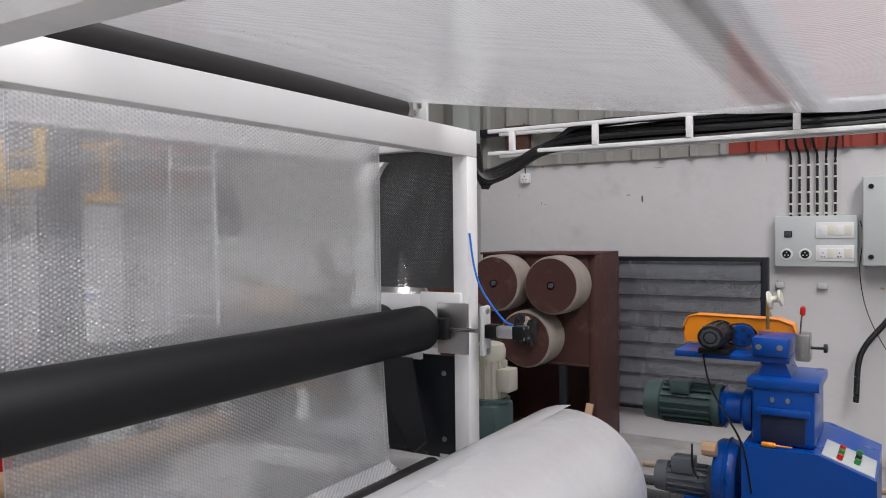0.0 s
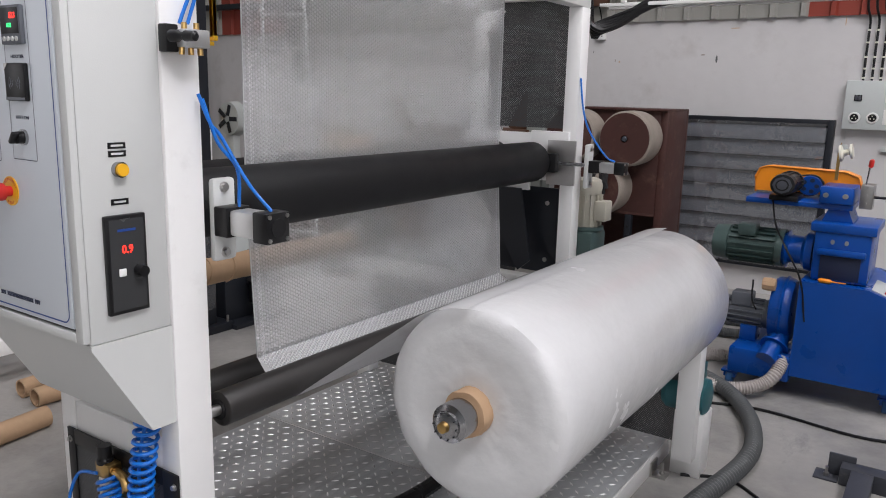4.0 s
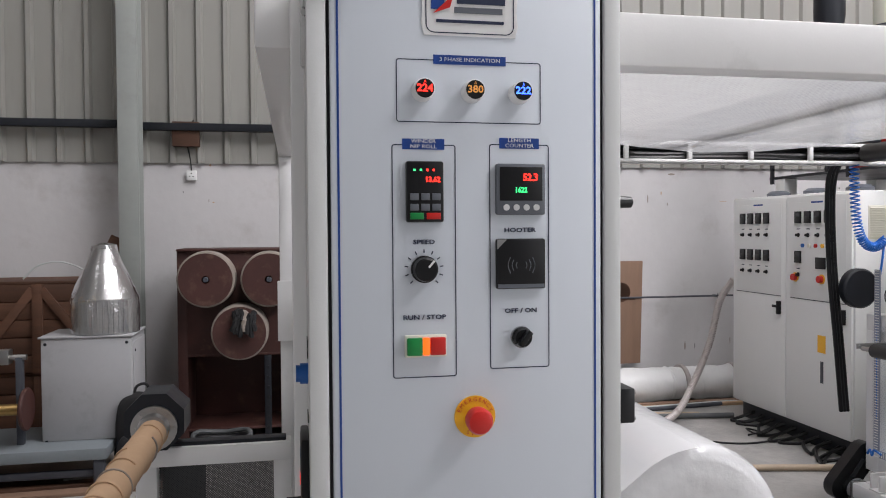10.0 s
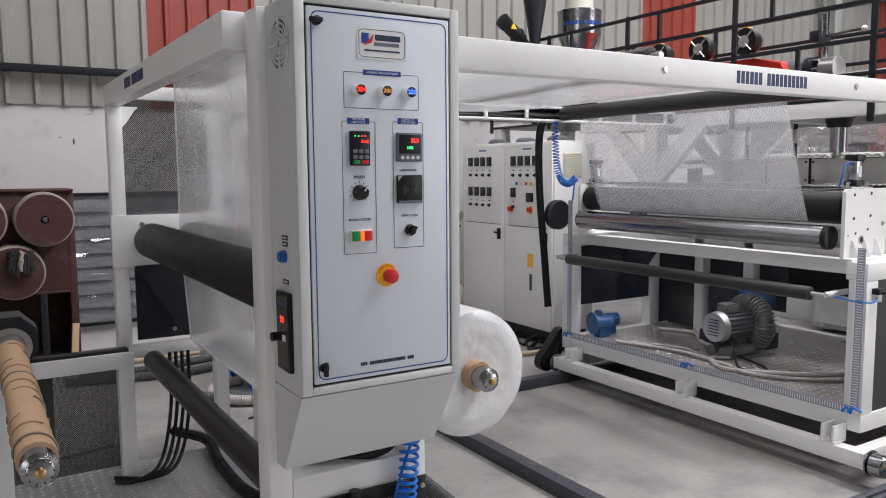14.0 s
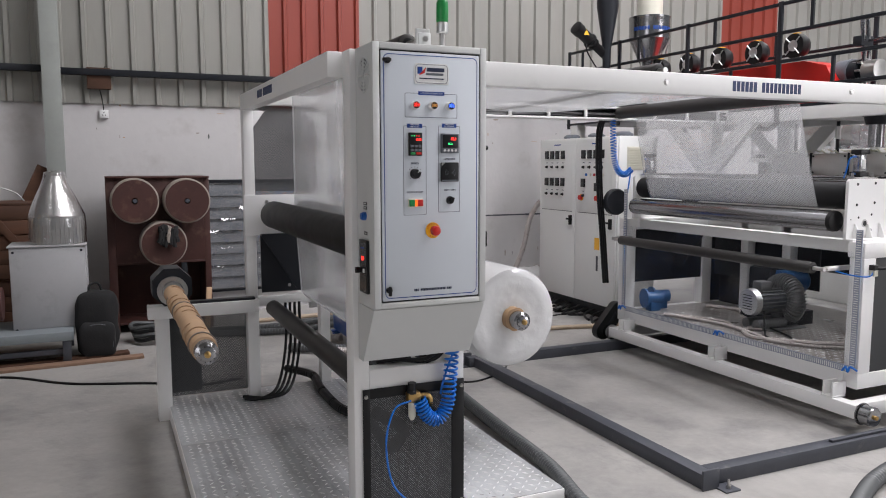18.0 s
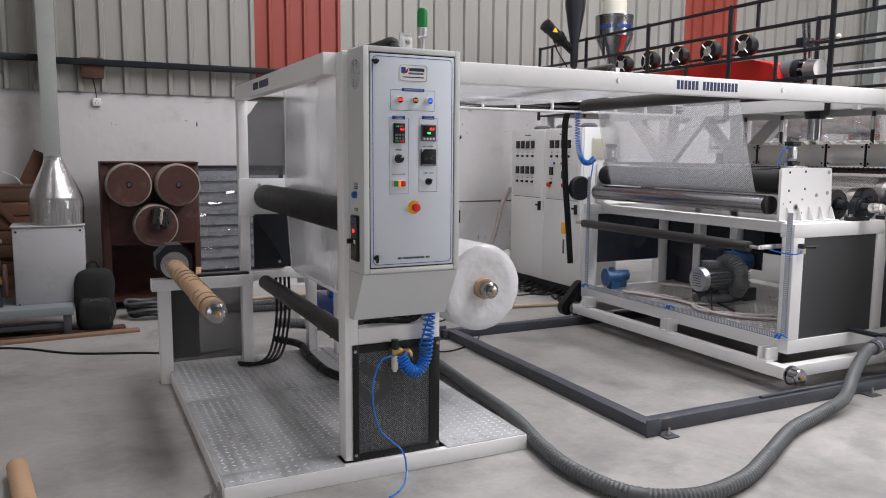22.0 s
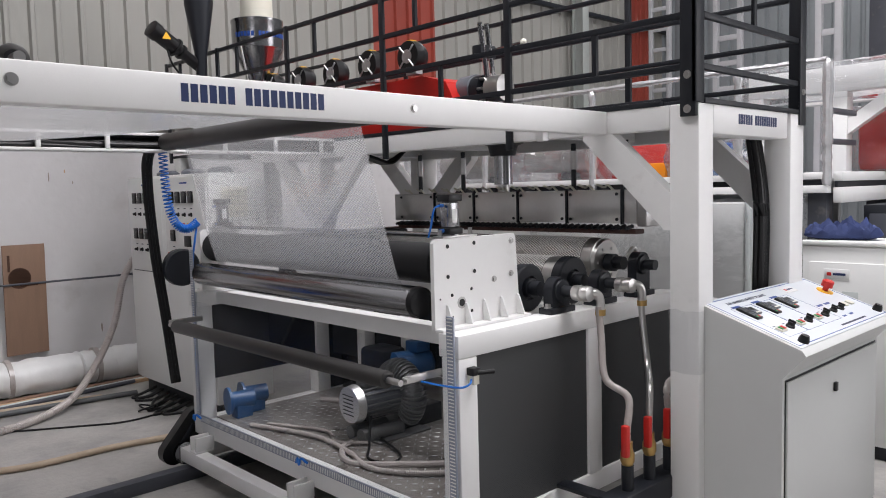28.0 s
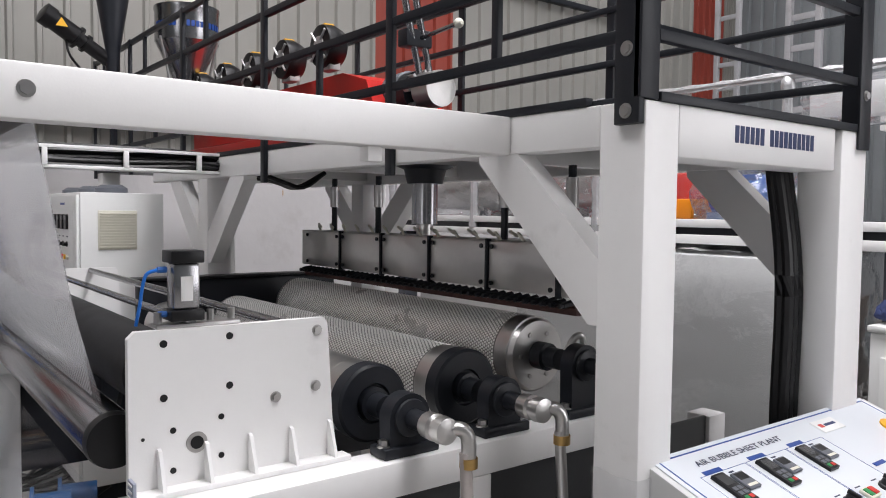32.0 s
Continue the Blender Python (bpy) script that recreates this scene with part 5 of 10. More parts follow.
# ---- idle rollers under the overhead beam ----
roller("top_guide_roller", "dark grey guide roller under the overhead beam", (0.925, 0.86, 1.905), (0.925, 2.80, 1.905), 0.047, ROLLER, 0.014, 0.08, "overhead rollers")
roller("sag_roller", "dark grey idle roller below the overhead film", (-0.33, 0.82, 1.955), (-0.33, 2.78, 1.955), 0.04, ROLLER, 0.014, 0.05, "overhead rollers")

# ---- floor rails ----
sk = thing("floor_rail_frame", (0.8, 1.7, FL), "dark grey steel floor rails laid as a rectangle", "rail")
def rail(lo, hi):
    bm = box(lo, hi, 0.003)
    return part("rail", bm, STEELGREY, sk)
rail((-0.24, 0.455, FL), (3.6, 0.535, FL + 0.075))
rail((-0.36, 2.86, FL), (3.6, 2.94, FL + 0.075))
rail((-0.32, 0.44, FL), (-0.24, 2.86, FL + 0.075))
rail((0.6, 0.48, FL + 0.075), (3.6, 0.505, FL + 0.09))
for x, y in ((-0.28, 0.43), (-0.36, 2.94)):
    part("end_plate", box((x - 0.05, y - 0.012, FL), (x + 0.05, y, FL + 0.10), 0.003), STEELGREY, sk)
for x, y in ((-0.2, 0.39), (1.5, 0.40), (-0.41, 2.90)):
    f = part("anchor_foot", box((x - 0.045, y - 0.035, FL), (x + 0.045, y + 0.06, FL + 0.008), 0.002), STEELGREY, sk)
    part("anchor_bolt", add_cyl(cyl((x, y, FL + 0.008), (x, y, FL + 0.05), 0.006, seg=8), (x, y, FL + 0.01), (x, y, FL + 0.022), 0.012, seg=6), STEEL, f)

# ---- calender unit ----
cal = thing("calender_frame", (1.9, 1.85, 0.2), "white welded frame of the bubble forming calender", "machine frame")
AX0, AX1, AY0, AY1 = 1.10, 2.72, 0.735, 3.0
def tube_part(lo, hi, name="tube"):
    return part(name, box(lo, hi, 0.005), WHITE, cal)
tube_part((AX0, AY0, 0.20), (AX1, AY0 + 0.095, 0.29), "bottom_rail")
tube_part((AX0, AY1 - 0.095, 0.20), (AX1, AY1, 0.29), "bottom_rail")
tube_part((AX0, AY0 + 0.095, 0.20), (AX0 + 0.095, AY1 - 0.095, 0.29), "bottom_rail")
tube_part((AX0, AY0, 0.965), (AX1, AY0 + 0.11, 1.055), "top_rail")
tube_part((AX0, AY1 - 0.11, 0.965), (AX1, AY1, 1.055), "top_rail")
tube_part((AX0 + 0.12, AY0 + 0.11, 0.975), (AX0 + 0.20, AY1 - 0.11, 1.05), "cross_rail")
for x in (AX0, 1.925, 3.05):
    tube_part((x, AY0, 0.29), (x + 0.10, AY0 + 0.095, 0.965), "post")
    tube_part((x, AY1 - 0.095, 0.29), (x + 0.10, AY1, 0.965), "post")
for y in (2.0, 2.42):
    tube_part((1.95, y, 0.29), (2.03, y + 0.08, 1.05), "inner_post")
tube_part((1.95, AY0 + 0.1, 0.965), (2.03, AY1 - 0.11, 1.05), "cross_rail")
for x0, x1 in ((1.20, 1.925), (2.025, 3.05)):
    part("side_mesh", box((x0, AY0 + 0.02, 0.29), (x1, AY0 + 0.024, 0.965), 0), SMOKE, cal, "dark perforated side panel")
    part("side_mesh_face", box((x0, AY0 + 0.014, 0.29), (x1, AY0 + 0.018, 0.965), 0), PERF, cal, "black perforated side sheet")
fl_ = part("machine_floor", box((AX0 + 0.095, AY0 + 0.095, 0.285), (AX1, AY1 - 0.095, 0.295), 0.001), FLOORPLATE, cal, "worn brownish checker plate floor")
part("tread_pattern", tread_studs(bm_new(), AX0 + 0.12, 2.3, AY0 + 0.12, AY1 - 0.12, 0.295, 0.05), CHECKER, fl_)["kind"] = "stuff"
part("rear_panel", box((2.10, 2.25, 0.30), (2.115, 2.88, 0.96), 0.002), SMOKE, cal, "dark panel inside the machine")
# clear curtain with slotted binding strip
cu = thing("clear_curtain", (1.09, 1.87, 0.29), "clear plastic curtain sheet with slotted blue-grey binding strip", "curtain")
part("clear_sheet", box((1.088, AY0 + 0.06, 0.33), (1.09, AY1 - 0.06, 1.0), 0), CURTAIN, cu)
STRIP = mat("slotted_strip", (0.30, 0.33, 0.40), 0.4, vary=0.06)
for lo, hi, n, up in (((1.080, AY0 + 0.005, 0.32), (1.087, AY0 + 0.045, 1.13), 60, True), ((1.080, AY1 - 0.12, 0.32), (1.087, AY1 - 0.08, 1.30), 70, True), ((1.080, AY0 + 0.045, 0.295), (1.087, AY1 - 0.12, 0.335), 150, False)):
    s = part("binding_strip", box(lo, hi, 0.001), STRIP, cu)
    bm = bm_new()
    for k in range(n):
        f = (k + 0.5) / n
        if up:
            z = lo[2] + f * (hi[2] - lo[2])
            add_box(bm, (lo[0] - 0.002, lo[1] + 0.006, z - 0.002), (lo[0], hi[1] - 0.006, z + 0.002))
        else:
            y = lo[1] + f * (hi[1] - lo[1])
            add_box(bm, (lo[0] - 0.002, y - 0.002, lo[2] + 0.006), (lo[0], y + 0.002, hi[2] - 0.006))
    part("slot_strip", bm, STICKER, s)["kind"] = "stuff"
for y, z in ((1.80, 0.315), (AY0 + 0.03, 0.31), (AY1 - 0.10, 0.31)):
    tagged(part("blue_tie", add_tube(bm_new(), [(1.07, y - 0.05, z + 0.01), (1.06, y - 0.01, z + 0.025), (1.055, y, z - 0.005), (1.06, y + 0.02, z + 0.02), (1.07, y + 0.05, z - 0.01)], 0.006, 7, 6), BLUETUBE), "blue air tube knotted at the curtain strip", "tube", "curtain ties")

# travelling beam, wheels and blocks under the frame
tv = thing("travel_beam", (1.03, 1.75, FL + 0.09), "white travelling beam with steel wheels on the floor rails", "carriage")
part("beam", box((0.985, 0.64, 0.065), (1.06, 2.96, 0.145), 0.005), WHITE, tv)
part("beam", box((1.06, 0.66, 0.065), (3.15, 0.735, 0.145), 0.005), WHITE, tv)
part("beam", box((1.06, 2.90, 0.065), (3.15, 2.96, 0.145), 0.005), WHITE, tv)
for y in (0.84, 1.78, 2.80):
    b = part("jack_block", box((0.985, y - 0.04, 0.145), (1.095, y + 0.04, 0.155), 0.002), WHITE, tv)
    for d in (-0.036, 0.022):
        part("jack_cheek", box((0.99, y + d, 0.155), (1.10, y + d + 0.014, 0.235), 0.002), WHITE, tv)
    part("jack_screw", cyl((1.04, y, 0.155), (1.04, y, 0.20), 0.01, seg=10), STEEL, b)
for y, s in ((0.64, -1), (2.96, 1)):
    w = part("wheel", add_lathe(bm_new(), [(0, 0.05), (0.006, 0.056), (0.064, 0.056), (0.072, 0.05)], (1.02, y + s * 0.015, 0.10), (1.02, y + s * 2, 0.10), 28), CHROME, tv, "bright steel wheel")
    part("axle", cyl((1.02, y, 0.10), (1.02, y + s * 0.10, 0.10), 0.012, seg=14), BRASS, w)
    part("rim", add_lathe(bm_new(), [(0, 0.064), (0.008, 0.064)], (1.02, y + s * 0.006, 0.10), (1.02, y + s * 2, 0.10), 28), CHROME, w)
    part("wheel_bracket", box((0.985, y - 0.006, 0.05), (1.065, y + 0.006, 0.15), 0.002), STEEL, tv)
cg = thing("chain_guard", (1.05, 3.05, 0.2), "black rounded chain guard beside the calender frame", "guard")
bm = bm_new()
pts = []
for cx, cz, a0, a1 in ((0.97, 0.10, 130, 310), (1.12, 0.27, -50, 130)):
    pts += [(cx + 0.07 * math.cos(radians(a)), cz + 0.07 * math.sin(radians(a))) for a in range(a0, a1 + 1, 20)]
add_prism(bm, pts, 3.01, 3.08, "y")
part("guard_case", bm, PLASTIC, cg)
part("guard_slot", box((-0.08, 3.004, -0.012), (0.08, 3.012, 0.012), 0.004, Matrix.Translation((1.045, 0, 0.185)) @ pose(0, 0, 0, 0, -53, 0)), DARK, cg)
dg = thing("drive_guard", (1.10, 3.06, 1.2), "dark round drive wheel at the calender side", "guard")
part("disc", add_lathe(bm_new(), [(0, 0.10), (0.01, 0.11), (0.05, 0.11), (0.06, 0.10)], (1.09, 3.02, 1.19), (1.07, 5, 1.19), 36), DARK, dg)

# side plates with holes, ribs and air cylinders
def side_plate(y0, y1, near):
    sp = thing("roller_side_plate", (1.35, (y0 + y1) / 2, 1.055), "white bolted steel plate that carries the pinch rollers", "machine plate", "roller side plates")
    bm = bm_new()
    add_prism(bm, [(1.105, 1.06), (1.615, 1.06), (1.60, 1.16), (1.585, 1.40), (1.575, 1.415), (1.12, 1.415), (1.105, 1.40)], y0, y1, "y")
    pl = part("plate", bm, WHITE, sp)
    part("flange", box((1.105, y0 - 0.045, 1.055), (1.63, y0, 1.068), 0.002), WHITE, sp)
    if near:
        for k in range(5):
            x = 1.165 + 0.105 * k
            bm = bm_new()
            add_prism(bm, [(y0, 1.068), (y0 - 0.043, 1.068), (y0 - 0.04, 1.08), (y0 - 0.012, 1.15), (y0, 1.155)], x, x + 0.008)
            part("rib", bm, WHITE, sp)
        for x, z, r in ((1.18, 1.385, 0.0085), (1.33, 1.39, 0.0085), (1.18, 1.265, 0.0085), (1.33, 1.275, 0.0085), (1.20, 1.19, 0.007), (1.31, 1.205, 0.007), (1.135, 1.18, 0.004), (1.20, 1.10, 0.007), (1.31, 1.115, 0.007)):
            part("bolt_hole", cyl((x, y0 - 0.0012, z), (x, y0 + 0.002, z), r, seg=14), PLASTIC, pl)
        part("bearing_bore", add_lathe(bm_new(), [(0, 0.024), (0.0015, 0.024), (0.0018, 0.016)], (1.253, y0, 1.155), (1.253, y0 - 1, 1.155), 24), STEEL, pl)
        part("bearing_hole", cyl((1.253, y0 - 0.003, 1.155), (1.253, y0, 1.155), 0.015, seg=20), PLASTIC, pl)
        for x, z in ((1.555, 1.385), (1.445, 1.232), (1.552, 1.246)):
            bolt(pl, (x, y0, z), (0, -1, 0), 0.010)
    # cylinder on top
    yc = (y0 + y1) / 2 + (0.03 if near else -0.03)
    part("cylinder_foot", box((1.17, yc - 0.03, 1.416), (1.36, yc + 0.03, 1.424), 0.001), STEEL, sp)
    for x in (1.18, 1.30, 1.35):
        part("stud", cyl((x, yc, 1.424), (x, yc, 1.45), 0.009, seg=8), STEEL, sp)
    part("cylinder_cap", box((1.20, yc - 0.034, 1.43), (1.275, yc + 0.034, 1.455), 0.003), PLASTIC, sp)
    part("cylinder_barrel", box((1.207, yc - 0.027, 1.455), (1.268, yc + 0.027, 1.56), 0.008), CHROME, sp)
    part("cylinder_cap", box((1.20, yc - 0.034, 1.56), (1.275, yc + 0.034, 1.588), 0.003), PLASTIC, sp)
    part("warning_mark", box((1.223, yc - 0.029, 1.475), (1.25, yc - 0.0275, 1.53), 0), STICKER, sp)
    for dz in (0.0, 0.1):
        part("air_fitting", cyl((1.20, yc, 1.445 + dz), (1.18, yc, 1.445 + dz), 0.007, seg=8), BLUEPLASTIC, sp)
    return sp


side_plate(0.865, 0.885, True)
side_plate(2.82, 2.84, False)
air_tube([(1.18, 0.905, 1.545), (1.155, 0.91, 1.53), (1.145, 0.92, 1.46), (1.14, 0.93, 1.42)])
roller("pinch_roller", "black rubber pinch roller above the chrome roller", (1.185, 0.90, 1.315), (1.185, 2.80, 1.315), 0.082, RUBBER, 0.02, 0.03, "calender rollers")
roller("chrome_roller", "polished chrome draw roller of the calender", (1.095, 0.945, 1.168), (1.095, 2.80, 1.168), 0.062, CHROME, 0.02, 0.004, "calender rollers")
roller("lower_guide_roller", "dark grey guide roller in front of the calender", (0.875, 0.885, 0.908), (0.875, 2.68, 0.908), 0.034, ROLLER, 0.012, 0.075, "calender rollers")
for y in (0.83, 2.83):
    rb = thing("guide_roller_bracket", (0.95, y, 0.9), "small steel arm that holds the guide roller", "bracket", "guide roller arms")
    part("arm", box((0.90, y - 0.006, 0.892), (1.10, y + 0.006, 0.922), 0.004), STEEL, rb)
    bolt(rb, (0.915, y - 0.006, 0.907), (0, -1, 0), 0.008)
rj = thing("roller_journal", (1.075, 0.94, 1.172), "black bearing cover at the chrome roller end", "bearing")
part("cover", add_lathe(bm_new(), [(0, 0.05), (0.003, 0.060), (0.024, 0.0632), (0.03, 0.0632)], (1.095, 0.924, 1.168), (1.095, 2, 1.168), 28), PLASTIC, rj)
# Cross and rear sheets are added to keep the calender's depths dark.
dw = thing("drive_guard", (2.0, 1.85, 0.62), "black sheets that darken the calender interior", "guard")
part("cross_sheet", box((2.035, 1.80, 0.55), (2.045, 2.88, 0.962), 0.001), DARK, dw)
part("cross_sheet", box((2.99, 1.90, 0.55), (3.0, 2.9, 0.96), 0.001), DARK, dw)
part("rear_sheet", box((1.20, 2.925, 0.52), (1.925, 2.93, 0.965), 0.001), DARK, dw)
part("rear_sheet", box((2.03, 2.925, 0.30), (3.05, 2.93, 0.965), 0.001), DARK, dw)
part("slanted_plate", add_prism(bm_new(), [(2.45, 0.96), (2.78, 0.96), (2.78, 0.66), (2.70, 0.66)], 1.50, 1.52), DARK, dw)
rc = thing("rear_drive_cover", (2.3, 3.06, 1.055), "black drive cover behind the forming cylinders", "cover")
part("cover_box", box((1.70, 2.90, 1.056), (2.75, 2.985, 1.34), 0.02), DARK, rc)
part("top_lip", box((1.68, 2.88, 1.34), (2.77, 2.99, 1.352), 0.003), PLASTIC, rc)
cr_ = thing("tie_rod", (1.4, 1.85, 1.43), "bright steel tie rod between the side plates", "rod")
part("rod", cyl((1.47, 0.885, 1.405), (1.47, 2.82, 1.405), 0.012, seg=14), CHROME, cr_)
part("rod", cyl((1.25, 0.885, 1.425), (1.25, 2.82, 1.425), 0.010, seg=14), CHROME, cr_)

# embossed forming cylinders
EMBOSS = bpy.data.materials.new("embossed_steel")
EMBOSS.use_nodes = True
_t = EMBOSS.node_tree
_b = _t.nodes["Principled BSDF"]
_b.inputs["Base Color"].default_value, _b.inputs["Metallic"].default_value, _b.inputs["Roughness"].default_value = (0.33, 0.327, 0.32, 1), 1.0, 0.35


def forming_cylinder(x, z, r, material, label, joint):
    f = thing("forming_cylinder", (x, 1.85, z - r), label, "roller", "forming cylinders")
    part("shell", add_lathe(bm_new(), [(0, r - 0.004), (0.004, r), (1.66, r), (1.664, r - 0.004)], (x, 1.06, z), (x, 3, z), 64), material, f)
    if material is EMBOSS:
        verts, faces, pitch = [], [], 0.0118
        na, ny = int(2 * math.pi * r / pitch), int(1.64 / (pitch * 0.866))
        for j in range(ny):
            for i in range(na):
                a0, y0, k0 = 2 * math.pi * (i + 0.5 * (j % 2)) / na, 1.07 + pitch * 0.866 * j, len(verts)
                for q, h in ((0.0046, 0.0), (0.0036, 0.0018)):
                    for k in range(6):
                        da, dy = q * math.cos(k * math.pi / 3) / r, q * math.sin(k * math.pi / 3)
                        verts.append((x + (r + h) * math.cos(a0 + da), y0 + dy, z + (r + h) * math.sin(a0 + da)))
                for k in range(6):
                    faces.append((k0 + k, k0 + 6 + k, k0 + 6 + (k + 1) % 6, k0 + (k + 1) % 6))
                faces.append(tuple(k0 + 6 + k for k in range(6)))
        data_part("embossing", verts, faces, EMBDOT, f, "raised bubble pattern", False)["kind"] = "stuff"
    part("end_band", add_lathe(bm_new(), [(0, r - 0.008), (0.003, r + 0.001), (0.062, r + 0.001)], (x, 0.998, z), (x, 3, z), 64), STAINLESS, f)
    if joint:
        part("end_disc", add_lathe(bm_new(), [(0.014, 0.03), (0.012, 0.052), (0.0, 0.056), (0.0, r - 0.004), (0.006, r + 0.004), (0.052, r + 0.004), (0.053, r - 0.01)], (x, 0.945, z), (x, 3, z), 56), DARK, f, "thick dark end disc")
    else:
        part("end_disc", add_lathe(bm_new(), [(0, 0.03), (0.002, r - 0.012), (0.02, r - 0.004)], (x, 0.98, z), (x, 3, z), 48), STAINLESS, f)
    part("journal", add_lathe(bm_new(), [(0, 0.034), (0.05, 0.034), (0.052, 0.045), (0.10, 0.045)], (x, 0.88, z), (x, 3, z), 28), DARK, f)
    for k in range(0 if joint else 6):
        a = 2 * math.pi * k / 6
        part("bolt", cyl((x + r * 0.62 * math.cos(a), 0.976, z + r * 0.62 * math.sin(a)), (x + r * 0.62 * math.cos(a), 0.985, z + r * 0.62 * math.sin(a)), 0.008, seg=6), STEEL, f)
    # pillow block
    hz = 1.055
    part("block_base", box((x - 0.085, 0.755, hz), (x + 0.085, 0.83, hz + 0.028), 0.005), DARK, f, "dark pillow block base")
    bm = bm_new()
    add_prism(bm, [(x - 0.06, hz + 0.028), (x + 0.06, hz + 0.028)] + [(x + 0.062 * math.cos(radians(a)), z + 0.062 * math.sin(radians(a))) for a in range(0, 181, 15)], 0.77, 0.82, "y")
    part("block_body", bm, DARK, f, "dark pillow block housing")
    part("block_ring", add_lathe(bm_new(), [(0, 0.036), (0.004, 0.048), (0.012, 0.05)], (x, 0.755, z), (x, 3, z), 28), DARK, f)
    for d in (-0.066, 0.066):
        part("block_bolt", add_cyl(cyl((x + d, 0.79, hz + 0.028), (x + d, 0.79, hz + 0.045), 0.014, seg=6), (x + d, 0.79, hz + 0.026), (x + d, 0.79, hz + 0.032), 0.019, seg=16), STEEL, f)
    part("shaft_nose", cyl((x, 0.70, z), (x, 0.76, z), 0.026, seg=20), DARK, f)
    if joint:
        part("rotary_joint", add_lathe(bm_new(), [(0, 0.018), (0.004, 0.033), (0.03, 0.035), (0.034, 0.028), (0.045, 0.028), (0.05, 0.035), (0.085, 0.033)], (x + 0.005, 0.615, z - 0.003), (x, 3, z), 22), STAINLESS, f, "nickel rotary water joint")
        part("joint_elbow", add_tube(bm_new(), [(x + 0.02, 0.635, z), (x + 0.05, 0.62, z - 0.005), (x + 0.065, 0.612, z - 0.03), (x + 0.065, 0.61, z - 0.08)], 0.019, 12, 6), STAINLESS, f)
        part("hose_clamp", cyl((x + 0.065, 0.61, z - 0.075), (x + 0.065, 0.61, z - 0.10), 0.023, seg=16), BRASS, f)
    else:
        part("side_pipe", add_tube(bm_new(), [(x + 0.03, 0.90, z - 0.02), (x + 0.06, 0.88, z + 0.06), (x + 0.09, 0.87, z + 0.065), (x + 0.10, 0.87, z), (x + 0.10, 0.87, z - 0.1)], 0.012, 10, 6), STAINLESS, f)
    return f


forming_cylinder(1.774, 1.152, 0.105, STAINLESS, "polished steel cooling cylinder with black end disc", True)
forming_cylinder(2.102, 1.154, 0.112, EMBOSS, "embossed steel bubble forming cylinder with black end disc", True)
forming_cylinder(2.436, 1.213, 0.125, EMBOSS, "embossed steel bubble forming cylinder below the die", False)

# flat die with heater plates
die = thing("extrusion_die", (2.5, 1.75, 1.4), "long stainless flat die with bolted heater plates", "die")
part("die_body", box((2.425, 0.80, 1.415), (2.58, 2.66, 1.585), 0.004), STAINLESS, die)
part("die_end", box((2.43, 0.745, 1.40), (2.60, 0.80, 1.60), 0.006), STEEL, die)
for k in range(5):
    y0 = 0.885 + 0.345 * k
    p = part("heater_plate", box((2.412, y0, 1.418), (2.425, y0 + 0.325, 1.582), 0.003), STAINLESS, die)
    for dy in (0.018, 0.307):
        for dz in (0.018, 0.146):
            part("screw", cyl((2.405, y0 + dy, 1.418 + dz), (2.412, y0 + dy, 1.418 + dz), 0.008, seg=8), DARK, p)
    part("gap_post", box((2.405, y0 - 0.015, 1.41), (2.43, y0 - 0.005, 1.59), 0.002), DARK, die)
for k in range(44):
    y = 0.84 + 0.041 * k
    part("adjusting_bolt", add_cyl(cyl((2.40, y, 1.392), (2.45, y, 1.40), 0.011, seg=6), (2.385, y, 1.391), (2.40, y, 1.392), 0.008, seg=6), DARK, die)
part("die_lip", box((2.42, 0.80, 1.362), (2.50, 2.62, 1.385), 0.004), RUSTBROWN, die, "heat-tinted die lip")
random.seed(8)
for k in range(14):
    y = 0.95 + 0.12 * k
    part("heater_wire", add_tube(bm_new(), [(2.45, y, 1.585), (2.46, y + 0.04, 1.61), (2.50, y + 0.09, 1.60), (2.52, y + 0.15, 1.615)], 0.006, 6, 5), IVORY, die, "pale heat-resistant wire")
hc = thing("melt_pipe", (2.56, 1.80, 1.63), "polished steel melt pipe hanging from the deck", "pipe")
part("barrel", cyl((2.56, 1.80, 1.63), (2.56, 1.80, 1.80), 0.055, seg=32), CHROME, hc)
part("collar", add_lathe(bm_new(), [(0, 0.075), (0.06, 0.09), (0.075, 0.13)], (2.56, 1.80, 1.80), (2.56, 1.80, 3), 28), DARK, hc)
part("foot", cyl((2.56, 1.80, 1.585), (2.56, 1.80, 1.63), 0.035, seg=20), STAINLESS, hc)
for y in (0.92, 1.25, 2.1, 2.5):
    hg = thing("die_hanger", (2.55, y, 1.585), "black threaded die hanger rod", "hanger", "die hangers")
    part("rod", cyl((2.52, y, 1.585), (2.52, y, 1.84), 0.014, seg=10), DARK, hg)
    part("sleeve", cyl((2.52, y, 1.70), (2.52, y, 1.80), 0.021, seg=12), STEEL, hg)

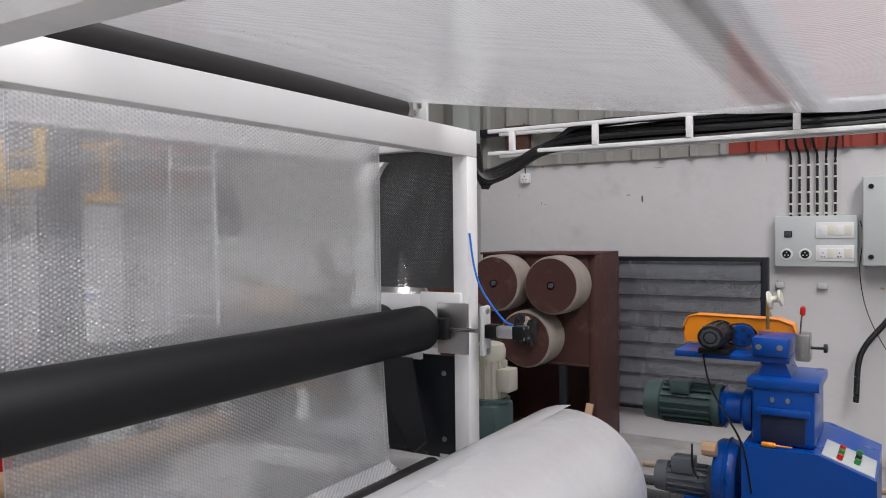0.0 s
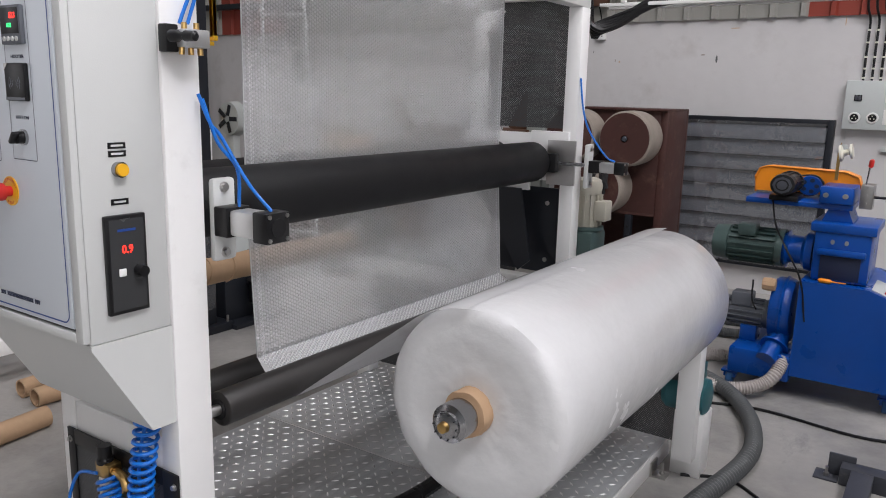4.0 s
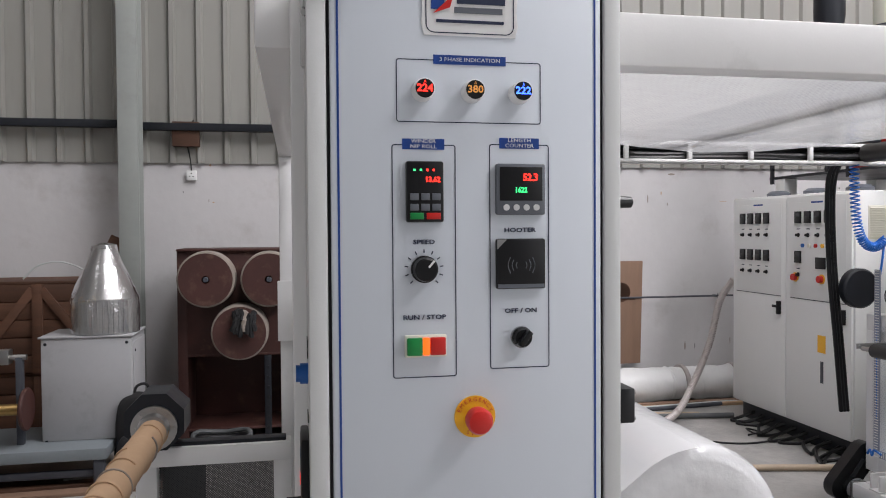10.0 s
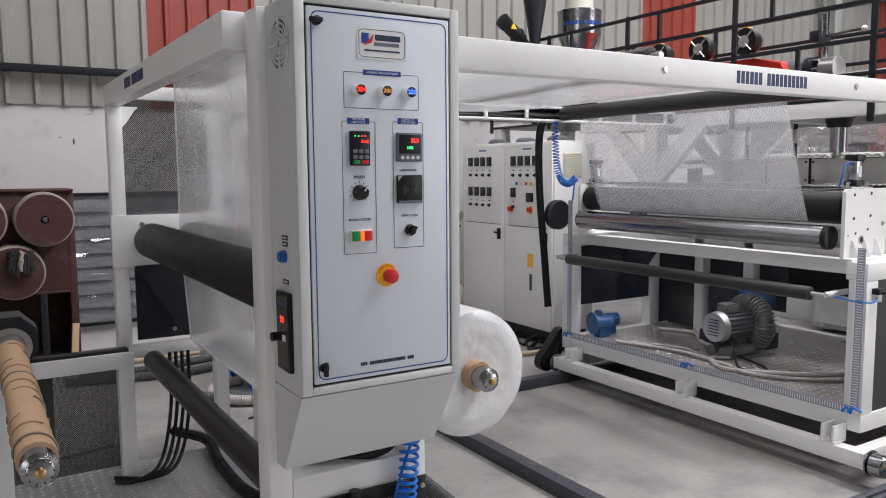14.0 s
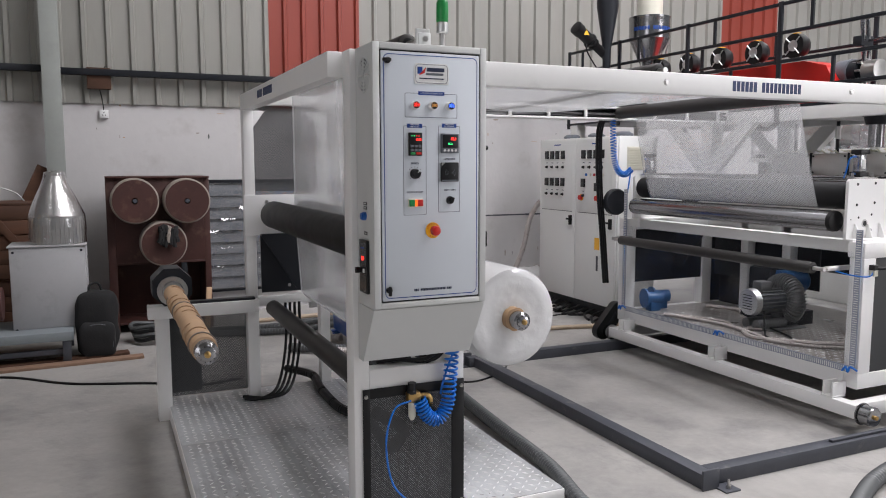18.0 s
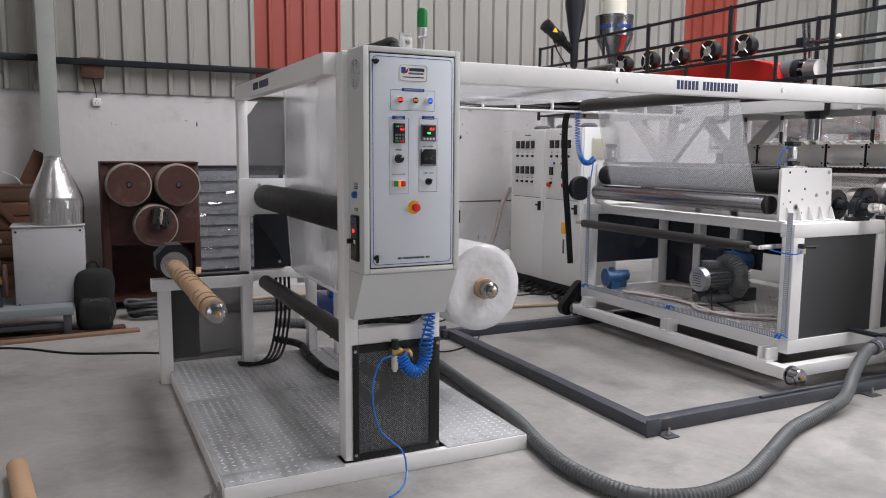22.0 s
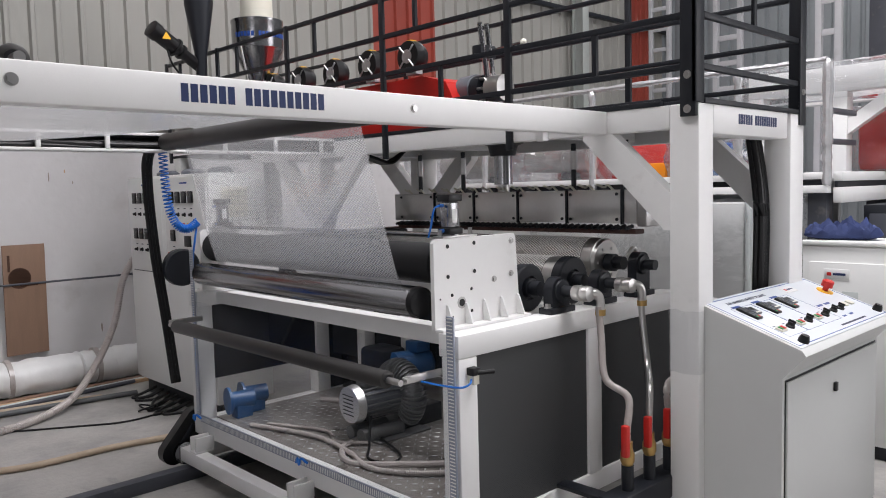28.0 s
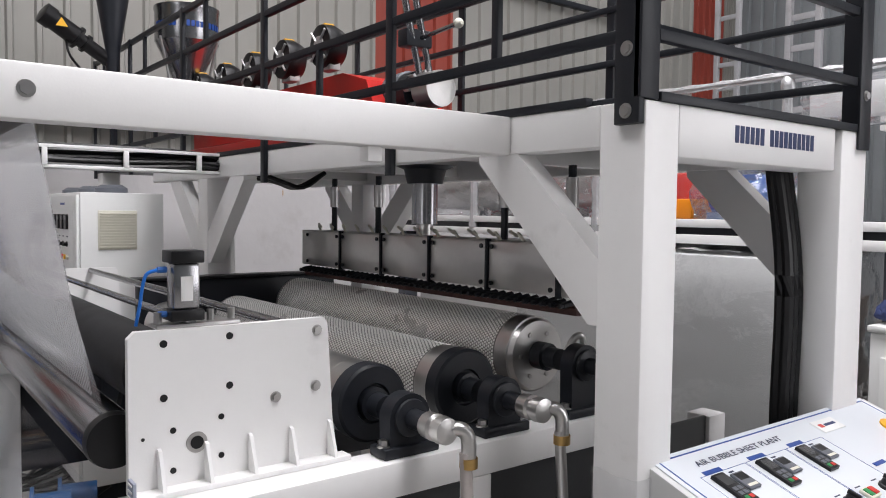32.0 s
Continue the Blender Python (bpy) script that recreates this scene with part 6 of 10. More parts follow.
# water hoses, valves and manifold at the front
mf = thing("water_manifold", (1.95, 0.48, 0.2), "dark grey water manifold with red lever valves", "manifold")
part("pipe_box", box((1.66, 0.40, 0.235), (2.9, 0.51, 0.335), 0.008), DARK, mf)
part("end_socket", cyl((1.60, 0.455, 0.285), (1.66, 0.455, 0.285), 0.042, seg=22), HOSE, mf)
part("bracket", box((1.68, 0.51, 0.30), (1.75, 0.735, 0.32), 0.003), DARK, mf)
for k, (x, hose_x, hz) in enumerate(((1.80, 1.83, 1.09), (1.97, 2.16, 1.09), (2.13, 2.60, 1.0))):
    v = part("riser", cyl((x, 0.455, 0.335), (x, 0.455, 0.44), 0.026, seg=16), DARK, mf)
    part("valve_body", add_lathe(bm_new(), [(0, 0.022), (0.02, 0.03), (0.05, 0.03), (0.07, 0.022), (0.10, 0.022)], (x, 0.455, 0.44), (x, 0.455, 2), 16), BRASS, mf)
    part("valve_lever", box((x - 0.05, 0.425, 0.44 + 0.045), (x - 0.022, 0.455, 0.62), 0.006), REDPLASTIC, mf, "red valve lever")
    tagged(part("water_hose", add_tube(bm_new(), [(hose_x, 0.612, hz), (hose_x, 0.60, hz - 0.14), (hose_x - 0.03, 0.56, hz - 0.30), (x + 0.03, 0.47, 0.72), (x, 0.455, 0.60), (x, 0.455, 0.54)], 0.0155, 12, 8), CLEARHOSE if k != 1 else STAINLESS), "clear braided water hose from the cylinder to the manifold" if k != 1 else "braided steel water hose from the cylinder to the manifold", "hose", "water hoses")
gh = thing("suction_hose", (0.4, 0.1, FL), "grey corrugated suction hose curving across the floor", "hose")
part("hose_wall", add_tube(bm_new(), [(1.62, 0.455, 0.285), (1.45, 0.43, 0.25), (1.22, 0.34, 0.16), (1.02, 0.25, 0.06), (0.75, 0.20, FL + 0.05), (0.40, 0.10, FL + 0.045), (0.0, -0.10, FL + 0.045), (-0.35, -0.26, FL + 0.045), (-0.68, -0.30, FL + 0.045), (-0.92, -0.16, FL + 0.045), (-1.0, 0.15, FL + 0.045), (-0.97, 0.48, FL + 0.045), (-0.88, 0.9, FL + 0.045), (-0.84, 1.5, FL + 0.045), (-0.78, 2.2, FL + 0.045), (-0.70, 2.9, FL + 0.045), (-0.95, 3.5, FL + 0.045), (-1.5, 3.9, FL + 0.045)], 0.039, 14, 14, 0.02), HOSE, gh)
part("hose_cuff", add_lathe(bm_new(), [(0, 0.04), (0.004, 0.047), (0.10, 0.047), (0.104, 0.041)], (1.63, 0.455, 0.287), (1.45, 0.43, 0.25), 18), STEELGREY, gh, "smooth grey end cuff")
part("hose_clip", add_lathe(bm_new(), [(0, 0.04), (0.001, 0.049), (0.014, 0.049), (0.015, 0.04)], (1.57, 0.447, 0.276), (1.45, 0.43, 0.25), 18), STEEL, gh)
hv = thing("hand_valve", (1.12, 0.72, 0.9), "small air valve with black lever on the frame post", "valve")
part("valve_body", box((1.145, 0.70, 0.865), (1.175, 0.735, 0.92), 0.003), IVORY, hv)
part("valve_top", box((1.14, 0.698, 0.90), (1.18, 0.735, 0.93), 0.003), PLASTIC, hv)
part("lever", cyl((1.165, 0.70, 0.91), (1.22, 0.665, 0.912), 0.009, seg=10), PLASTIC, hv)
air_tube([(1.145, 0.715, 0.885), (1.12, 0.70, 0.875), (1.09, 0.715, 0.865), (1.05, 0.78, 0.87), (0.99, 0.83, 0.89)])

# ring blower and drives on the machine floor
rbw = thing("ring_blower", (1.6, 1.76, 0.295), "grey side-channel ring blower with ribbed housing", "blower")
ax = Vector((1, -0.05, 0)).normalized()
c0 = Vector((1.43, 1.90, 0.50))
part("fan_cover", add_lathe(bm_new(), [(0, 0.07), (0.004, 0.094), (0.05, 0.102), (0.055, 0.09)], c0, c0 + ax, 32), ALU, rbw, "bright round fan cover")
for k in range(6):
    part("cover_slot", cyl(c0 - ax * 0.001 + Vector((0, 0, 0.02 * (k - 2.5))) - ax.cross(Vector((0, 0, 1))) * 0.045, c0 - ax * 0.001 + Vector((0, 0, 0.02 * (k - 2.5))) + ax.cross(Vector((0, 0, 1))) * 0.045, 0.003, seg=6), DARK, rbw)
mb = part("motor_body", cyl(c0 + ax * 0.055, c0 + ax * 0.29, 0.082, seg=32), MOTORGREY, rbw)
for k in range(20):
    q = ax.to_track_quat("Z", "Y").to_matrix().to_4x4()
    part("cooling_fin", box((0.080, -0.0025, 0.06), (0.096, 0.0025, 0.285), 0, Matrix.Translation(c0) @ q @ pose(0, 0, 0, 0, 0, 18 * k)), RINGGREY, mb)
part("terminal_box", box((-0.05, -0.045, 0.0), (0.05, 0.045, 0.06), 0.006, Matrix.Translation(c0 + ax * 0.13 + Vector((0, 0, 0.088))) @ pose(0, 0, 0, 0, 0, -3)), RINGGREY, rbw)
rc = c0 + ax * 0.34
side = ax.cross(Vector((0, 0, 1)))
ring = [rc + 0.125 * (math.cos(radians(a)) * side + math.sin(radians(a)) * Vector((0, 0, 1))) for a in range(-60, 241, 8)]
part("impeller_ring", add_tube(bm_new(), ring, 0.056, 16, 3), RINGGREY, rbw, "dark ribbed impeller ring")
for k, p in enumerate(ring[1:-1]):
    d = (ring[k + 2] - ring[k]).normalized()
    part("ring_rib", cyl(p - d * 0.0028, p + d * 0.0028, 0.07, seg=16), RINGGREY, rbw)
part("hub", cyl(rc - ax * 0.04, rc + ax * 0.04, 0.10, seg=24), RINGGREY, rbw)
for s in (-1, 1):
    part("silencer", cyl(rc + Vector((0, 0, -0.165)) - ax * 0.04 + side * 0.05 * s, rc + Vector((0, 0, -0.165)) - ax * 0.30 + side * 0.05 * s, 0.038, seg=20), RINGGREY, rbw)
part("foot", box((1.52, 1.76, 0.295), (1.88, 2.0, 0.305), 0.002), RINGGREY, rbw)
part("support", box((1.70, 1.85, 0.305), (1.83, 1.93, 0.40), 0.004), RINGGREY, rbw)
hose("clear_hose", "clear spiral hose lying on the calender floor plate", [(1.22, 2.55, 0.312), (1.35, 2.1, 0.312), (1.32, 1.75, 0.312), (1.26, 1.5, 0.312), (1.40, 1.25, 0.312), (1.65, 1.1, 0.312), (1.98, 1.0, 0.312)], 0.013, CLEARHOSE, 0.008, "calender floor hoses")
hose("clear_hose", "thin clear hose on the calender floor plate", [(1.30, 2.5, 0.308), (1.45, 2.15, 0.308), (1.38, 1.95, 0.308), (1.48, 1.80, 0.312)], 0.010, CLEARHOSE, 0.007, "calender floor hoses")
tagged(part("blower_cable", add_tube(bm_new(), [(1.52, 1.83, 0.44), (1.42, 1.72, 0.33), (1.34, 1.62, 0.306), (1.38, 1.50, 0.306), (1.48, 1.55, 0.306), (1.56, 1.80, 0.315)], 0.007, 7, 8), PLASTIC), "black cable looping on the plate by the blower", "cable")
for pts in ([(1.5, 1.9, 0.31), (1.35, 1.85, 0.305), (1.25, 1.65, 0.305), (1.4, 1.45, 0.305), (1.6, 1.25, 0.31), (1.9, 1.15, 0.31)], [(1.6, 1.95, 0.32), (1.7, 2.2, 0.31), (1.9, 2.45, 0.31), (1.8, 2.7, 0.31)]):
    tagged(part("clear_hose", add_tube(bm_new(), pts, 0.016, 8, 8), CLEARHOSE), "clear plastic hose lying on the machine floor", "hose", "machine floor hoses")
gm = thing("drive_motor", (2.3, 2.2, 0.295), "blue geared drive motor inside the calender", "motor")
part("motor_body", add_lathe(bm_new(), [(0, 0.06), (0.01, 0.085), (0.22, 0.085), (0.24, 0.07)], (1.80, 1.98, 0.62), (2.4, 1.85, 0.62), 24), MOTORBLUE, gm)
part("gearbox", box((1.75, 2.0, 0.40), (1.93, 2.22, 0.72), 0.03), DARK, gm)
part("base", box((1.72, 1.85, 0.295), (2.05, 2.25, 0.40), 0.004), DARK, gm)
part("terminal_box", box((1.90, 1.88, 0.70), (2.0, 1.98, 0.76), 0.005), MOTORBLUE, gm)
for x, y, z in ((1.30, 2.82, 0.40), (1.42, 2.88, 0.40)):
    fv = thing("flange_valve", (x, y, 0.295), "blue cast flange pump at the frame corner", "pump", "flange pumps")
    part("body", cyl((x - 0.07, y - 0.02, z), (x + 0.07, y - 0.05, z), 0.05, seg=20), MOTORBLUE, fv)
    part("flange", cyl((x - 0.085, y - 0.017, z), (x - 0.07, y - 0.02, z), 0.08, seg=24), MOTORBLUE, fv)
    part("foot", box((x - 0.05, y - 0.07, 0.295), (x + 0.05, y, 0.37), 0.003), MOTORBLUE, fv)
# hanging cable bundle and blue coil at the rear corner
for k in range(3):
    tagged(part("hanging_cable", add_tube(bm_new(), [(0.98, 2.97, 1.90), (0.905 + 0.018 * k, 3.02, 1.86), (0.90 + 0.018 * k, 3.06, 1.70), (0.93 + 0.018 * k, 3.08, 1.30), (0.98 + 0.018 * k, 3.09, 0.90), (1.02 + 0.018 * k, 3.09, 0.50)], 0.013, 9, 8), PLASTIC), "black cable hanging from the tray", "cable", "hanging cables")
coil("coiled_air_hose", [(0.96, 2.93, 1.86), (0.965, 2.93, 1.70), (0.98, 2.93, 1.55), (1.02, 2.93, 1.45), (1.08, 2.92, 1.42), (1.14, 2.91, 1.46)], 0.022, 0.0045, 34, BLUETUBE, "blue coiled air hose hanging at the calender corner")
air_tube([(1.14, 2.92, 1.45), (1.11, 2.90, 1.35), (1.09, 2.90, 1.20), (1.085, 2.90, 0.9), (1.085, 2.90, 0.5)], "air_tube", 0.006)
air_tube([(0.96, 2.9, 1.90), (0.80, 2.88, 1.905), (0.62, 2.87, 1.89)], "air_tube", 0.006)

# ---- gantry with deck and railing ----
ga = thing("gantry", (2.6, 1.65, FL), "white painted steel gantry that carries the extruder deck", "gantry")
GX0, GX1, GY0 = 2.065, 3.13, 0.275
for x0, x1 in ((GX0, 2.19), (2.985, 3.145)):
    c = part("column", box((x0, GY0, FL), (x1, 0.41, 1.94), 0.006), WHITE, ga)
    part("base_plate", box((x0 - 0.06, GY0 - 0.03, FL), (x1 + 0.03, 0.45, FL + 0.012), 0.003), WHITE, ga)
    part("column", box((x0, 3.0, FL), (x1, 3.13, 1.84), 0.006), WHITE, ga)
part("front_header", box((2.19, GY0, 1.815), (2.945, 0.41, 1.94), 0.006), WHITE, ga)
for x0, x1 in ((GX0, 2.14), (3.05, GX1)):
    part("side_header", box((x0, 0.41, 1.84), (x1, 3.9, 1.94), 0.005), WHITE, ga)
    for pts in ([(0.41, 1.57), (0.41, 1.41), (0.44, 1.41), (0.86, 1.82), (0.86, 1.84), (0.70, 1.84)], [(3.0, 1.57), (3.0, 1.41), (2.97, 1.41), (2.55, 1.82), (2.55, 1.84), (2.71, 1.84)], [(3.13, 1.57), (3.13, 1.41), (3.16, 1.41), (3.58, 1.82), (3.58, 1.84), (3.42, 1.84)]):
        part("brace", add_prism(bm_new(), pts, x0 + 0.005, x1 - 0.005), WHITE, ga)
part("deck", box((GX0 + 0.02, GY0 + 0.02, 1.941), (GX1 - 0.02, 5.3, 1.956), 0.002), DARK, ga, "dark steel deck")
for y in (1.2, 2.2, 3.06, 3.9):
    part("joist", box((2.14, y, 1.86), (3.05, y + 0.06, 1.94), 0.003), WHITE, ga)
brand_bars((2.618, GY0 - 0.0005, 1.887), 0.40, 0.044, NAVYINK, ga)
for x in (GX0, 2.945):
    for y in (5.1,):
        part("column", box((x, y, FL), (x + 0.12, y + 0.12, 1.94), 0.006), WHITE, ga)
rl = thing("deck_railing", (2.6, 1.65, 1.94), "dark grey steel railing round the extruder deck", "railing")
part("kick_strip", box((GX0 - 0.004, 0.45, 1.940), (GX0 + 0.02, 5.3, 1.962), 0.002), DARK, rl)
part("kick_strip", box((GX0 + 0.05, GY0 - 0.004, 1.940), (GX1, GY0 + 0.02, 1.962), 0.002), DARK, rl)
RBARS = (2.09, 2.30, 2.52, 2.74)
cp = part("corner_post", box((GX0 - 0.022, GY0 + 0.003, 1.885), (GX0 - 0.001, GY0 + 0.075, 2.76), 0.003), DARK, rl)
for z in (1.915, 2.055):
    bolt(cp, (GX0 - 0.022, GY0 + 0.04, z), (-1, 0, 0), 0.013)
cp = part("corner_post", box((GX0 - 0.022, GY0 - 0.001, 1.942), (GX0 + 0.045, GY0 + 0.021, 2.76), 0.003), DARK, rl)
cp = part("corner_post", box((GX1 - 0.06, GY0 - 0.01, 1.885), (GX1 + 0.012, GY0 - 0.001, 2.76), 0.003), DARK, rl)
bolt(cp, (GX1 - 0.025, GY0 - 0.01, 2.05), (0, -1, 0), 0.012)
part("corner_post", box((GX1 - 0.01, GY0, 1.942), (GX1 + 0.012, GY0 + 0.07, 2.76), 0.003), DARK, rl)
for y in (1.30, 2.29, 3.33, 4.33, 5.25):
    part("post", box((GX0 - 0.02, y - 0.02, 1.80 if y < 2.5 else 1.9), (GX0 - 0.001, y + 0.02, 2.76), 0.003), DARK, rl)
    part("post", box((GX1 + 0.001, y - 0.02, 1.9), (GX1 + 0.02, y + 0.02, 2.76), 0.003), DARK, rl)
for z in RBARS:
    part("bar", box((GX0 - 0.018, GY0 + 0.07, z - 0.013), (GX0 + 0.008, 5.25, z + 0.013), 0.002), DARK, rl)
    part("bar", box((GX1 - 0.008, GY0 + 0.07, z - 0.013), (GX1 + 0.018, 5.25, z + 0.013), 0.002), DARK, rl)
    part("bar", box((GX0 + 0.045, GY0 - 0.001, z - 0.013), (GX1 - 0.06, GY0 + 0.022, z + 0.013), 0.002), DARK, rl)
for k, y in enumerate((0.78, 1.80, 2.80, 3.83, 4.8)):
    part("baluster", box((GX0 - 0.015, y - 0.013, RBARS[0]), (GX0 + 0.005, y + 0.013, RBARS[1]), 0.002), DARK, rl)
    part("baluster", box((GX0 - 0.015, y + 0.2 - 0.013, RBARS[2]), (GX0 + 0.005, y + 0.2 + 0.013, RBARS[3]), 0.002), DARK, rl)
part("baluster", box((2.58, GY0 + 0.002, RBARS[1]), (2.606, GY0 + 0.02, RBARS[2]), 0.002), DARK, rl)
for k in range(6):
    tagged(part("riser_cable", add_tube(bm_new(), [(2.955 - 0.03 * (k % 3), 0.43 + 0.02 * (k // 3), 1.85), (2.96 - 0.028 * (k % 3), 0.385 + 0.025 * (k // 3), 1.5), (2.955 - 0.028 * (k % 3), 0.385 + 0.025 * (k // 3), 1.1), (2.95 - 0.026 * (k % 3), 0.39 + 0.02 * (k // 3), 0.7), (2.95 - 0.02 * (k % 3), 0.40, 0.3)], 0.017, 8, 6), PLASTIC), "black cable running down the gantry column", "cable", "gantry riser cables")

# ---- extruder on the deck ----
ex = thing("extruder", (2.75, 3.4, 1.956), "red single-screw extruder with barrel fans on the deck", "extruder")
part("base", box((2.52, 2.35, 1.956), (2.98, 4.9, 2.10), 0.01), RED, ex)
bm = bm_new()
add_prism(bm, [(2.20, 2.16), (2.45, 2.11), (4.6, 2.11), (4.6, 2.36), (2.50, 2.36), (2.28, 2.30)], 2.56, 2.96)
part("barrel_hood", bm, RED, ex, "red sheet-metal barrel hood")
for k in range(5):
    y = 2.50 + 0.425 * k
    f = part("cooling_fan", add_lathe(bm_new(), [(0, 0.075), (0.004, 0.10), (0.055, 0.105), (0.075, 0.10), (0.11, 0.085), (0.12, 0.05)], (2.43, y, 2.475), (4, y, 2.475), 28), PLASTIC, ex, "black round blower fan")
    part("fan_hub", cyl((2.424, y, 2.475), (2.432, y, 2.475), 0.045, seg=18), ALU, f)
    for q in range(4):
        a = radians(45 + 90 * q)
        part("fan_arm", add_tube(bm_new(), [(2.424, y + 0.03 * math.cos(a), 2.475 + 0.03 * math.sin(a)), (2.424, y + 0.095 * math.cos(a), 2.475 + 0.095 * math.sin(a))], 0.006, 5, 1), ALU, f)
    part("fan_label", box((2.45, y - 0.02, 2.568), (2.50, y + 0.02, 2.582), 0.001), YELLOWPLASTIC, f)
    part("fan_bracket", box((2.46, y - 0.05, 2.36), (2.52, y + 0.05, 2.40), 0.003), ALU, f)
part("clamp_ring", add_lathe(bm_new(), [(0, 0.07), (0.01, 0.10), (0.10, 0.10), (0.11, 0.075), (0.15, 0.075)], (2.735, 2.07, 2.235), (2.735, 4, 2.235), 28), DARK, ex)
part("barrel_nose", add_lathe(bm_new(), [(0, 0.05), (0.004, 0.082), (0.12, 0.085), (0.13, 0.07)], (2.735, 1.92, 2.235), (2.735, 4, 2.235), 32), STAINLESS, ex, "bright steel barrel head")
for k in range(8):
    a = 2 * math.pi * k / 8
    part("head_bolt", cyl((2.735 + 0.09 * math.cos(a), 2.04, 2.235 + 0.09 * math.sin(a)), (2.735 + 0.09 * math.cos(a), 2.12, 2.235 + 0.09 * math.sin(a)), 0.010, seg=8), STEEL, ex)
part("insulation_wrap", add_lathe(bm_new(), [(0, 0.085), (0.02, 0.11), (0.14, 0.105), (0.16, 0.09)], (2.735, 2.14, 2.235), (2.735, 4, 2.235), 14), MOTORGREY, ex)
for dx in (-0.03, 0.03):
    part("change_lever", cyl((2.735 + dx, 2.05, 2.30), (2.60 + dx, 1.98, 2.62), 0.016, seg=12), CHROME, ex, "bright screen changer lever")
part("lever_yoke", box((2.60, 2.0, 2.42), (2.74, 2.08, 2.50), 0.01), DARK, ex)
part("lever_arm", cyl((2.68, 2.02, 2.46), (2.66, 1.72, 2.47), 0.010, seg=10), CHROME, ex)
part("lever_ball", add_lathe(bm_new(), [(0, 0.008), (0.008, 0.018), (0.02, 0.022), (0.032, 0.018), (0.04, 0.008)], (2.66, 1.73, 2.47), (2.66, 1.6, 2.47), 16), IVORY, ex)
hp = thing("hopper", (2.42, 4.33, 2.36), "polished steel material hopper with blue name bars", "hopper")
part("cone", add_lathe(bm_new(), [(0, 0.05), (0.10, 0.05), (0.42, 0.20), (0.425, 0.205), (0.62, 0.205), (0.63, 0.21), (0.65, 0.21), (0.652, 0.1)], (2.42, 4.33, 2.36), (2.42, 4.33, 4), 40), CHROME, hp)
part("loader", add_lathe(bm_new(), [(0, 0.12), (0.02, 0.13), (0.25, 0.13), (0.30, 0.09), (0.45, 0.08)], (2.42, 4.33, 3.01), (2.42, 4.33, 5), 28), IVORY, hp, "pale vacuum loader")
for k in range(17):
    if k != 6:
        a = radians(188 + 8.2 * k)
        part("name_bar", box((-0.011, -0.0008, -0.019), (0.011, 0.0008, 0.019), 0, Matrix.Translation((2.42 + 0.207 * math.cos(a), 4.33 + 0.207 * math.sin(a), 2.88)) @ pose(0, 0, 0, 0, 0, math.degrees(a) + 90)), LABEL, hp)
for a in (200, 320):
    part("strut", cyl((2.42 + 0.21 * math.cos(radians(a)), 4.33 + 0.21 * math.sin(radians(a)), 2.80), (2.42 + 0.12 * math.cos(radians(a)), 4.33 + 0.12 * math.sin(radians(a)), 2.45), 0.008, seg=8), STEEL, hp)
cy = thing("cyclone", (1.98, 4.45, 2.5), "dark grey conveying cyclone pipe", "cyclone")
part("cone", add_lathe(bm_new(), [(0, 0.04), (0.25, 0.045), (0.65, 0.11), (1.1, 0.11)], (1.98, 4.45, 2.45), (1.98, 4.45, 5), 24), DARK, cy)
part("stand", box((1.96, 4.43, 1.94), (2.0, 4.47, 2.46), 0.003), DARK, cy)
sc = thing("screw_feeder", (1.85, 4.45, 2.65), "black screw feeder motor on an inclined tube", "motor")
d = Vector((0.52, 0.10, -0.30)).normalized()
s0 = Vector((1.56, 4.40, 2.87))
part("fan_cover", add_lathe(bm_new(), [(0, 0.05), (0.006, 0.068), (0.07, 0.068)], s0, s0 + d, 22), PLASTIC, sc)
part("motor_body", add_lathe(bm_new(), [(0, 0.06), (0.16, 0.06), (0.162, 0.075), (0.18, 0.075)], s0 + d * 0.07, s0 + d, 22), PLASTIC, sc)
part("gear_tube", cyl(s0 + d * 0.25, s0 + d * 0.52, 0.045, seg=18), PLASTIC, sc)
part("collar", cyl(s0 + d * 0.29, s0 + d * 0.31, 0.06, seg=18), PLASTIC, sc)
bm = bm_new()
pts = [Vector((0, -0.066, 0.035)), Vector((-0.035, -0.066, -0.02)), Vector((0.035, -0.066, -0.02))]
bm.faces.new([bm.verts.new(s0 + d * 0.12 + p) for p in pts])
part("warning_triangle", bm, YELLOWPLASTIC, sc, flat=True)
part("cable", add_tube(bm_new(), [s0 + d * 0.16 + Vector((0, 0, -0.06)), s0 + d * 0.20 + Vector((0, -0.02, -0.16)), s0 + d * 0.40 + Vector((0, 0, -0.22))], 0.008, 6, 8), PLASTIC, sc)

# ---- operator desk ----
dk = thing("operator_desk", (2.65, 0.05, FL), "light grey sloping operator desk with instruments", "control desk")
DX0, DX1 = 2.11, 3.22
bm = add_prism(bm_new(), [(0.29, 0.02), (0.29, 1.095), (-0.13, 0.95), (-0.145, 0.93), (-0.055, 0.83), (-0.055, 0.02)], DX0, DX1)
part("desk_body", bm, GREY, dk)
dd = part("desk_door", box((DX0 + 0.03, -0.066, 0.05), (DX1 - 0.03, -0.0552, 0.81), 0.004), GREY, dk)
part("door_gap", box((DX0 + 0.022, -0.0552, 0.042), (DX1 - 0.022, -0.0545, 0.818), 0), PLASTIC, dk)
for z in (0.70, 0.15):
    part("latch", box((2.62, -0.08, z - 0.02), (2.645, -0.066, z + 0.02), 0.003), PLASTIC, dd, "black latch")
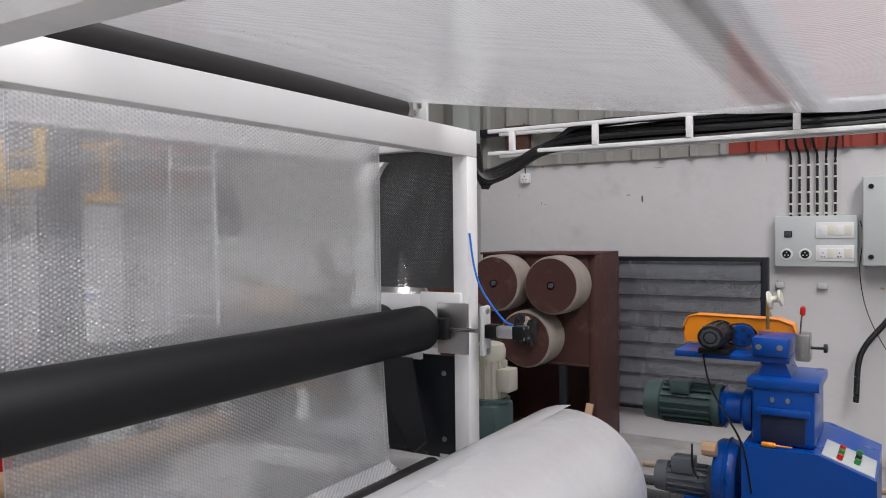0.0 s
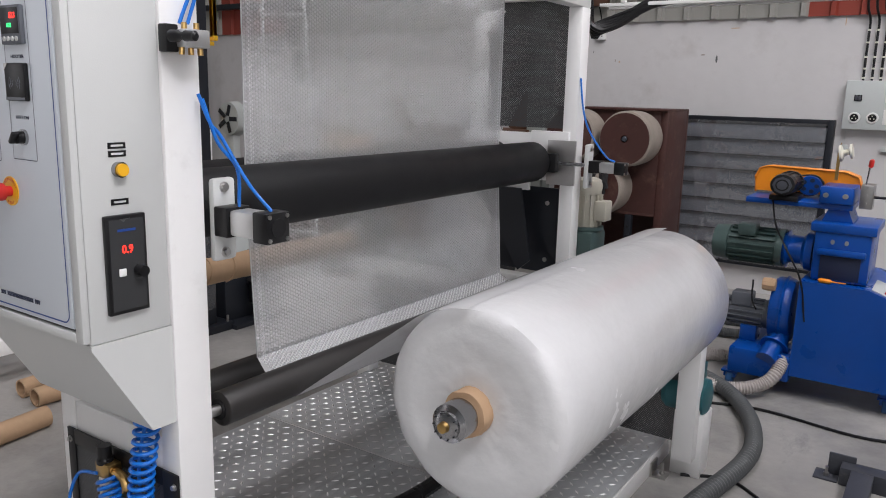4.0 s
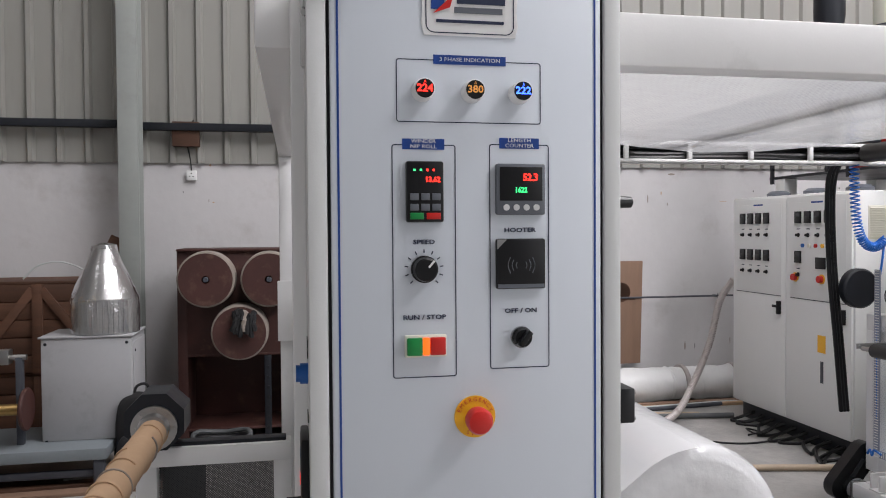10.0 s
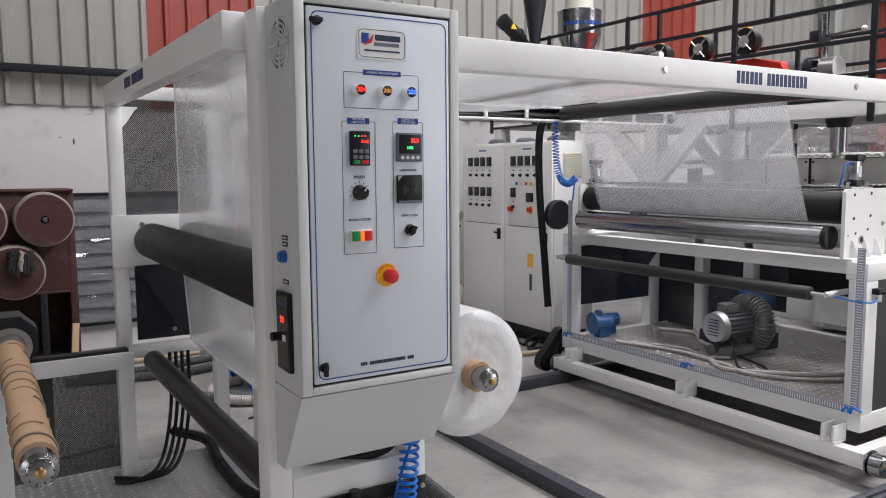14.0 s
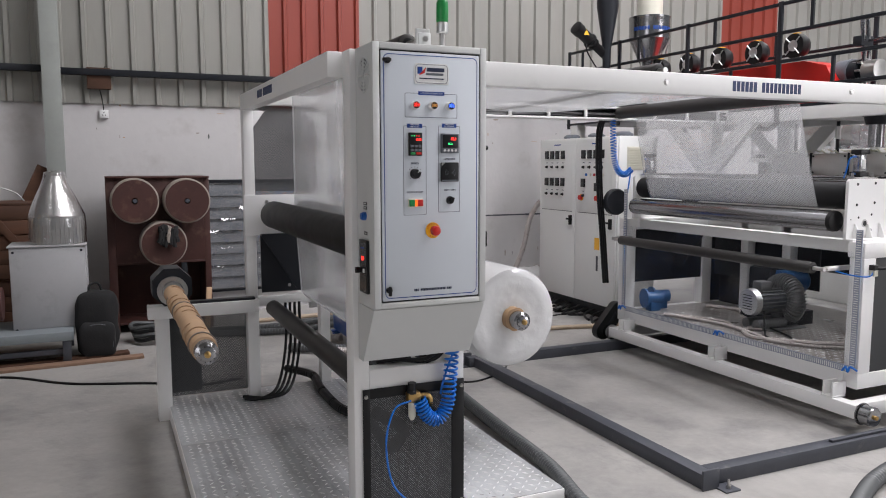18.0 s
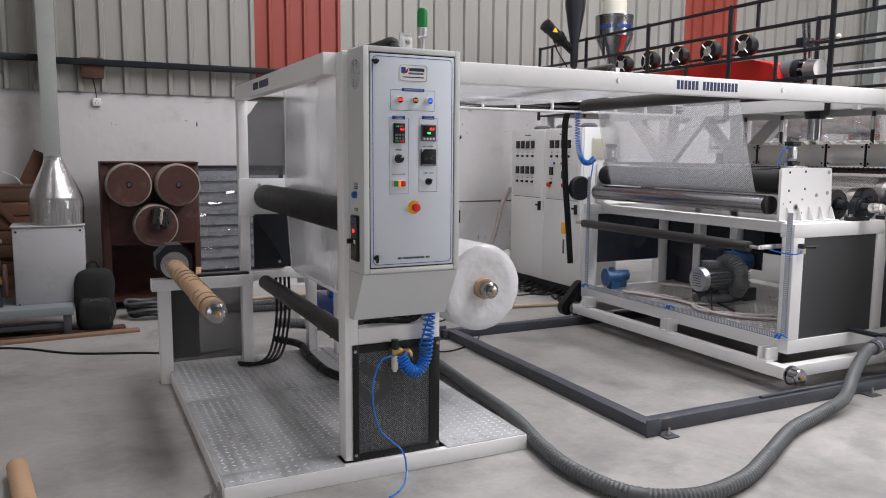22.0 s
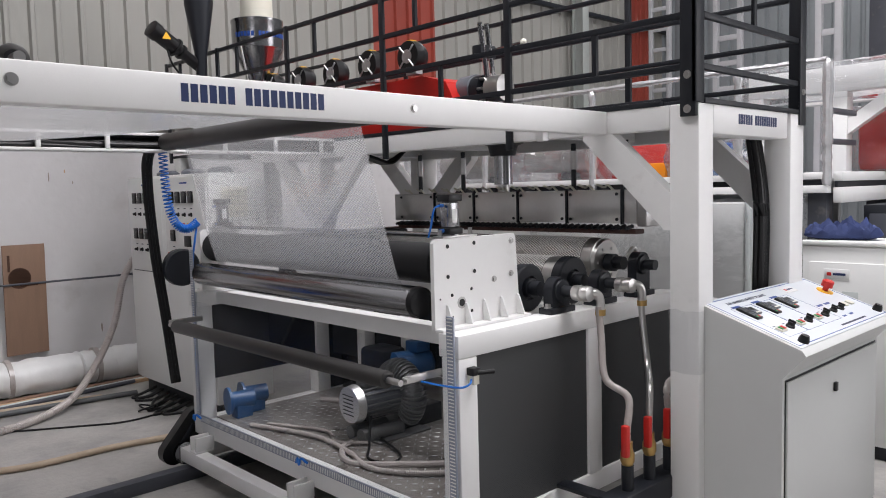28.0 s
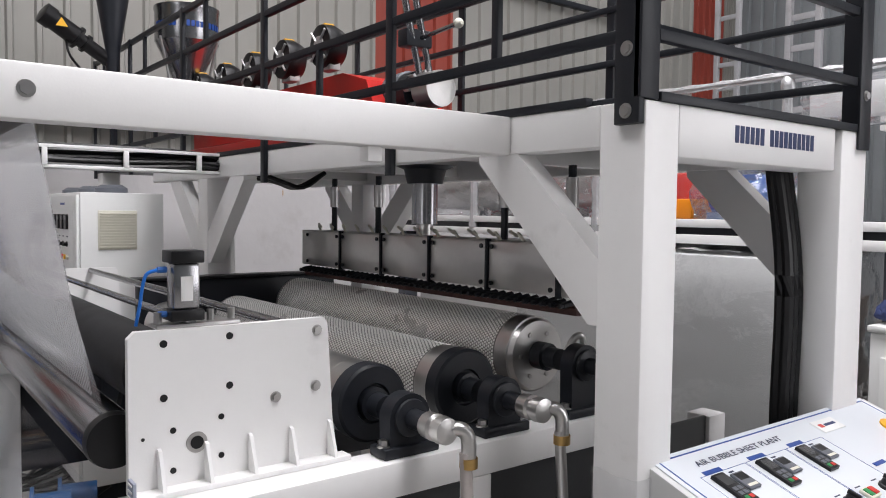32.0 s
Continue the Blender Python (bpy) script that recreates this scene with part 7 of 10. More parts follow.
for x in (DX0 + 0.06, DX1 - 0.06):
    part("plinth_foot", box((x - 0.05, -0.04, FL), (x + 0.05, 0.27, 0.02), 0.003), GREY, dk)
slope = math.atan2(1.095 - 0.95, 0.42)
DM = Matrix.Translation((DX0, -0.13, 0.95)) @ Matrix.Rotation(slope, 4, "X")


def on_desk(lo, hi, bevel=0.001):
    return box(lo, hi, bevel, DM)


pnl = part("instrument_panel", on_desk((0.02, 0.012, 0.0), (1.09, 0.45, 0.004), 0.001), DESKPANEL, dk, "pale blue-white printed instrument panel")
for lo, hi in (((0.035, 0.025, 0.004), (1.075, 0.029, 0.0048)), ((0.035, 0.433, 0.004), (1.075, 0.437, 0.0048)), ((0.035, 0.029, 0.004), (0.039, 0.433, 0.0048)), ((1.071, 0.029, 0.004), (1.075, 0.433, 0.0048))):
    part("border_line", on_desk(lo, hi, 0), LABEL, pnl)
text_part("lettering", "AIR BUBBLE SHEET PLANT", (0, 0, 0), 0.020, INK, pnl, DM @ Matrix.Translation((0.32, 0.392, 0.005)), 0.0003, 1.2, 0.0)
part("maker_plate", on_desk((0.70, 0.36, 0.004), (0.82, 0.412, 0.006)), STICKER, pnl)
part("plate_mark", on_desk((0.715, 0.38, 0.006), (0.735, 0.395, 0.0066), 0), REDPLASTIC, pnl)
part("plate_mark", on_desk((0.742, 0.382, 0.006), (0.80, 0.392, 0.0066), 0), NAVYINK, pnl)
for g in range(3):
    x0 = 0.115 + 0.19 * g
    part("group_label", on_desk((x0, 0.352, 0.004), (x0 + 0.07, 0.366, 0.005), 0), LABEL, pnl)
    kp_ = part("drive_keypad", on_desk((x0, 0.24, 0.004), (x0 + 0.046, 0.342, 0.014), 0.002), PLASTIC, pnl)
    part("keypad_display", on_desk((x0 + 0.005, 0.30, 0.014), (x0 + 0.041, 0.335, 0.0146), 0), SMOKE, kp_)
    for r_ in range(3):
        for c_ in range(2):
            part("key", on_desk((x0 + 0.007 + 0.018 * c_, 0.247 + 0.016 * r_, 0.014), (x0 + 0.021 + 0.018 * c_, 0.258 + 0.016 * r_, 0.0152), 0), (REDPLASTIC if c_ else GREENPLASTIC) if r_ == 0 else MOTORGREY, kp_)
    m_ = part("digital_meter", on_desk((x0 + 0.062, 0.272, 0.004), (x0 + 0.108, 0.33, 0.012), 0.002), MOTORGREY, pnl)
    part("display", on_desk((x0 + 0.067, 0.302, 0.012), (x0 + 0.103, 0.325, 0.0126), 0), PLASTIC, m_)
    part("meter_keys", on_desk((x0 + 0.067, 0.278, 0.012), (x0 + 0.103, 0.286, 0.0128), 0), IVORY, m_)
    part("meter_label", on_desk((x0 + 0.076, 0.338, 0.004), (x0 + 0.096, 0.343, 0.0046), 0), INK, pnl)
    for lo, hi in (((x0 - 0.022, 0.352), (x0 - 0.001, 0.3532)), ((x0 + 0.071, 0.352), (x0 + 0.164, 0.3532)), ((x0 - 0.022, 0.09), (x0 - 0.0208, 0.352)), ((x0 + 0.1628, 0.09), (x0 + 0.164, 0.352)), ((x0 - 0.0208, 0.09), (x0 + 0.1628, 0.0912))):
        part("frame_line", on_desk((*lo, 0.004), (*hi, 0.0046), 0), LABEL, pnl)
for x in (0.10, 0.29, 0.48):
    r_ = part("rocker_switch", on_desk((x, 0.125, 0.004), (x + 0.05, 0.160, 0.014), 0.003), IVORY, pnl)
    part("rocker", on_desk((x + 0.024, 0.13, 0.014), (x + 0.046, 0.155, 0.018), 0.002), REDPLASTIC, r_)
    part("rocker", on_desk((x + 0.004, 0.13, 0.014), (x + 0.0235, 0.155, 0.017), 0.002), GREENPLASTIC, r_)
    k_ = part("knob", add_lathe(bm_new(), [(0, 0.019), (0.008, 0.019), (0.01, 0.016), (0.024, 0.014)], DM @ Vector((x + 0.113, 0.142, 0.004)), DM @ Vector((x + 0.113, 0.142, 1)), 18), PLASTIC, pnl)
    part("knob_grip", on_desk((x + 0.109, 0.126, 0.024), (x + 0.117, 0.158, 0.036), 0.002), PLASTIC, k_)
    for u in (0.012, 0.10):
        part("knob_label", on_desk((x + u, 0.172, 0.004), (x + u + 0.026, 0.1755, 0.0046), 0), INK, pnl)
for x in (0.715, 0.80):
    k_ = part("selector_knob", add_lathe(bm_new(), [(0, 0.018), (0.008, 0.018), (0.01, 0.015), (0.022, 0.013)], DM @ Vector((x, 0.150, 0.004)), DM @ Vector((x, 0.150, 1)), 18), PLASTIC, pnl)
    part("knob_grip", on_desk((x - 0.004, 0.135, 0.022), (x + 0.004, 0.165, 0.033), 0.002), PLASTIC, k_)
    part("group_label", on_desk((x - 0.035, 0.205, 0.004), (x + 0.025, 0.218, 0.005), 0), LABEL, pnl)
    part("group_label", on_desk((x - 0.02, 0.092, 0.004), (x + 0.02, 0.103, 0.005), 0), LABEL, pnl)
for x in (0.88, 0.95):
    part("meter_small", on_desk((x, 0.15, 0.004), (x + 0.04, 0.185, 0.012), 0.002), IVORY, pnl)
part("web_line", on_desk((0.55, 0.045, 0.004), (0.85, 0.055, 0.0046), 0), INK, pnl)
part("desk_knob", add_lathe(bm_new(), [(0, 0.022), (0.012, 0.022), (0.03, 0.016)], DM @ Vector((0.10, 0.04, 0.004)), DM @ Vector((0.10, 0.04, 1)), 18), PLASTIC, pnl)
part("desk_knob", add_lathe(bm_new(), [(0, 0.022), (0.012, 0.022), (0.03, 0.016)], DM @ Vector((1.04, 0.06, 0.004)), DM @ Vector((1.04, 0.06, 1)), 18), PLASTIC, pnl)
part("emergency_ring", cyl(DM @ Vector((1.0, 0.30, 0.004)), DM @ Vector((1.0, 0.30, 0.01)), 0.04, seg=28), YELLOWPLASTIC, pnl)
part("emergency_button", add_lathe(bm_new(), [(0, 0.014), (0.02, 0.014), (0.021, 0.028), (0.05, 0.028), (0.055, 0.02)], DM @ Vector((1.0, 0.30, 0.01)), DM @ Vector((1.0, 0.30, 1)), 22), REDPLASTIC, pnl)

# ---- electrical cabinet ----
ec = thing("electrical_cabinet", (1.85, 4.42, FL), "tall white two-door electrical cabinet with meters", "electrical cabinet")
EX, EY0, EY1, EZ0, EZ1 = 1.62, 3.72, 5.12, 0.11, 1.77
part("cabinet_shell", box((EX, EY0, EZ0), (EX + 0.45, EY1, EZ1), 0.006), CABWHITE, ec)
part("plinth", box((EX + 0.05, EY0 + 0.05, FL), (EX + 0.42, EY1 - 0.05, EZ0), 0.004), DARK, ec)
ve = part("vent_grille", box((EX + 0.09, EY0 - 0.006, 1.45), (EX + 0.30, EY0, 1.67), 0.004), IVORY, ec)
for k in range(13):
    part("vent_slat", box((EX + 0.10, EY0 - 0.012, 1.462 + 0.0155 * k), (EX + 0.29, EY0 - 0.004, 1.470 + 0.0155 * k), 0.001, None), IVORY, ve)
for d_, (y0, y1) in enumerate(((4.42, EY1 - 0.015), (EY0 + 0.015, 4.412))):
    dr = part("cabinet_door", box((EX - 0.018, y0, EZ0 + 0.015), (EX, y1, EZ1 - 0.015), 0.004), CABWHITE, ec)
    part("door_inset", box((EX - 0.020, y0 + 0.05, 1.02), (EX - 0.0178, y1 - 0.05, EZ1 - 0.06), 0.001), CABWHITE, dr)
    part("inset_line", box((EX - 0.0205, y0 + 0.05, 1.015), (EX - 0.018, y1 - 0.05, 1.02), 0), STEELGREY, dr)
    yh = y0 + 0.06
    part("door_handle", box((EX - 0.05, yh - 0.012, 0.88), (EX - 0.018, yh + 0.012, 0.98), 0.004), PLASTIC, dr, "black swing handle")
    part("handle_lever", box((EX - 0.055, yh - 0.01, 0.93), (EX - 0.04, yh + 0.055, 0.95), 0.004), PLASTIC, dr)
    for r in range(2):
        for c in range(4):
            y = y1 - 0.14 - 0.105 * c
            z = 1.56 - 0.285 * r
            if d_ == 1 and r == 1 and c > 0:
                continue
            mtr = part("digital_meter", box((EX - 0.032, y - 0.033, z), (EX - 0.018, y + 0.033, z + 0.085), 0.002), PLASTIC, dr, "black digital temperature meter")
            part("display", box((EX - 0.033, y - 0.026, z + 0.05), (EX - 0.0318, y + 0.026, z + 0.075), 0), SMOKE, mtr)
            part("switch", add_lathe(bm_new(), [(0, 0.016), (0.006, 0.016), (0.01, 0.011), (0.024, 0.010)], (EX - 0.018, y, z - 0.085), (-2, y, z - 0.085), 14), PLASTIC, dr)
            part("meter_tag", box((EX - 0.0205, y - 0.018, z - 0.045), (EX - 0.018, y + 0.018, z - 0.038), 0), INK, dr)
    part("name_line", box((EX - 0.0206, (y0 + y1) / 2 - 0.06, 1.70), (EX - 0.018, (y0 + y1) / 2 + 0.06, 1.712), 0), LABEL, dr)
    if d_ == 1:
        for y, z in ((4.30, 1.17), (4.02, 1.17)):
            e_ = part("emergency_ring", cyl((EX - 0.018, y, z), (EX - 0.024, y, z), 0.034, seg=24), YELLOWPLASTIC, dr)
            part("emergency_button", cyl((EX - 0.024, y, z), (EX - 0.05, y, z), 0.024, seg=20), REDPLASTIC, e_)
        part("display_panel", box((EX - 0.03, 3.98, 1.24), (EX - 0.018, 4.08, 1.32), 0.003), PLASTIC, dr)
        for k in range(5):
            part("pilot_lamp", cyl((EX - 0.018, 4.22 - 0.07 * k, 1.40), (EX - 0.03, 4.22 - 0.07 * k, 1.40), 0.014, seg=14), (BLUEPLASTIC, IVORY, REDPLASTIC, YELLOWPLASTIC, IVORY)[k], dr)
        part("warning_label", box((EX - 0.0205, 3.98, 0.66), (EX - 0.018, 4.06, 0.78), 0), YELLOWPLASTIC, dr)
        part("lock_plate", box((EX - 0.022, 4.0, 0.45), (EX - 0.018, 4.03, 0.60), 0.002), STEELGREY, dr)
for k in range(3):
    part("top_fan", add_lathe(bm_new(), [(0, 0.09), (0.03, 0.09), (0.05, 0.06)], (EX + 0.22, 3.95 + 0.45 * k, EZ1), (EX + 0.22, 3.95 + 0.45 * k, 3), 18), MOTORGREY, ec)
random.seed(12)
for k in range(9):
    y = 3.75 + 0.13 * k
    tagged(part("loose_cable", add_tube(bm_new(), [(EX + 0.15, y, 0.1), (EX - 0.02, y + 0.05, FL + 0.02), (EX - 0.14 - random.random() * 0.12, y + random.uniform(-0.2, 0.2), FL + 0.012), (EX - 0.05, y + 0.15, FL + 0.03), (EX + 0.1, y + 0.1, 0.06)], 0.012, 7, 8), PLASTIC), "black loose cable under the electrical cabinet", "cable", "cabinet cables")


# ---- back wall: shutter, sockets, distribution box, boards ----
def motor(parent, a, b, r, material, fins=14, box_side=None, name="motor", label=""):
    """Finned motor body from a to b, fan cowl at a, flange at b."""
    a, b = Vector(a), Vector(b)
    d, L = (b - a).normalized(), (b - a).length
    m = part(name, add_lathe(bm_new(), [(0, r * 0.55), (0.006, r * 0.9), (L * 0.22, r * 0.97), (L * 0.23, r * 0.86), (L * 0.9, r * 0.86), (L * 0.91, r * 1.0), (L, r * 1.0)], a, b, 28), material, parent, label)
    side = d.cross(Vector((0, 0, 1))) if abs(d.z) < 0.9 else Vector((1, 0, 0))
    side.normalize()
    top = side.cross(d)
    for k in range(fins):
        t = 2 * math.pi * (k + 0.5) / fins
        u = math.cos(t) * side + math.sin(t) * top
        w = d.cross(u)
        bm = bm_new()
        c = [a + d * (L * s) + u * (r * q) + w * (0.0025 * e) for s in (0.25, 0.88) for q in (0.84, 1.0) for e in (-1, 1)]
        v = [bm.verts.new(p) for p in c]
        for f in ((0, 1, 3, 2), (4, 6, 7, 5), (0, 4, 5, 1), (2, 3, 7, 6), (0, 2, 6, 4), (1, 5, 7, 3)):
            bm.faces.new([v[i] for i in f])
        part("cooling_fin", bm, material, m, flat=True)
    g = part("fan_grille", cyl(a, a - d * 0.003, r * 0.5, seg=20), PLASTIC, m)
    if box_side is not None:
        s = Vector(box_side)
        c = (a + b) / 2 + s * r * 1.05
        part("terminal_box", box(c - Vector((0.05, 0.045, 0.035)), c + Vector((0.05, 0.045, 0.035)), 0.006), material, m)
    return m


sh = thing("louvre_shutter", (-1.46, 5.93, 0.2), "grey louvred fan shutter wrapped in shiny stretch film", "shutter")
for lo, hi in (((-2.02, 5.88, 0.18), (-1.98, 5.95, 1.34)), ((-0.95, 5.88, 0.18), (-0.905, 5.95, 1.34)), ((-1.98, 5.88, 1.30), (-0.95, 5.95, 1.34)), ((-1.98, 5.88, 0.18), (-0.95, 5.95, 0.22))):
    part("frame_bar", box(lo, hi, 0.004), DARK, sh, "dark steel frame")
part("back_sheet", box((-1.98, 5.925, 0.22), (-0.95, 5.945, 1.30), 0), DARK, sh)
for k in range(9):
    z = 0.225 + k * 0.1195
    part("slat", add_prism(bm_new(), [(5.915, z + 0.098), (5.91, z + 0.101), (5.872, z + 0.006), (5.868, z - 0.006), (5.874, z - 0.006), (5.88, z + 0.002)], -1.975, -0.955, "x"), MOTORGREY, sh)
bm = bm_new()
rows = []
for i in range(37):
    z = 0.21 + 1.10 * i / 36
    rows.append([bm.verts.new((-1.985 + 1.03 * j / 60, 5.858 - 0.010 * abs(math.sin(math.pi * (z - 0.225) / 0.1195)) + 0.012 * noise.noise(Vector((j * 0.12, z * 26, 1.0))) + 0.004 * noise.noise(Vector((j * 0.5, z * 60, 5))), z)) for j in range(61)])
for p, n in zip(rows, rows[1:]):
    for j in range(60):
        bm.faces.new((p[j], p[j + 1], n[j + 1], n[j]))
part("wrap_film", bm, SHINE, sh, "tight wrinkled clear stretch film")

sbd = thing("socket_board", (-0.64, 5.95, 1.27), "pale grey switch and socket board on the wall", "socket board")
part("board_box", box((-0.896, 5.87, 1.275), (-0.389, 5.95, 1.62), 0.008), GREYBOX, sbd)
for x in (-0.82, -0.705):
    s = part("round_socket", add_lathe(bm_new(), [(0, 0.040), (0.008, 0.038), (0.01, 0.030), (0.005, 0.028)], (x, 5.87, 1.36), (x, 0, 1.36), 20), CABWHITE, sbd)
    part("socket_face", cyl((x, 5.866, 1.36), (x, 5.861, 1.36), 0.027, seg=18), PLASTIC, s)
    for k in range(3):
        a = math.pi / 2 + 2.09 * k
        part("pin_hole", cyl((x + 0.013 * math.cos(a), 5.861, 1.36 + 0.013 * math.sin(a)), (x + 0.013 * math.cos(a), 5.859, 1.36 + 0.013 * math.sin(a)), 0.005, seg=8), IVORY, s)
rs = part("rocker_switch", box((-0.835, 5.864, 1.475), (-0.785, 5.872, 1.52), 0.002), PLASTIC, sbd, "dark rocker switch pair")
part("switch_key", box((-0.829, 5.859, 1.48), (-0.812, 5.866, 1.515), 0.002), STEELGREY, rs)
part("switch_key", box((-0.808, 5.859, 1.48), (-0.791, 5.866, 1.515), 0.002), STEELGREY, rs)
for z0 in (1.315, 1.47):
    pl = part("switch_plate", box((-0.64, 5.862, z0), (-0.41, 5.87, z0 + 0.105), 0.004), STICKER, sbd, "white modular switch plate")
    for k in range(4):
        x = -0.615 + k * 0.05
        part("switch_key", box((x, 5.857, z0 + 0.02), (x + 0.042, 5.863, z0 + 0.085), 0.003), IVORY if k % 2 else STICKER, pl)
        if k % 2 == 0 and z0 < 1.4:
            for dx, dz in ((0.012, 0.03), (0.028, 0.03), (0.02, 0.055)):
                part("pin_hole", cyl((x + dx, 5.857, z0 + 0.02 + dz - 0.02), (x + dx, 5.855, z0 + dz), 0.004, seg=8), PLASTIC, pl)
for x in (-0.87, -0.60):
    hk = part("hanging_tag", add_box(cyl((x, 5.93, 1.275), (x, 5.93, 1.16), 0.0015, seg=6), (x - 0.028, 5.915, 1.125), (x + 0.028, 5.945, 1.16), 0.003), GREYBOX, sbd)
for k in range(6):
    x = -0.78 + k * 0.055
    c = thing("conduit", (x, 5.93, 1.62), "black flexible conduit clipped to the wall above the socket board", "conduit", "wall conduits")
    part("pipe", add_tube(bm_new(), [(x, 5.925, 1.62), (x, 5.925, 1.9), (x, 5.92, 2.05), (x - 0.02 + 0.03 * (k > 3), 5.88, 2.14), (x - 0.03 + 0.05 * (k > 3), 5.87, 2.3)], 0.0085, 8, 6), PLASTIC, c)
    for z in (1.655, 1.72, 1.80, 1.90, 1.985):
        part("clip", cyl((x, 5.925, z - 0.006), (x, 5.925, z + 0.006), 0.012, seg=8), IVORY, c)
db = thing("distribution_box", (-0.1, 5.95, 1.285), "pale grey wall distribution box with two latches", "electric box")
part("body", box((-0.32, 5.80, 1.285), (0.115, 5.95, 1.867), 0.006), GREYBOX, db)
dd = part("door", box((-0.315, 5.79, 1.29), (0.11, 5.80, 1.862), 0.004), GREYBOX, db)
for z in (1.80, 1.345):
    part("latch", cyl((-0.27, 5.79, z), (-0.27, 5.782, z), 0.016, seg=14), PLASTIC, dd)
for x, z in ((-0.13, 1.565),):
    w = part("window_plate", box((x - 0.055, 5.786, z - 0.055), (x + 0.055, 5.79, z + 0.055), 0.002), STICKER, dd)
    part("switch_knob", box((x - 0.016, 5.776, z - 0.03), (x + 0.016, 5.786, z + 0.02), 0.003), PLASTIC, w)
part("name_plate", box((-0.13, 5.787, 1.79), (-0.02, 5.79, 1.83), 0.001), STEEL, db)
for n, pts in (("above", [(-0.085, 5.90, 1.867), (-0.085, 5.90, 2.05), (-0.09, 5.88, 2.3)]), ("below", [(-0.10, 5.90, 1.285), (-0.09, 5.88, 1.2), (-0.10, 5.87, 1.12), (-0.2, 5.87, 0.95), (-0.35, 5.86, 0.72), (-0.38, 5.86, 0.4)])):
    cn = thing("conduit", pts[0], "thick black cable conduit at the distribution box", "conduit", "wall conduits")
    part("pipe", add_tube(bm_new(), pts, 0.02, 10, 8, 0.012 if n == "below" else 0), PLASTIC, cn)
tagged(part("thin_wire", add_tube(bm_new(), [(-0.36, 5.93, 1.6), (-0.34, 5.925, 1.5), (-0.36, 5.92, 1.25), (-0.30, 5.9, 0.95), (-0.12, 5.88, 0.62), (0.1, 5.7, 0.45)], 0.003, 6, 8), PLASTIC), "thin dark loose wire hanging down the wall", "wire")
so = thing("wall_socket", (-2.83, 5.95, 1.955), "small white surface socket with a wire above", "socket")
part("socket_box", box((-2.87, 5.91, 1.915), (-2.79, 5.95, 1.995), 0.006), CABWHITE, so)
for dx, dz in ((-0.014, -0.01), (0.014, -0.01), (0, 0.015)):
    part("pin_hole", cyl((-2.83 + dx, 5.91, 1.955 + dz), (-2.83 + dx, 5.908, 1.955 + dz), 0.005, seg=8), PLASTIC, so)
part("wire", add_tube(bm_new(), [(-2.83, 5.93, 1.995), (-2.84, 5.93, 2.1), (-2.86, 5.9, 2.25), (-2.80, 5.85, 2.4)], 0.005, 6, 6), PLASTIC, so)
bd = thing("leaning_board", (1.02, 5.9, 0.3), "brown plywood board with a dark round stamp, against the wall", "board")
lean = pose(1.02, 5.905, 0.28, 3, 0, 0)
part("ply_sheet", box((-0.165, -0.009, 0), (0.165, 0.009, 0.945), 0.003, lean), PLY, bd)
part("stamp_ring", add_lathe(bm_new(), [(0, 0.09), (0.0008, 0.09), (0.0008, 0.078), (0, 0.078)], lean @ Vector((-0.04, -0.0092, 0.66)), lean @ Vector((-0.04, -1, 0.66)), 28), WOOD, bd)
part("stamp_bar", box((-0.13, -0.0105, 0.72), (-0.11, -0.009, 0.86), 0, lean), WOOD, bd)
part("stamp_bar", box((-0.10, -0.0105, 0.59), (0.10, -0.009, 0.605), 0, lean), WOOD, bd)
rd = thing("wall_rod", (1.3, 5.85, 0.9), "thin grey metal rod held along the wall", "rod")
part("rod_bar", cyl((0.57, 5.86, 0.90), (2.06, 5.86, 0.90), 0.009, seg=10), STEELGREY, rd)
part("rod_hook", box((1.90, 5.86, 0.885), (1.93, 5.95, 0.905), 0.002), STEELGREY, rd)
part("rod_hook", box((0.75, 5.86, 0.885), (0.78, 5.95, 0.905), 0.002), STEELGREY, rd)
wr = thing("wrapped_roll", (1.0, 5.72, FL), "long roll in crinkled white plastic lying by the wall", "roll")
bm = bm_new()
add_lathe(bm, [(0, 0.05), (0.01, 0.12)] + [(0.03 + 0.03 * i, 0.15 + 0.012 * noise.noise(Vector((i * 0.8, 3, 0)))) for i in range(70)] + [(2.15, 0.12), (2.16, 0.05)], (-0.12, 5.74, 0.122), (3, 5.74, 0.122), 36)
for v in bm.verts:
    v.co += Vector((0, noise.noise(v.co * 9), noise.noise(v.co * 8 + Vector((7, 0, 0))))) * 0.014
part("plastic_cover", bm, WHITEROLL, wr)
for x in (0.05, 0.75, 1.45, 1.95):
    part("tape_band", add_lathe(bm_new(), [(0, 0.15), (0.004, 0.163), (0.04, 0.163), (0.044, 0.15)], (x, 5.74, 0.128), (9, 5.74, 0.128), 32), CLEARHOSE, wr, "clear packing tape band")
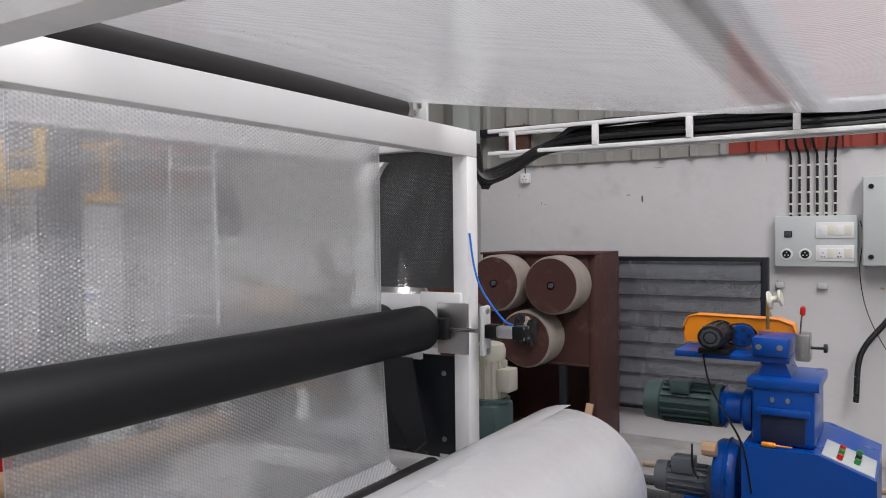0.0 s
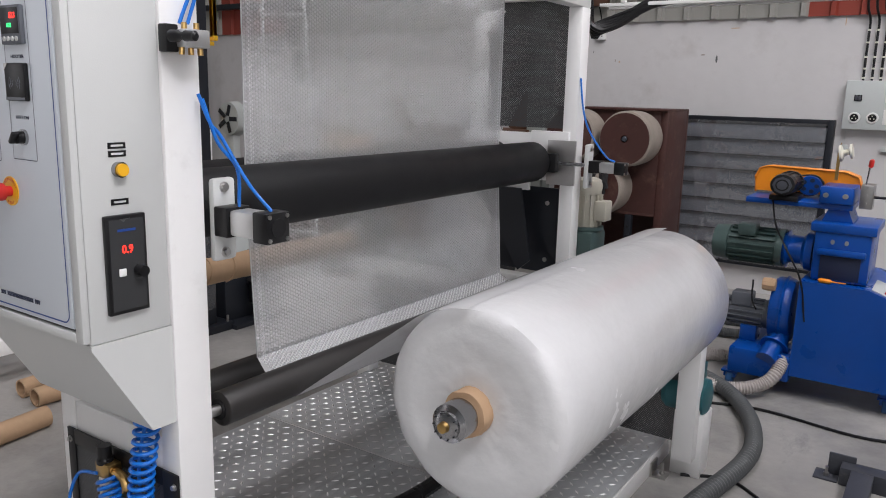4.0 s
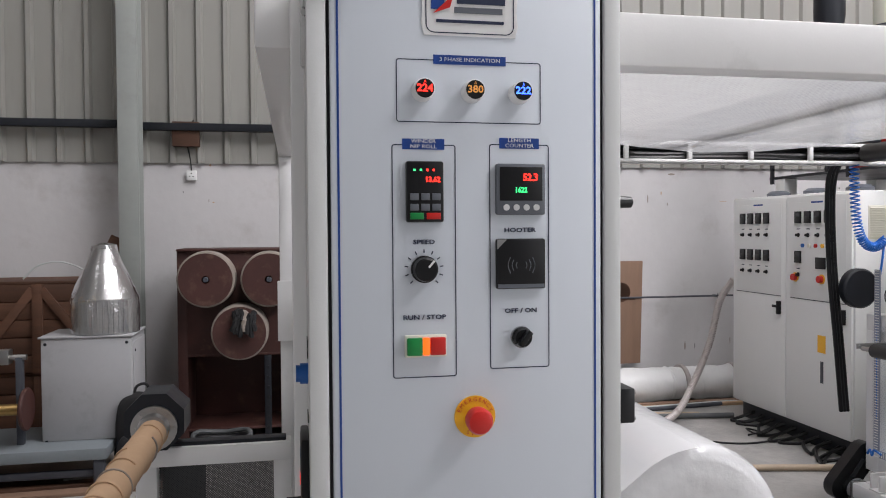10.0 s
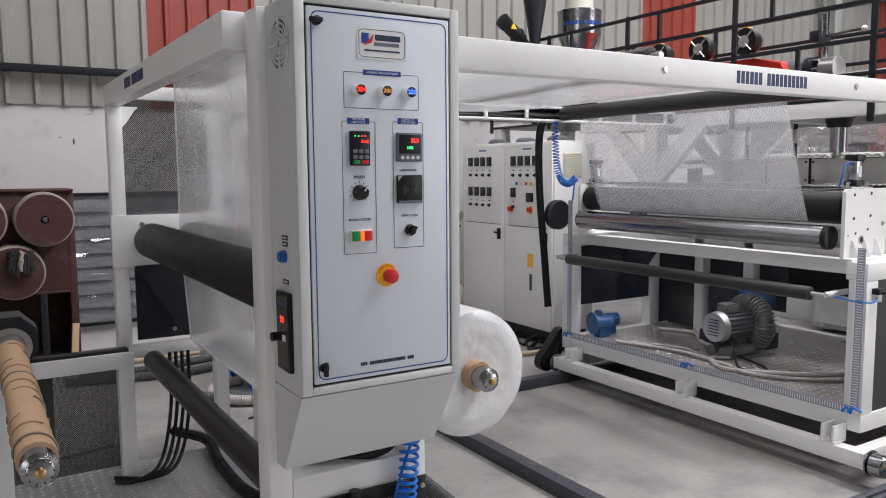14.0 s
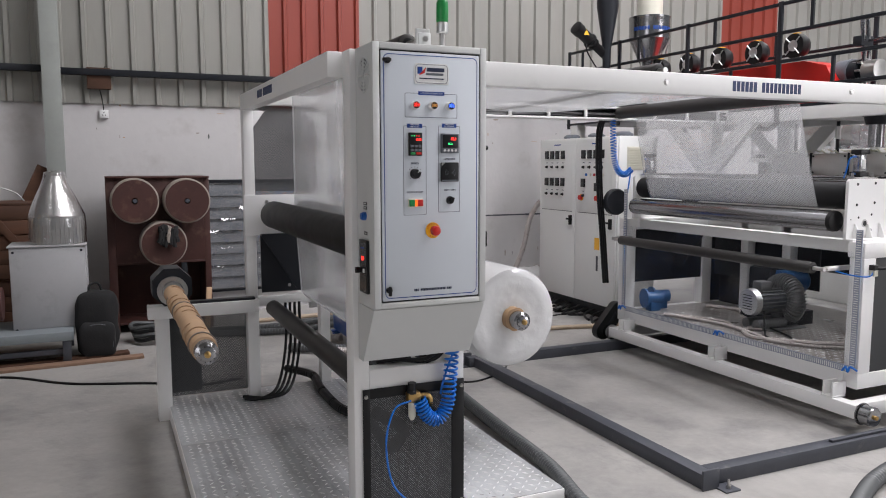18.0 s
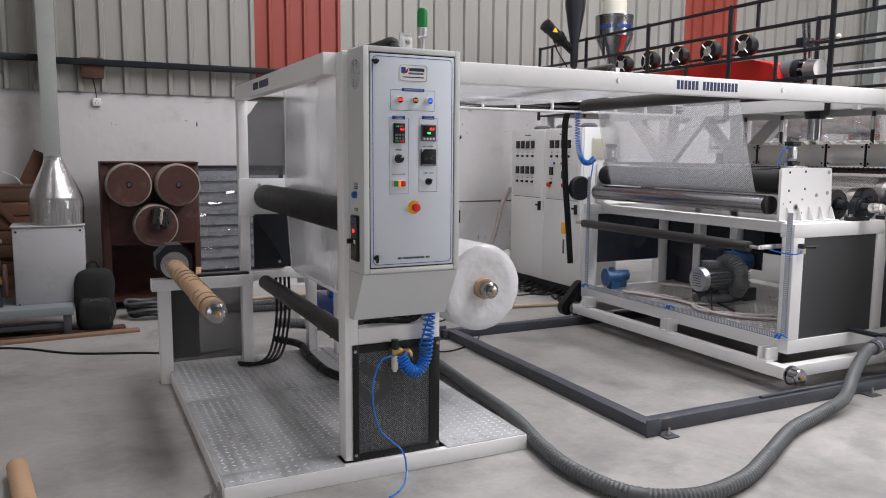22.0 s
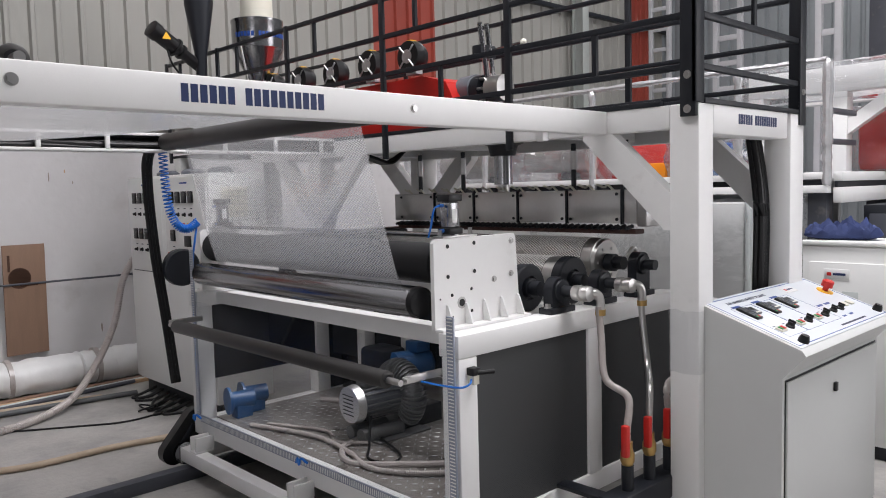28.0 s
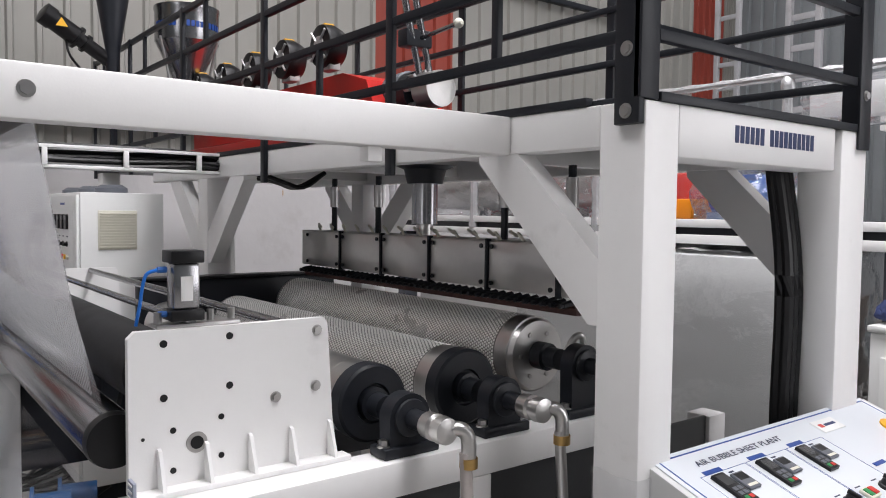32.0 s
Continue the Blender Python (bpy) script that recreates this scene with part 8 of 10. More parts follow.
for k, (y, z, m, r, a, b) in enumerate(((5.52, 0.005, PLY, 0.03, 0.40, 2.1), (5.46, -0.005, KRAFT, 0.022, 0.45, 1.95), (5.39, -0.01, GREYBOX, 0.018, 0.5, 2.0), (5.33, -0.01, STEELGREY, 0.018, 0.42, 1.7))):
    lb = thing("loose_batten", ((a + b) / 2, y, FL), ("rough timber batten lying by the wall", "kraft cardboard strip lying by the wall", "pale plastic pipe lying by the wall", "dark steel pipe lying by the wall")[k], "batten" if k < 2 else "pipe", "material by the wall")
    if k < 2:
        part("bar", box((a, y - r, FL), (b, y + r, FL + r * 1.3), 0.003, None), m, lb)
    else:
        part("bar", cyl((a, y, FL + r), (b, y + 0.12, FL + r), r, seg=12), m, lb)

def shift(obs, x, y, z):
    """Move finished things a little."""
    for o in obs:
        o.location += Vector((x, y, z))


shift([sbd], 0.02, 0, 0.016)
shift([db], -0.02, 0, 0.018)
shift([bd], -0.035, 0, 0.012)
shift([so], 0.035, 0, 0.036)
shift([sh], -0.015, 0, 0.012)

# ---- floor hoses between the blue machine, the wall and the electrical cabinet ----
hose("clear_hose", "clear pinkish spiral hose curving up behind the cabinet", [(0.28, 4.66, FL + 0.03), (0.6, 4.72, FL + 0.03), (1.0, 4.95, 0.05), (1.3, 5.2, 0.25), (1.50, 5.3, 0.55), (1.58, 5.28, 0.9), (1.66, 5.2, 1.1)], 0.03, CLEARHOSE, 0.014)
hose("grey_hose", "dark grey hose across the floor by the wall", [(-0.1, 5.05, FL + 0.025), (0.5, 5.15, FL + 0.025), (1.0, 5.1, FL + 0.025), (1.55, 5.02, FL + 0.025)], 0.022, HOSE)
hose("tan_hose", "tan rubber hose lying on the floor", [(-0.3, 4.35, FL + 0.022), (0.0, 4.0, FL + 0.022), (0.35, 3.77, FL + 0.022), (0.9, 3.74, FL + 0.022), (1.5, 3.62, FL + 0.022), (2.1, 3.55, FL + 0.022)], 0.021, TANHOSE)
hose("tan_hose", "tan rubber hose lying on the floor by the wall", [(-1.6, 5.2, FL + 0.022), (-0.9, 5.25, FL + 0.022), (-0.2, 5.35, FL + 0.022), (0.4, 5.28, FL + 0.022), (1.3, 5.12, FL + 0.022)], 0.021, TANHOSE)
hose("ribbed_hose", "grey ribbed hose looping from the blue blower elbow", [(-0.74, 3.74, 0.17), (-0.80, 3.64, 0.06), (-0.95, 3.56, 0.015), (-1.15, 3.6, FL + 0.04), (-1.28, 3.8, FL + 0.04), (-1.2, 4.05, FL + 0.04), (-1.0, 4.1, FL + 0.04)], 0.036, CLEARHOSE, 0.012)
hose("ribbed_hose", "grey ribbed hose lying behind the machine", [(-2.1, 4.75, FL + 0.035), (-1.6, 4.62, FL + 0.035), (-1.25, 4.58, FL + 0.035), (-0.9, 4.7, FL + 0.035), (-0.4, 4.85, FL + 0.035), (0.2, 4.8, FL + 0.035), (0.35, 4.7, FL + 0.035)], 0.032, HOSE, 0.012)
hose("ribbed_hose", "second grey ribbed hose lying behind the machine", [(-2.0, 4.9, FL + 0.03), (-1.5, 4.85, FL + 0.03), (-1.0, 4.95, FL + 0.03), (-0.5, 5.1, FL + 0.03)], 0.03, HOSE, 0.012)
for pts in ([(-1.2, 3.3, FL + 0.008), (-0.8, 3.45, FL + 0.008), (-0.3, 3.4, FL + 0.008), (0.1, 3.6, FL + 0.008)], [(-0.9, 2.55, FL + 0.005), (-0.72, 2.62, FL + 0.005), (-0.5, 2.5, FL + 0.005), (-0.2, 2.65, FL + 0.005), (0.0, 2.9, FL + 0.005)], [(0.5, 4.7, FL + 0.008), (0.9, 4.45, FL + 0.008), (1.2, 4.3, FL + 0.008), (1.6, 4.35, FL + 0.01)], [(1.35, 4.5, FL + 0.008), (1.45, 4.42, 0.02), (1.5, 4.55, FL + 0.01), (1.4, 4.6, 0.0), (1.42, 4.45, FL + 0.02), (1.6, 4.5, 0.05)]):
    tagged(part("floor_cable", add_tube(bm_new(), pts, 0.007, 7, 8), PLASTIC), "thin black cable lying on the concrete floor", "cable", "floor cables")

# ---- blue pelletising machine ----
bl = thing("blue_machine", (-0.4, 3.8, FL), "bright blue waste granulating machine on castors with motors", "machine")
part("main_box", add_prism(bm_new(), [(-0.62, 0.17), (-0.125, 0.17), (-0.125, 0.57), (-0.33, 0.645), (-0.62, 0.645)], 3.50, 4.10, "y"), BLUE, bl)
cp = part("control_face", box((-0.10, 3.53, -0.004), (0.10, 3.78, 0.004), 0.002, Matrix.Translation((-0.2275, 0, 0.6085)) @ Matrix.Rotation(radians(20.1), 4, "Y")), GREYBOX, bl, "pale button panel")
for i, (m, dy) in enumerate(((REDPLASTIC, 3.56), (GREENPLASTIC, 3.60), (GREENPLASTIC, 3.635), (PLASTIC, 3.67), (REDPLASTIC, 3.705), (GREENPLASTIC, 3.74))):
    q = Vector((-0.26 + 0.06 * (i % 2), dy, 0.622 - 0.022 * (i % 2)))
    part("push_button", cyl(q, q + Vector((0.008, 0, 0.022)), 0.012, seg=12), m, cp)
part("base_tray", box((-0.91, 3.50, 0.13), (-0.62, 4.05, 0.26), 0.01), BLUE, bl)
for x, y in ((-0.20, 3.60), (-0.20, 4.02), (-0.90, 3.55), (-0.90, 4.0)):
    cw = part("castor", add_box(box((x - 0.03, y - 0.025, 0.09), (x + 0.03, y + 0.025, 0.17 if x > -0.5 else 0.13), 0.005), (x - 0.04, y - 0.035, 0.118), (x + 0.04, y + 0.035, 0.128), 0.002), BLUE, bl)
    part("wheel", add_lathe(bm_new(), [(0, 0.034), (0.004, 0.04), (0.03, 0.04), (0.034, 0.034)], (x - 0.017, y, 0.089), (x + 1, y, 0.089), 20), MOTORBLUE, cw)
# screw housing with ribbed throat
hs = part("gear_housing", box((-0.52, 3.56, 0.655), (-0.19, 3.92, 0.93), 0.02), BLUE, bl)
part("housing_band", box((-0.545, 3.55, 0.90), (-0.17, 3.93, 0.945), 0.008), BLUE, hs)
part("throat_recess", box((-0.47, 3.555, 0.67), (-0.24, 3.562, 0.79), 0.003), INK, hs, "dark discharge opening")
part("housing_rib", box((-0.49, 3.535, 0.79), (-0.215, 3.562, 0.82), 0.006), BLUE, hs)
for x in (-0.41, -0.33):
    bolt(hs, (x, 3.56, 0.855), (0, -1, 0), 0.009)
part("screwdriver", add_lathe(bm_new(), [(0, 0.006), (0.01, 0.012), (0.07, 0.011), (0.08, 0.004), (0.16, 0.003)], (-0.46, 3.52, 0.668), (-0.3, 3.515, 0.668), 10), ORANGE, bl, "orange-handled tool")
part("gear_flange", add_lathe(bm_new(), [(0, 0.10), (0.02, 0.115), (0.03, 0.085), (0.10, 0.085), (0.12, 0.115), (0.16, 0.12)], (-0.70, 3.72, 0.77), (0, 3.72, 0.77), 28), BLUE, bl)
for k in range(6):
    a = 2 * math.pi * k / 6
    bolt(bl, (-0.70, 3.72 + 0.1 * math.cos(a), 0.77 + 0.1 * math.sin(a)), (-1, 0, 0), 0.008)
motor(bl, (-1.10, 3.72, 0.77), (-0.70, 3.72, 0.77), 0.115, GREENGREY, 18, (0, -0.5, 0.87), label="green-grey finned drive motor")
part("neck", add_prism(bm_new(), [(-0.46, 0.945), (-0.24, 0.945), (-0.28, 1.06), (-0.42, 1.06)], 3.62, 3.84, "y"), BLUE, bl)
part("top_arm", box((-0.93, 3.60, 1.06), (-0.24, 3.86, 1.105), 0.006), BLUE, bl)
part("cutter_housing", box((-0.45, 3.58, 1.105), (-0.24, 3.88, 1.235), 0.01), BLUE, bl)
for x in (-0.41, -0.29):
    bolt(bl, (x, 3.58, 1.17), (0, -1, 0), 0.014)
gd = part("belt_guard", add_prism(bm_new(), [(-0.93, 1.13), (-0.94, 1.24), (-0.91, 1.315), (-0.86, 1.335), (-0.34, 1.325), (-0.255, 1.29), (-0.235, 1.22), (-0.25, 1.13)], 3.80, 3.90, "y"), ORANGE, bl, "orange belt guard")
part("guard_rim", add_tube(bm_new(), [(-0.93, 3.80, 1.12), (-0.94, 3.80, 1.24), (-0.91, 3.80, 1.315), (-0.86, 3.80, 1.335), (-0.34, 3.80, 1.325), (-0.255, 3.80, 1.29), (-0.235, 3.80, 1.22)], 0.008, 6, 1, smooth=False), ORANGE, gd)
cm = motor(bl, (-0.77, 3.50, 1.215), (-0.77, 3.72, 1.215), 0.075, PLASTIC, 12, label="small black cutter motor")
part("motor_foot", box((-0.85, 3.56, 1.105), (-0.69, 3.72, 1.14), 0.004), PLASTIC, cm)
part("fan_star", add_lathe(bm_new(), [(0, 0.01), (0.004, 0.03), (0.006, 0.055)], (-0.77, 3.493, 1.215), (-0.77, 4, 1.215), 8), STEELGREY, cm)
pu = part("pulley", add_lathe(bm_new(), [(0, 0.075), (0.01, 0.08), (0.02, 0.07), (0.03, 0.08), (0.04, 0.075)], (-0.55, 3.74, 1.205), (-0.55, 4, 1.205), 28), BLUE, bl)
for k in range(5):
    a = 2 * math.pi * k / 5
    part("pulley_hole", cyl((-0.55 + 0.045 * math.cos(a), 3.7395, 1.205 + 0.045 * math.sin(a)), (-0.55 + 0.045 * math.cos(a), 3.737, 1.205 + 0.045 * math.sin(a)), 0.016, seg=12), INK, pu)
part("drive_belt", add_tube(bm_new(), [(-0.77, 3.76, 1.245), (-0.55, 3.76, 1.288), (-0.48, 3.76, 1.25), (-0.47, 3.76, 1.2), (-0.55, 3.76, 1.125), (-0.77, 3.76, 1.185)], 0.007, 6, 5), RUBBER, bl)
part("spool_post", box((-0.415, 3.64, 1.235), (-0.395, 3.66, 1.40), 0.003), BRASS, bl, "brass-coloured post")
part("thread_spool", add_lathe(bm_new(), [(0, 0.05), (0.012, 0.05), (0.022, 0.018), (0.055, 0.018), (0.066, 0.046), (0.078, 0.046)], (-0.40, 3.65, 1.395), (-0.33, 3.65, 1.41), 18), IVORY, bl, "ivory plastic spool")
lv = part("clamp_block", box((-0.24, 3.60, 1.08), (-0.16, 3.70, 1.225), 0.006), STEEL, bl, "bright steel clamp")
part("lever_rod", cyl((-0.215, 3.62, 1.225), (-0.20, 3.60, 1.36), 0.005, seg=8), CHROME, lv)
part("lever_knob", add_lathe(bm_new(), [(0, 0.008), (0.008, 0.016), (0.04, 0.016), (0.05, 0.010)], (-0.20, 3.60, 1.325), (-0.19, 3.588, 1.40), 12), REDPLASTIC, lv, "red lever grip")
part("star_knob", add_lathe(bm_new(), [(0, 0.008), (0.07, 0.008), (0.072, 0.024), (0.09, 0.024), (0.095, 0.012)], (-0.16, 3.64, 1.15), (0, 3.64, 1.15), 12), PLASTIC, lv)
for dz in (0.02, 0.07, 0.12):
    bolt(lv, (-0.20, 3.60, 1.09 + dz), (0, -1, 0), 0.007)
for pts in ([(-0.85, 3.6, 1.14), (-0.80, 3.55, 1.0), (-0.72, 3.5, 0.9), (-0.6, 3.5, 0.72), (-0.55, 3.5, 0.5)], [(-0.92, 3.62, 0.66), (-0.91, 3.6, 0.55), (-0.87, 3.58, 0.5)]):
    part("cable", add_tube(bm_new(), pts, 0.006, 6, 6), PLASTIC, bl)
# blower with its motor
fn = part("blower_casing", add_lathe(bm_new(), [(0, 0.10), (0.012, 0.155), (0.03, 0.165), (0.09, 0.165), (0.11, 0.155), (0.12, 0.08)], (-0.77, 3.72, 0.44), (0, 3.72, 0.44), 36), BLUE, bl)
part("blower_rim", add_lathe(bm_new(), [(0, 0.168), (0.012, 0.176), (0.02, 0.168)], (-0.715, 3.72, 0.44), (0, 3.72, 0.44), 36), BLUE, fn)
part("outlet_elbow", add_tube(bm_new(), [(-0.71, 3.66, 0.34), (-0.70, 3.60, 0.31), (-0.715, 3.55, 0.27), (-0.73, 3.49, 0.23)], 0.048, 16, 5), BLUE, fn)
part("elbow_flange", add_lathe(bm_new(), [(0, 0.07), (0.012, 0.07)], (-0.708, 3.57, 0.285), (-0.72, 3.52, 0.25), 20), BLUE, fn)
part("blower_stand", add_box(box((-0.80, 3.62, 0.255), (-0.64, 3.82, 0.27), 0.003), (-0.74, 3.68, 0.27), (-0.69, 3.78, 0.30), 0.003), BLUE, fn)
m2 = motor(bl, (-1.04, 3.72, 0.40), (-0.77, 3.72, 0.40), 0.075, MOTORGREY, 16, (0, -0.3, 0.95), label="slate grey blower motor")
part("motor_foot", box((-0.90, 3.66, 0.255), (-0.82, 3.78, 0.34), 0.004), BLUE, m2)
part("cork_block", add_lathe(bm_new(), [(0, 0.03), (0.03, 0.034), (0.06, 0.03)], (-0.80, 3.6, 0.585), (-0.72, 3.6, 0.585), 10), KRAFT, bl)



def settle(obs, xs, zs):
    """Stretch meshes linearly from one span of x and z to another."""
    kx, kz = (xs[3] - xs[2]) / (xs[1] - xs[0]), (zs[3] - zs[2]) / (zs[1] - zs[0])
    m = Matrix(((kx, 0, 0, xs[2] - kx * xs[0]), (0, 1, 0, 0), (0, 0, kz, zs[2] - kz * zs[0]), (0, 0, 0, 1)))
    for o in obs:
        o.data.transform(m)
        for c in o.children:
            c.data.transform(m)


def named(*names):
    return [o for o in bl.children if o.name.split(".")[0] in names]


_cut = [o for o in named("bolt") if o.data.vertices[0].co.z > 1.1]
_fl = [o for o in named("bolt") if o.data.vertices[0].co.z <= 1.1]
_drive = [o for o in named("motor") if o.name != cm.name and o.name != m2.name]
settle(_drive + _fl + named("gear_flange"), (-1.10, -0.54, -1.077, -0.60), (0.655, 0.885, 0.66, 0.85))
settle(named("gear_housing", "screwdriver"), (-0.52, -0.19, -0.59, -0.345), (0.655, 0.945, 0.645, 0.925))
settle(named("neck"), (-0.46, -0.24, -0.575, -0.44), (0.945, 1.06, 0.925, 0.985))
settle(_cut + named("top_arm", "cutter_housing", "belt_guard", "pulley", "drive_belt"), (-0.94, -0.24, -0.93, -0.447), (1.06, 1.335, 0.985, 1.155))
settle([cm], (-0.85, -0.69, -0.81, -0.68), (1.105, 1.29, 1.01, 1.145))
settle(named("spool_post", "thread_spool", "clamp_block"), (-0.415, -0.16, -0.545, -0.37), (1.08, 1.40, 1.0, 1.25))
settle(named("cable"), (-0.85, -0.55, -0.80, -0.58), (0.5, 1.14, 0.45, 1.02))
_m = Matrix.Translation((-0.0577, 0.0144, -0.0841)) @ Matrix.Diagonal((1.055, 1.055, 1.055, 1))
for o in bl.children_recursive:
    o.data.transform(_m)
bl.location = (-0.45, 4.05, FL)
for o in bl.children:
    o.matrix_parent_inverse = Matrix.Translation(-bl.location)

# ---- brown drum cabinet ----
bc = thing("drum_cabinet", (-2.4, 5.45, FL), "rusty brown steel frame cabinet with three felt-covered drums", "machine")
part("back_panel", box((-2.82, 5.66, FL), (-1.93, 5.70, 1.385), 0.002), RUSTBROWN, bc)
for lo, hi in (((-2.82, 5.22, FL), (-2.75, 5.66, 1.385)), ((-1.985, 5.22, FL), (-1.93, 5.66, 1.385))):
    part("side_panel", box(lo, hi, 0.004), RUSTBROWN, bc)
part("top_panel", box((-2.82, 5.18, 1.385), (-1.93, 5.70, 1.40), 0.003), RUSTBROWN, bc)
part("front_panel", box((-2.75, 5.22, 0.62), (-1.985, 5.215, 1.385), 0.002), RUSTBROWN, bc)
part("inner_shelf", box((-2.75, 5.215, 0.60), (-1.985, 5.66, 0.62), 0.002), RUSTBROWN, bc)
part("bottom_shelf", box((-2.75, 5.21, 0.05), (-1.985, 5.66, 0.07), 0.002), RUSTBROWN, bc)
part("post", box((-2.20, 5.19, FL), (-2.15, 5.24, 0.60), 0.004), DARK, bc, "dark perforated steel post")
for k in range(7):
    part("post_hole", cyl((-2.175, 5.19, 0.06 + 0.075 * k), (-2.175, 5.188, 0.06 + 0.075 * k), 0.011, seg=10), PLASTIC, bc)
for k, (x, z, y0) in enumerate(((-2.588, 1.188, 4.95), (-2.152, 1.183, 4.95), (-2.362, 0.803, 4.97))):
    dr = part("drum", add_lathe(bm_new(), [(0, 0.18), (0.01, 0.197), (0.02, 0.2), (0.15, 0.203), (0.245, 0.198), (0.25, 0.18)], (x, y0, z), (x, 6, z), 40), CLOTH, bc, "dusty felt-covered drum")
    part("drum_face", add_lathe(bm_new(), [(0.0, 0.186), (0.004, 0.184), (0.012, 0.17), (0.012, 0.03), (0.0, 0.028)], (x, y0 - 0.006, z), (x, 6, z), 40), RUSTBROWN, dr, "brown end disc")
    part("drum_hub", add_lathe(bm_new(), [(0, 0.015), (0.012, 0.026), (0.04, 0.028)], (x, y0 - 0.012, z), (x, 6, z), 16), STEELGREY, dr)
    if k == 0:
        for a in (0.6, 2.3, 4.2):
            part("dark_patch", add_lathe(bm_new(), [(0, 0.034), (0.001, 0.03)], (x + 0.09 * math.cos(a), y0 + 0.003, z + 0.09 * math.sin(a)), (x + 0.09 * math.cos(a), 0, z + 0.09 * math.sin(a)), 9), INK, dr)
    part("axle", cyl((x, y0 + 0.24, z), (x, 5.3, z), 0.03, seg=14), STEELGREY, dr)
rg = thing("rag", (-2.33, 4.93, 0.9), "dark dusty rag bunch hanging on the drum", "rag")
for k in range(7):
    bm = add_tube(bm_new(), [(-2.40 + 0.024 * k, 4.935 - 0.012 * (k % 3), 0.96 + 0.02 * math.sin(k)), (-2.38 + 0.02 * k, 4.91, 0.90 + 0.02 * (k % 2)), (-2.41 + 0.026 * k, 4.905, 0.82 - 0.02 * (k % 3))], 0.02, 7, 4)
    for v in bm.verts:
        v.co += Vector((noise.noise(v.co * 30), noise.noise(v.co * 33 + Vector((2, 0, 0))), noise.noise(v.co * 31 + Vector((5, 0, 0))))) * 0.012
    part("fold", bm, CLOTH if k == 3 else FABRIC, rg)
for k in range(4):
    pts = [(-2.48 + (0.16 + 0.012 * k) * math.cos(a), 4.75 + 0.03 * k + 0.13 * math.sin(a), 0.02 + 0.03 * k + 0.012 * math.sin(3 * a)) for a in [j * 0.5 for j in range(14)]]
    cc = thing("cable_heap", (-2.48, 4.75, FL), "coil of grey-black cable heaped on the floor", "cable", "cable coils")
    part("cable_loop", add_tube(bm_new(), pts, 0.017, 8, 3), HOSE if k % 2 else PLASTIC, cc)
ft = thing("floor_plank", (-2.2, 5.05, FL), "pale timber plank leaning in front of the cabinet", "plank")
part("plank_board", box((-0.03, -0.012, 0), (0.02, 0.012, 0.40), 0.003, pose(-2.0, 5.08, FL, -14, 6, 0)), KRAFT, ft)

# ---- trolley, grey box and stainless cone ----
tr = thing("steel_trolley", (-3.7, 4.9, FL), "low grey steel trolley with a flat top", "trolley")
part("deck", box((-4.45, 4.58, 0.13), (-3.10, 5.22, 0.20), 0.005), TROLLEY, tr)
for x in (-4.40, -3.15):
    for y in (4.62, 5.16):
        part("leg", box((x - 0.03, y - 0.03, FL), (x + 0.03, y + 0.03, 0.13), 0.003), STEELGREY, tr)
part("under_rail", box((-4.37, 4.62, 0.02), (-3.18, 4.66, 0.06), 0.003), STEELGREY, tr)
gb = thing("machine_box", (-3.3, 5.0, 0.2), "off-white sheet metal machine box with corner screws", "machine box")
part("casing", box((-3.567, 4.80, 0.2), (-3.031, 5.21, 0.895), 0.008), BOXGREY, gb)
part("side_cover", box((-3.031, 4.83, 0.24), (-3.022, 5.18, 0.86), 0.003), BOXGREY, gb)
part("top_cover", box((-3.58, 4.79, 0.895), (-3.02, 5.22, 0.907), 0.003), BOXGREY, gb)
for x, z in ((-3.54, 0.86), (-3.06, 0.86), (-3.54, 0.25), (-3.06, 0.25)):
    part("screw", cyl((x, 4.80, z), (x, 4.796, z), 0.01, seg=10), DARK, gb)
for z in (0.3, 0.55, 0.80):
    part("screw", cyl((-3.022, 4.86, z), (-3.018, 4.86, z), 0.009, seg=10), DARK, gb)
co = thing("stainless_cone", (-3.23, 5.0, 0.907), "polished stainless hopper cone wrapped in clear film", "hopper")
sk0 = part("skirt", add_lathe(bm_new(), [(0, 0.200), (0.004, 0.205), (0.218, 0.205), (0.224, 0.198)], (-3.23, 5.0, 0.907), (-3.23, 5.0, 3), 40), STAINLESS, co)
for k in range(40):
    a = 2 * math.pi * k / 40
    part("rib", cyl((-3.23 + 0.205 * math.cos(a), 5.0 + 0.205 * math.sin(a), 0.915), (-3.23 + 0.205 * math.cos(a), 5.0 + 0.205 * math.sin(a), 1.118), 0.0055, seg=6), STAINLESS, sk0)
part("cone", add_lathe(bm_new(), [(0, 0.197), (0.32, 0.060), (0.322, 0.068), (0.342, 0.068), (0.344, 0.05)], (-3.23, 5.0, 1.131), (-3.23, 5.0, 3), 40), STAINLESS, co)
bm = add_lathe(bm_new(), [(0, 0.214), (0.06, 0.212), (0.12, 0.215), (0.18, 0.213), (0.224, 0.209), (0.30, 0.178), (0.38, 0.145), (0.45, 0.113), (0.52, 0.086), (0.565, 0.078), (0.58, 0.04)], (-3.23, 5.0, 0.907), (-3.23, 5.0, 3), 56)
for v in bm.verts:
    v.co += Vector((noise.noise(v.co * 22), noise.noise(v.co * 22 + Vector((2, 0, 0))), noise.noise(v.co * 18))) * 0.007
part("wrap_film", bm, SHINE, co)
rl = thing("reel_axle", (-3.9, 4.72, 0.2), "steel reel axle with round end discs on the trolley", "reel")
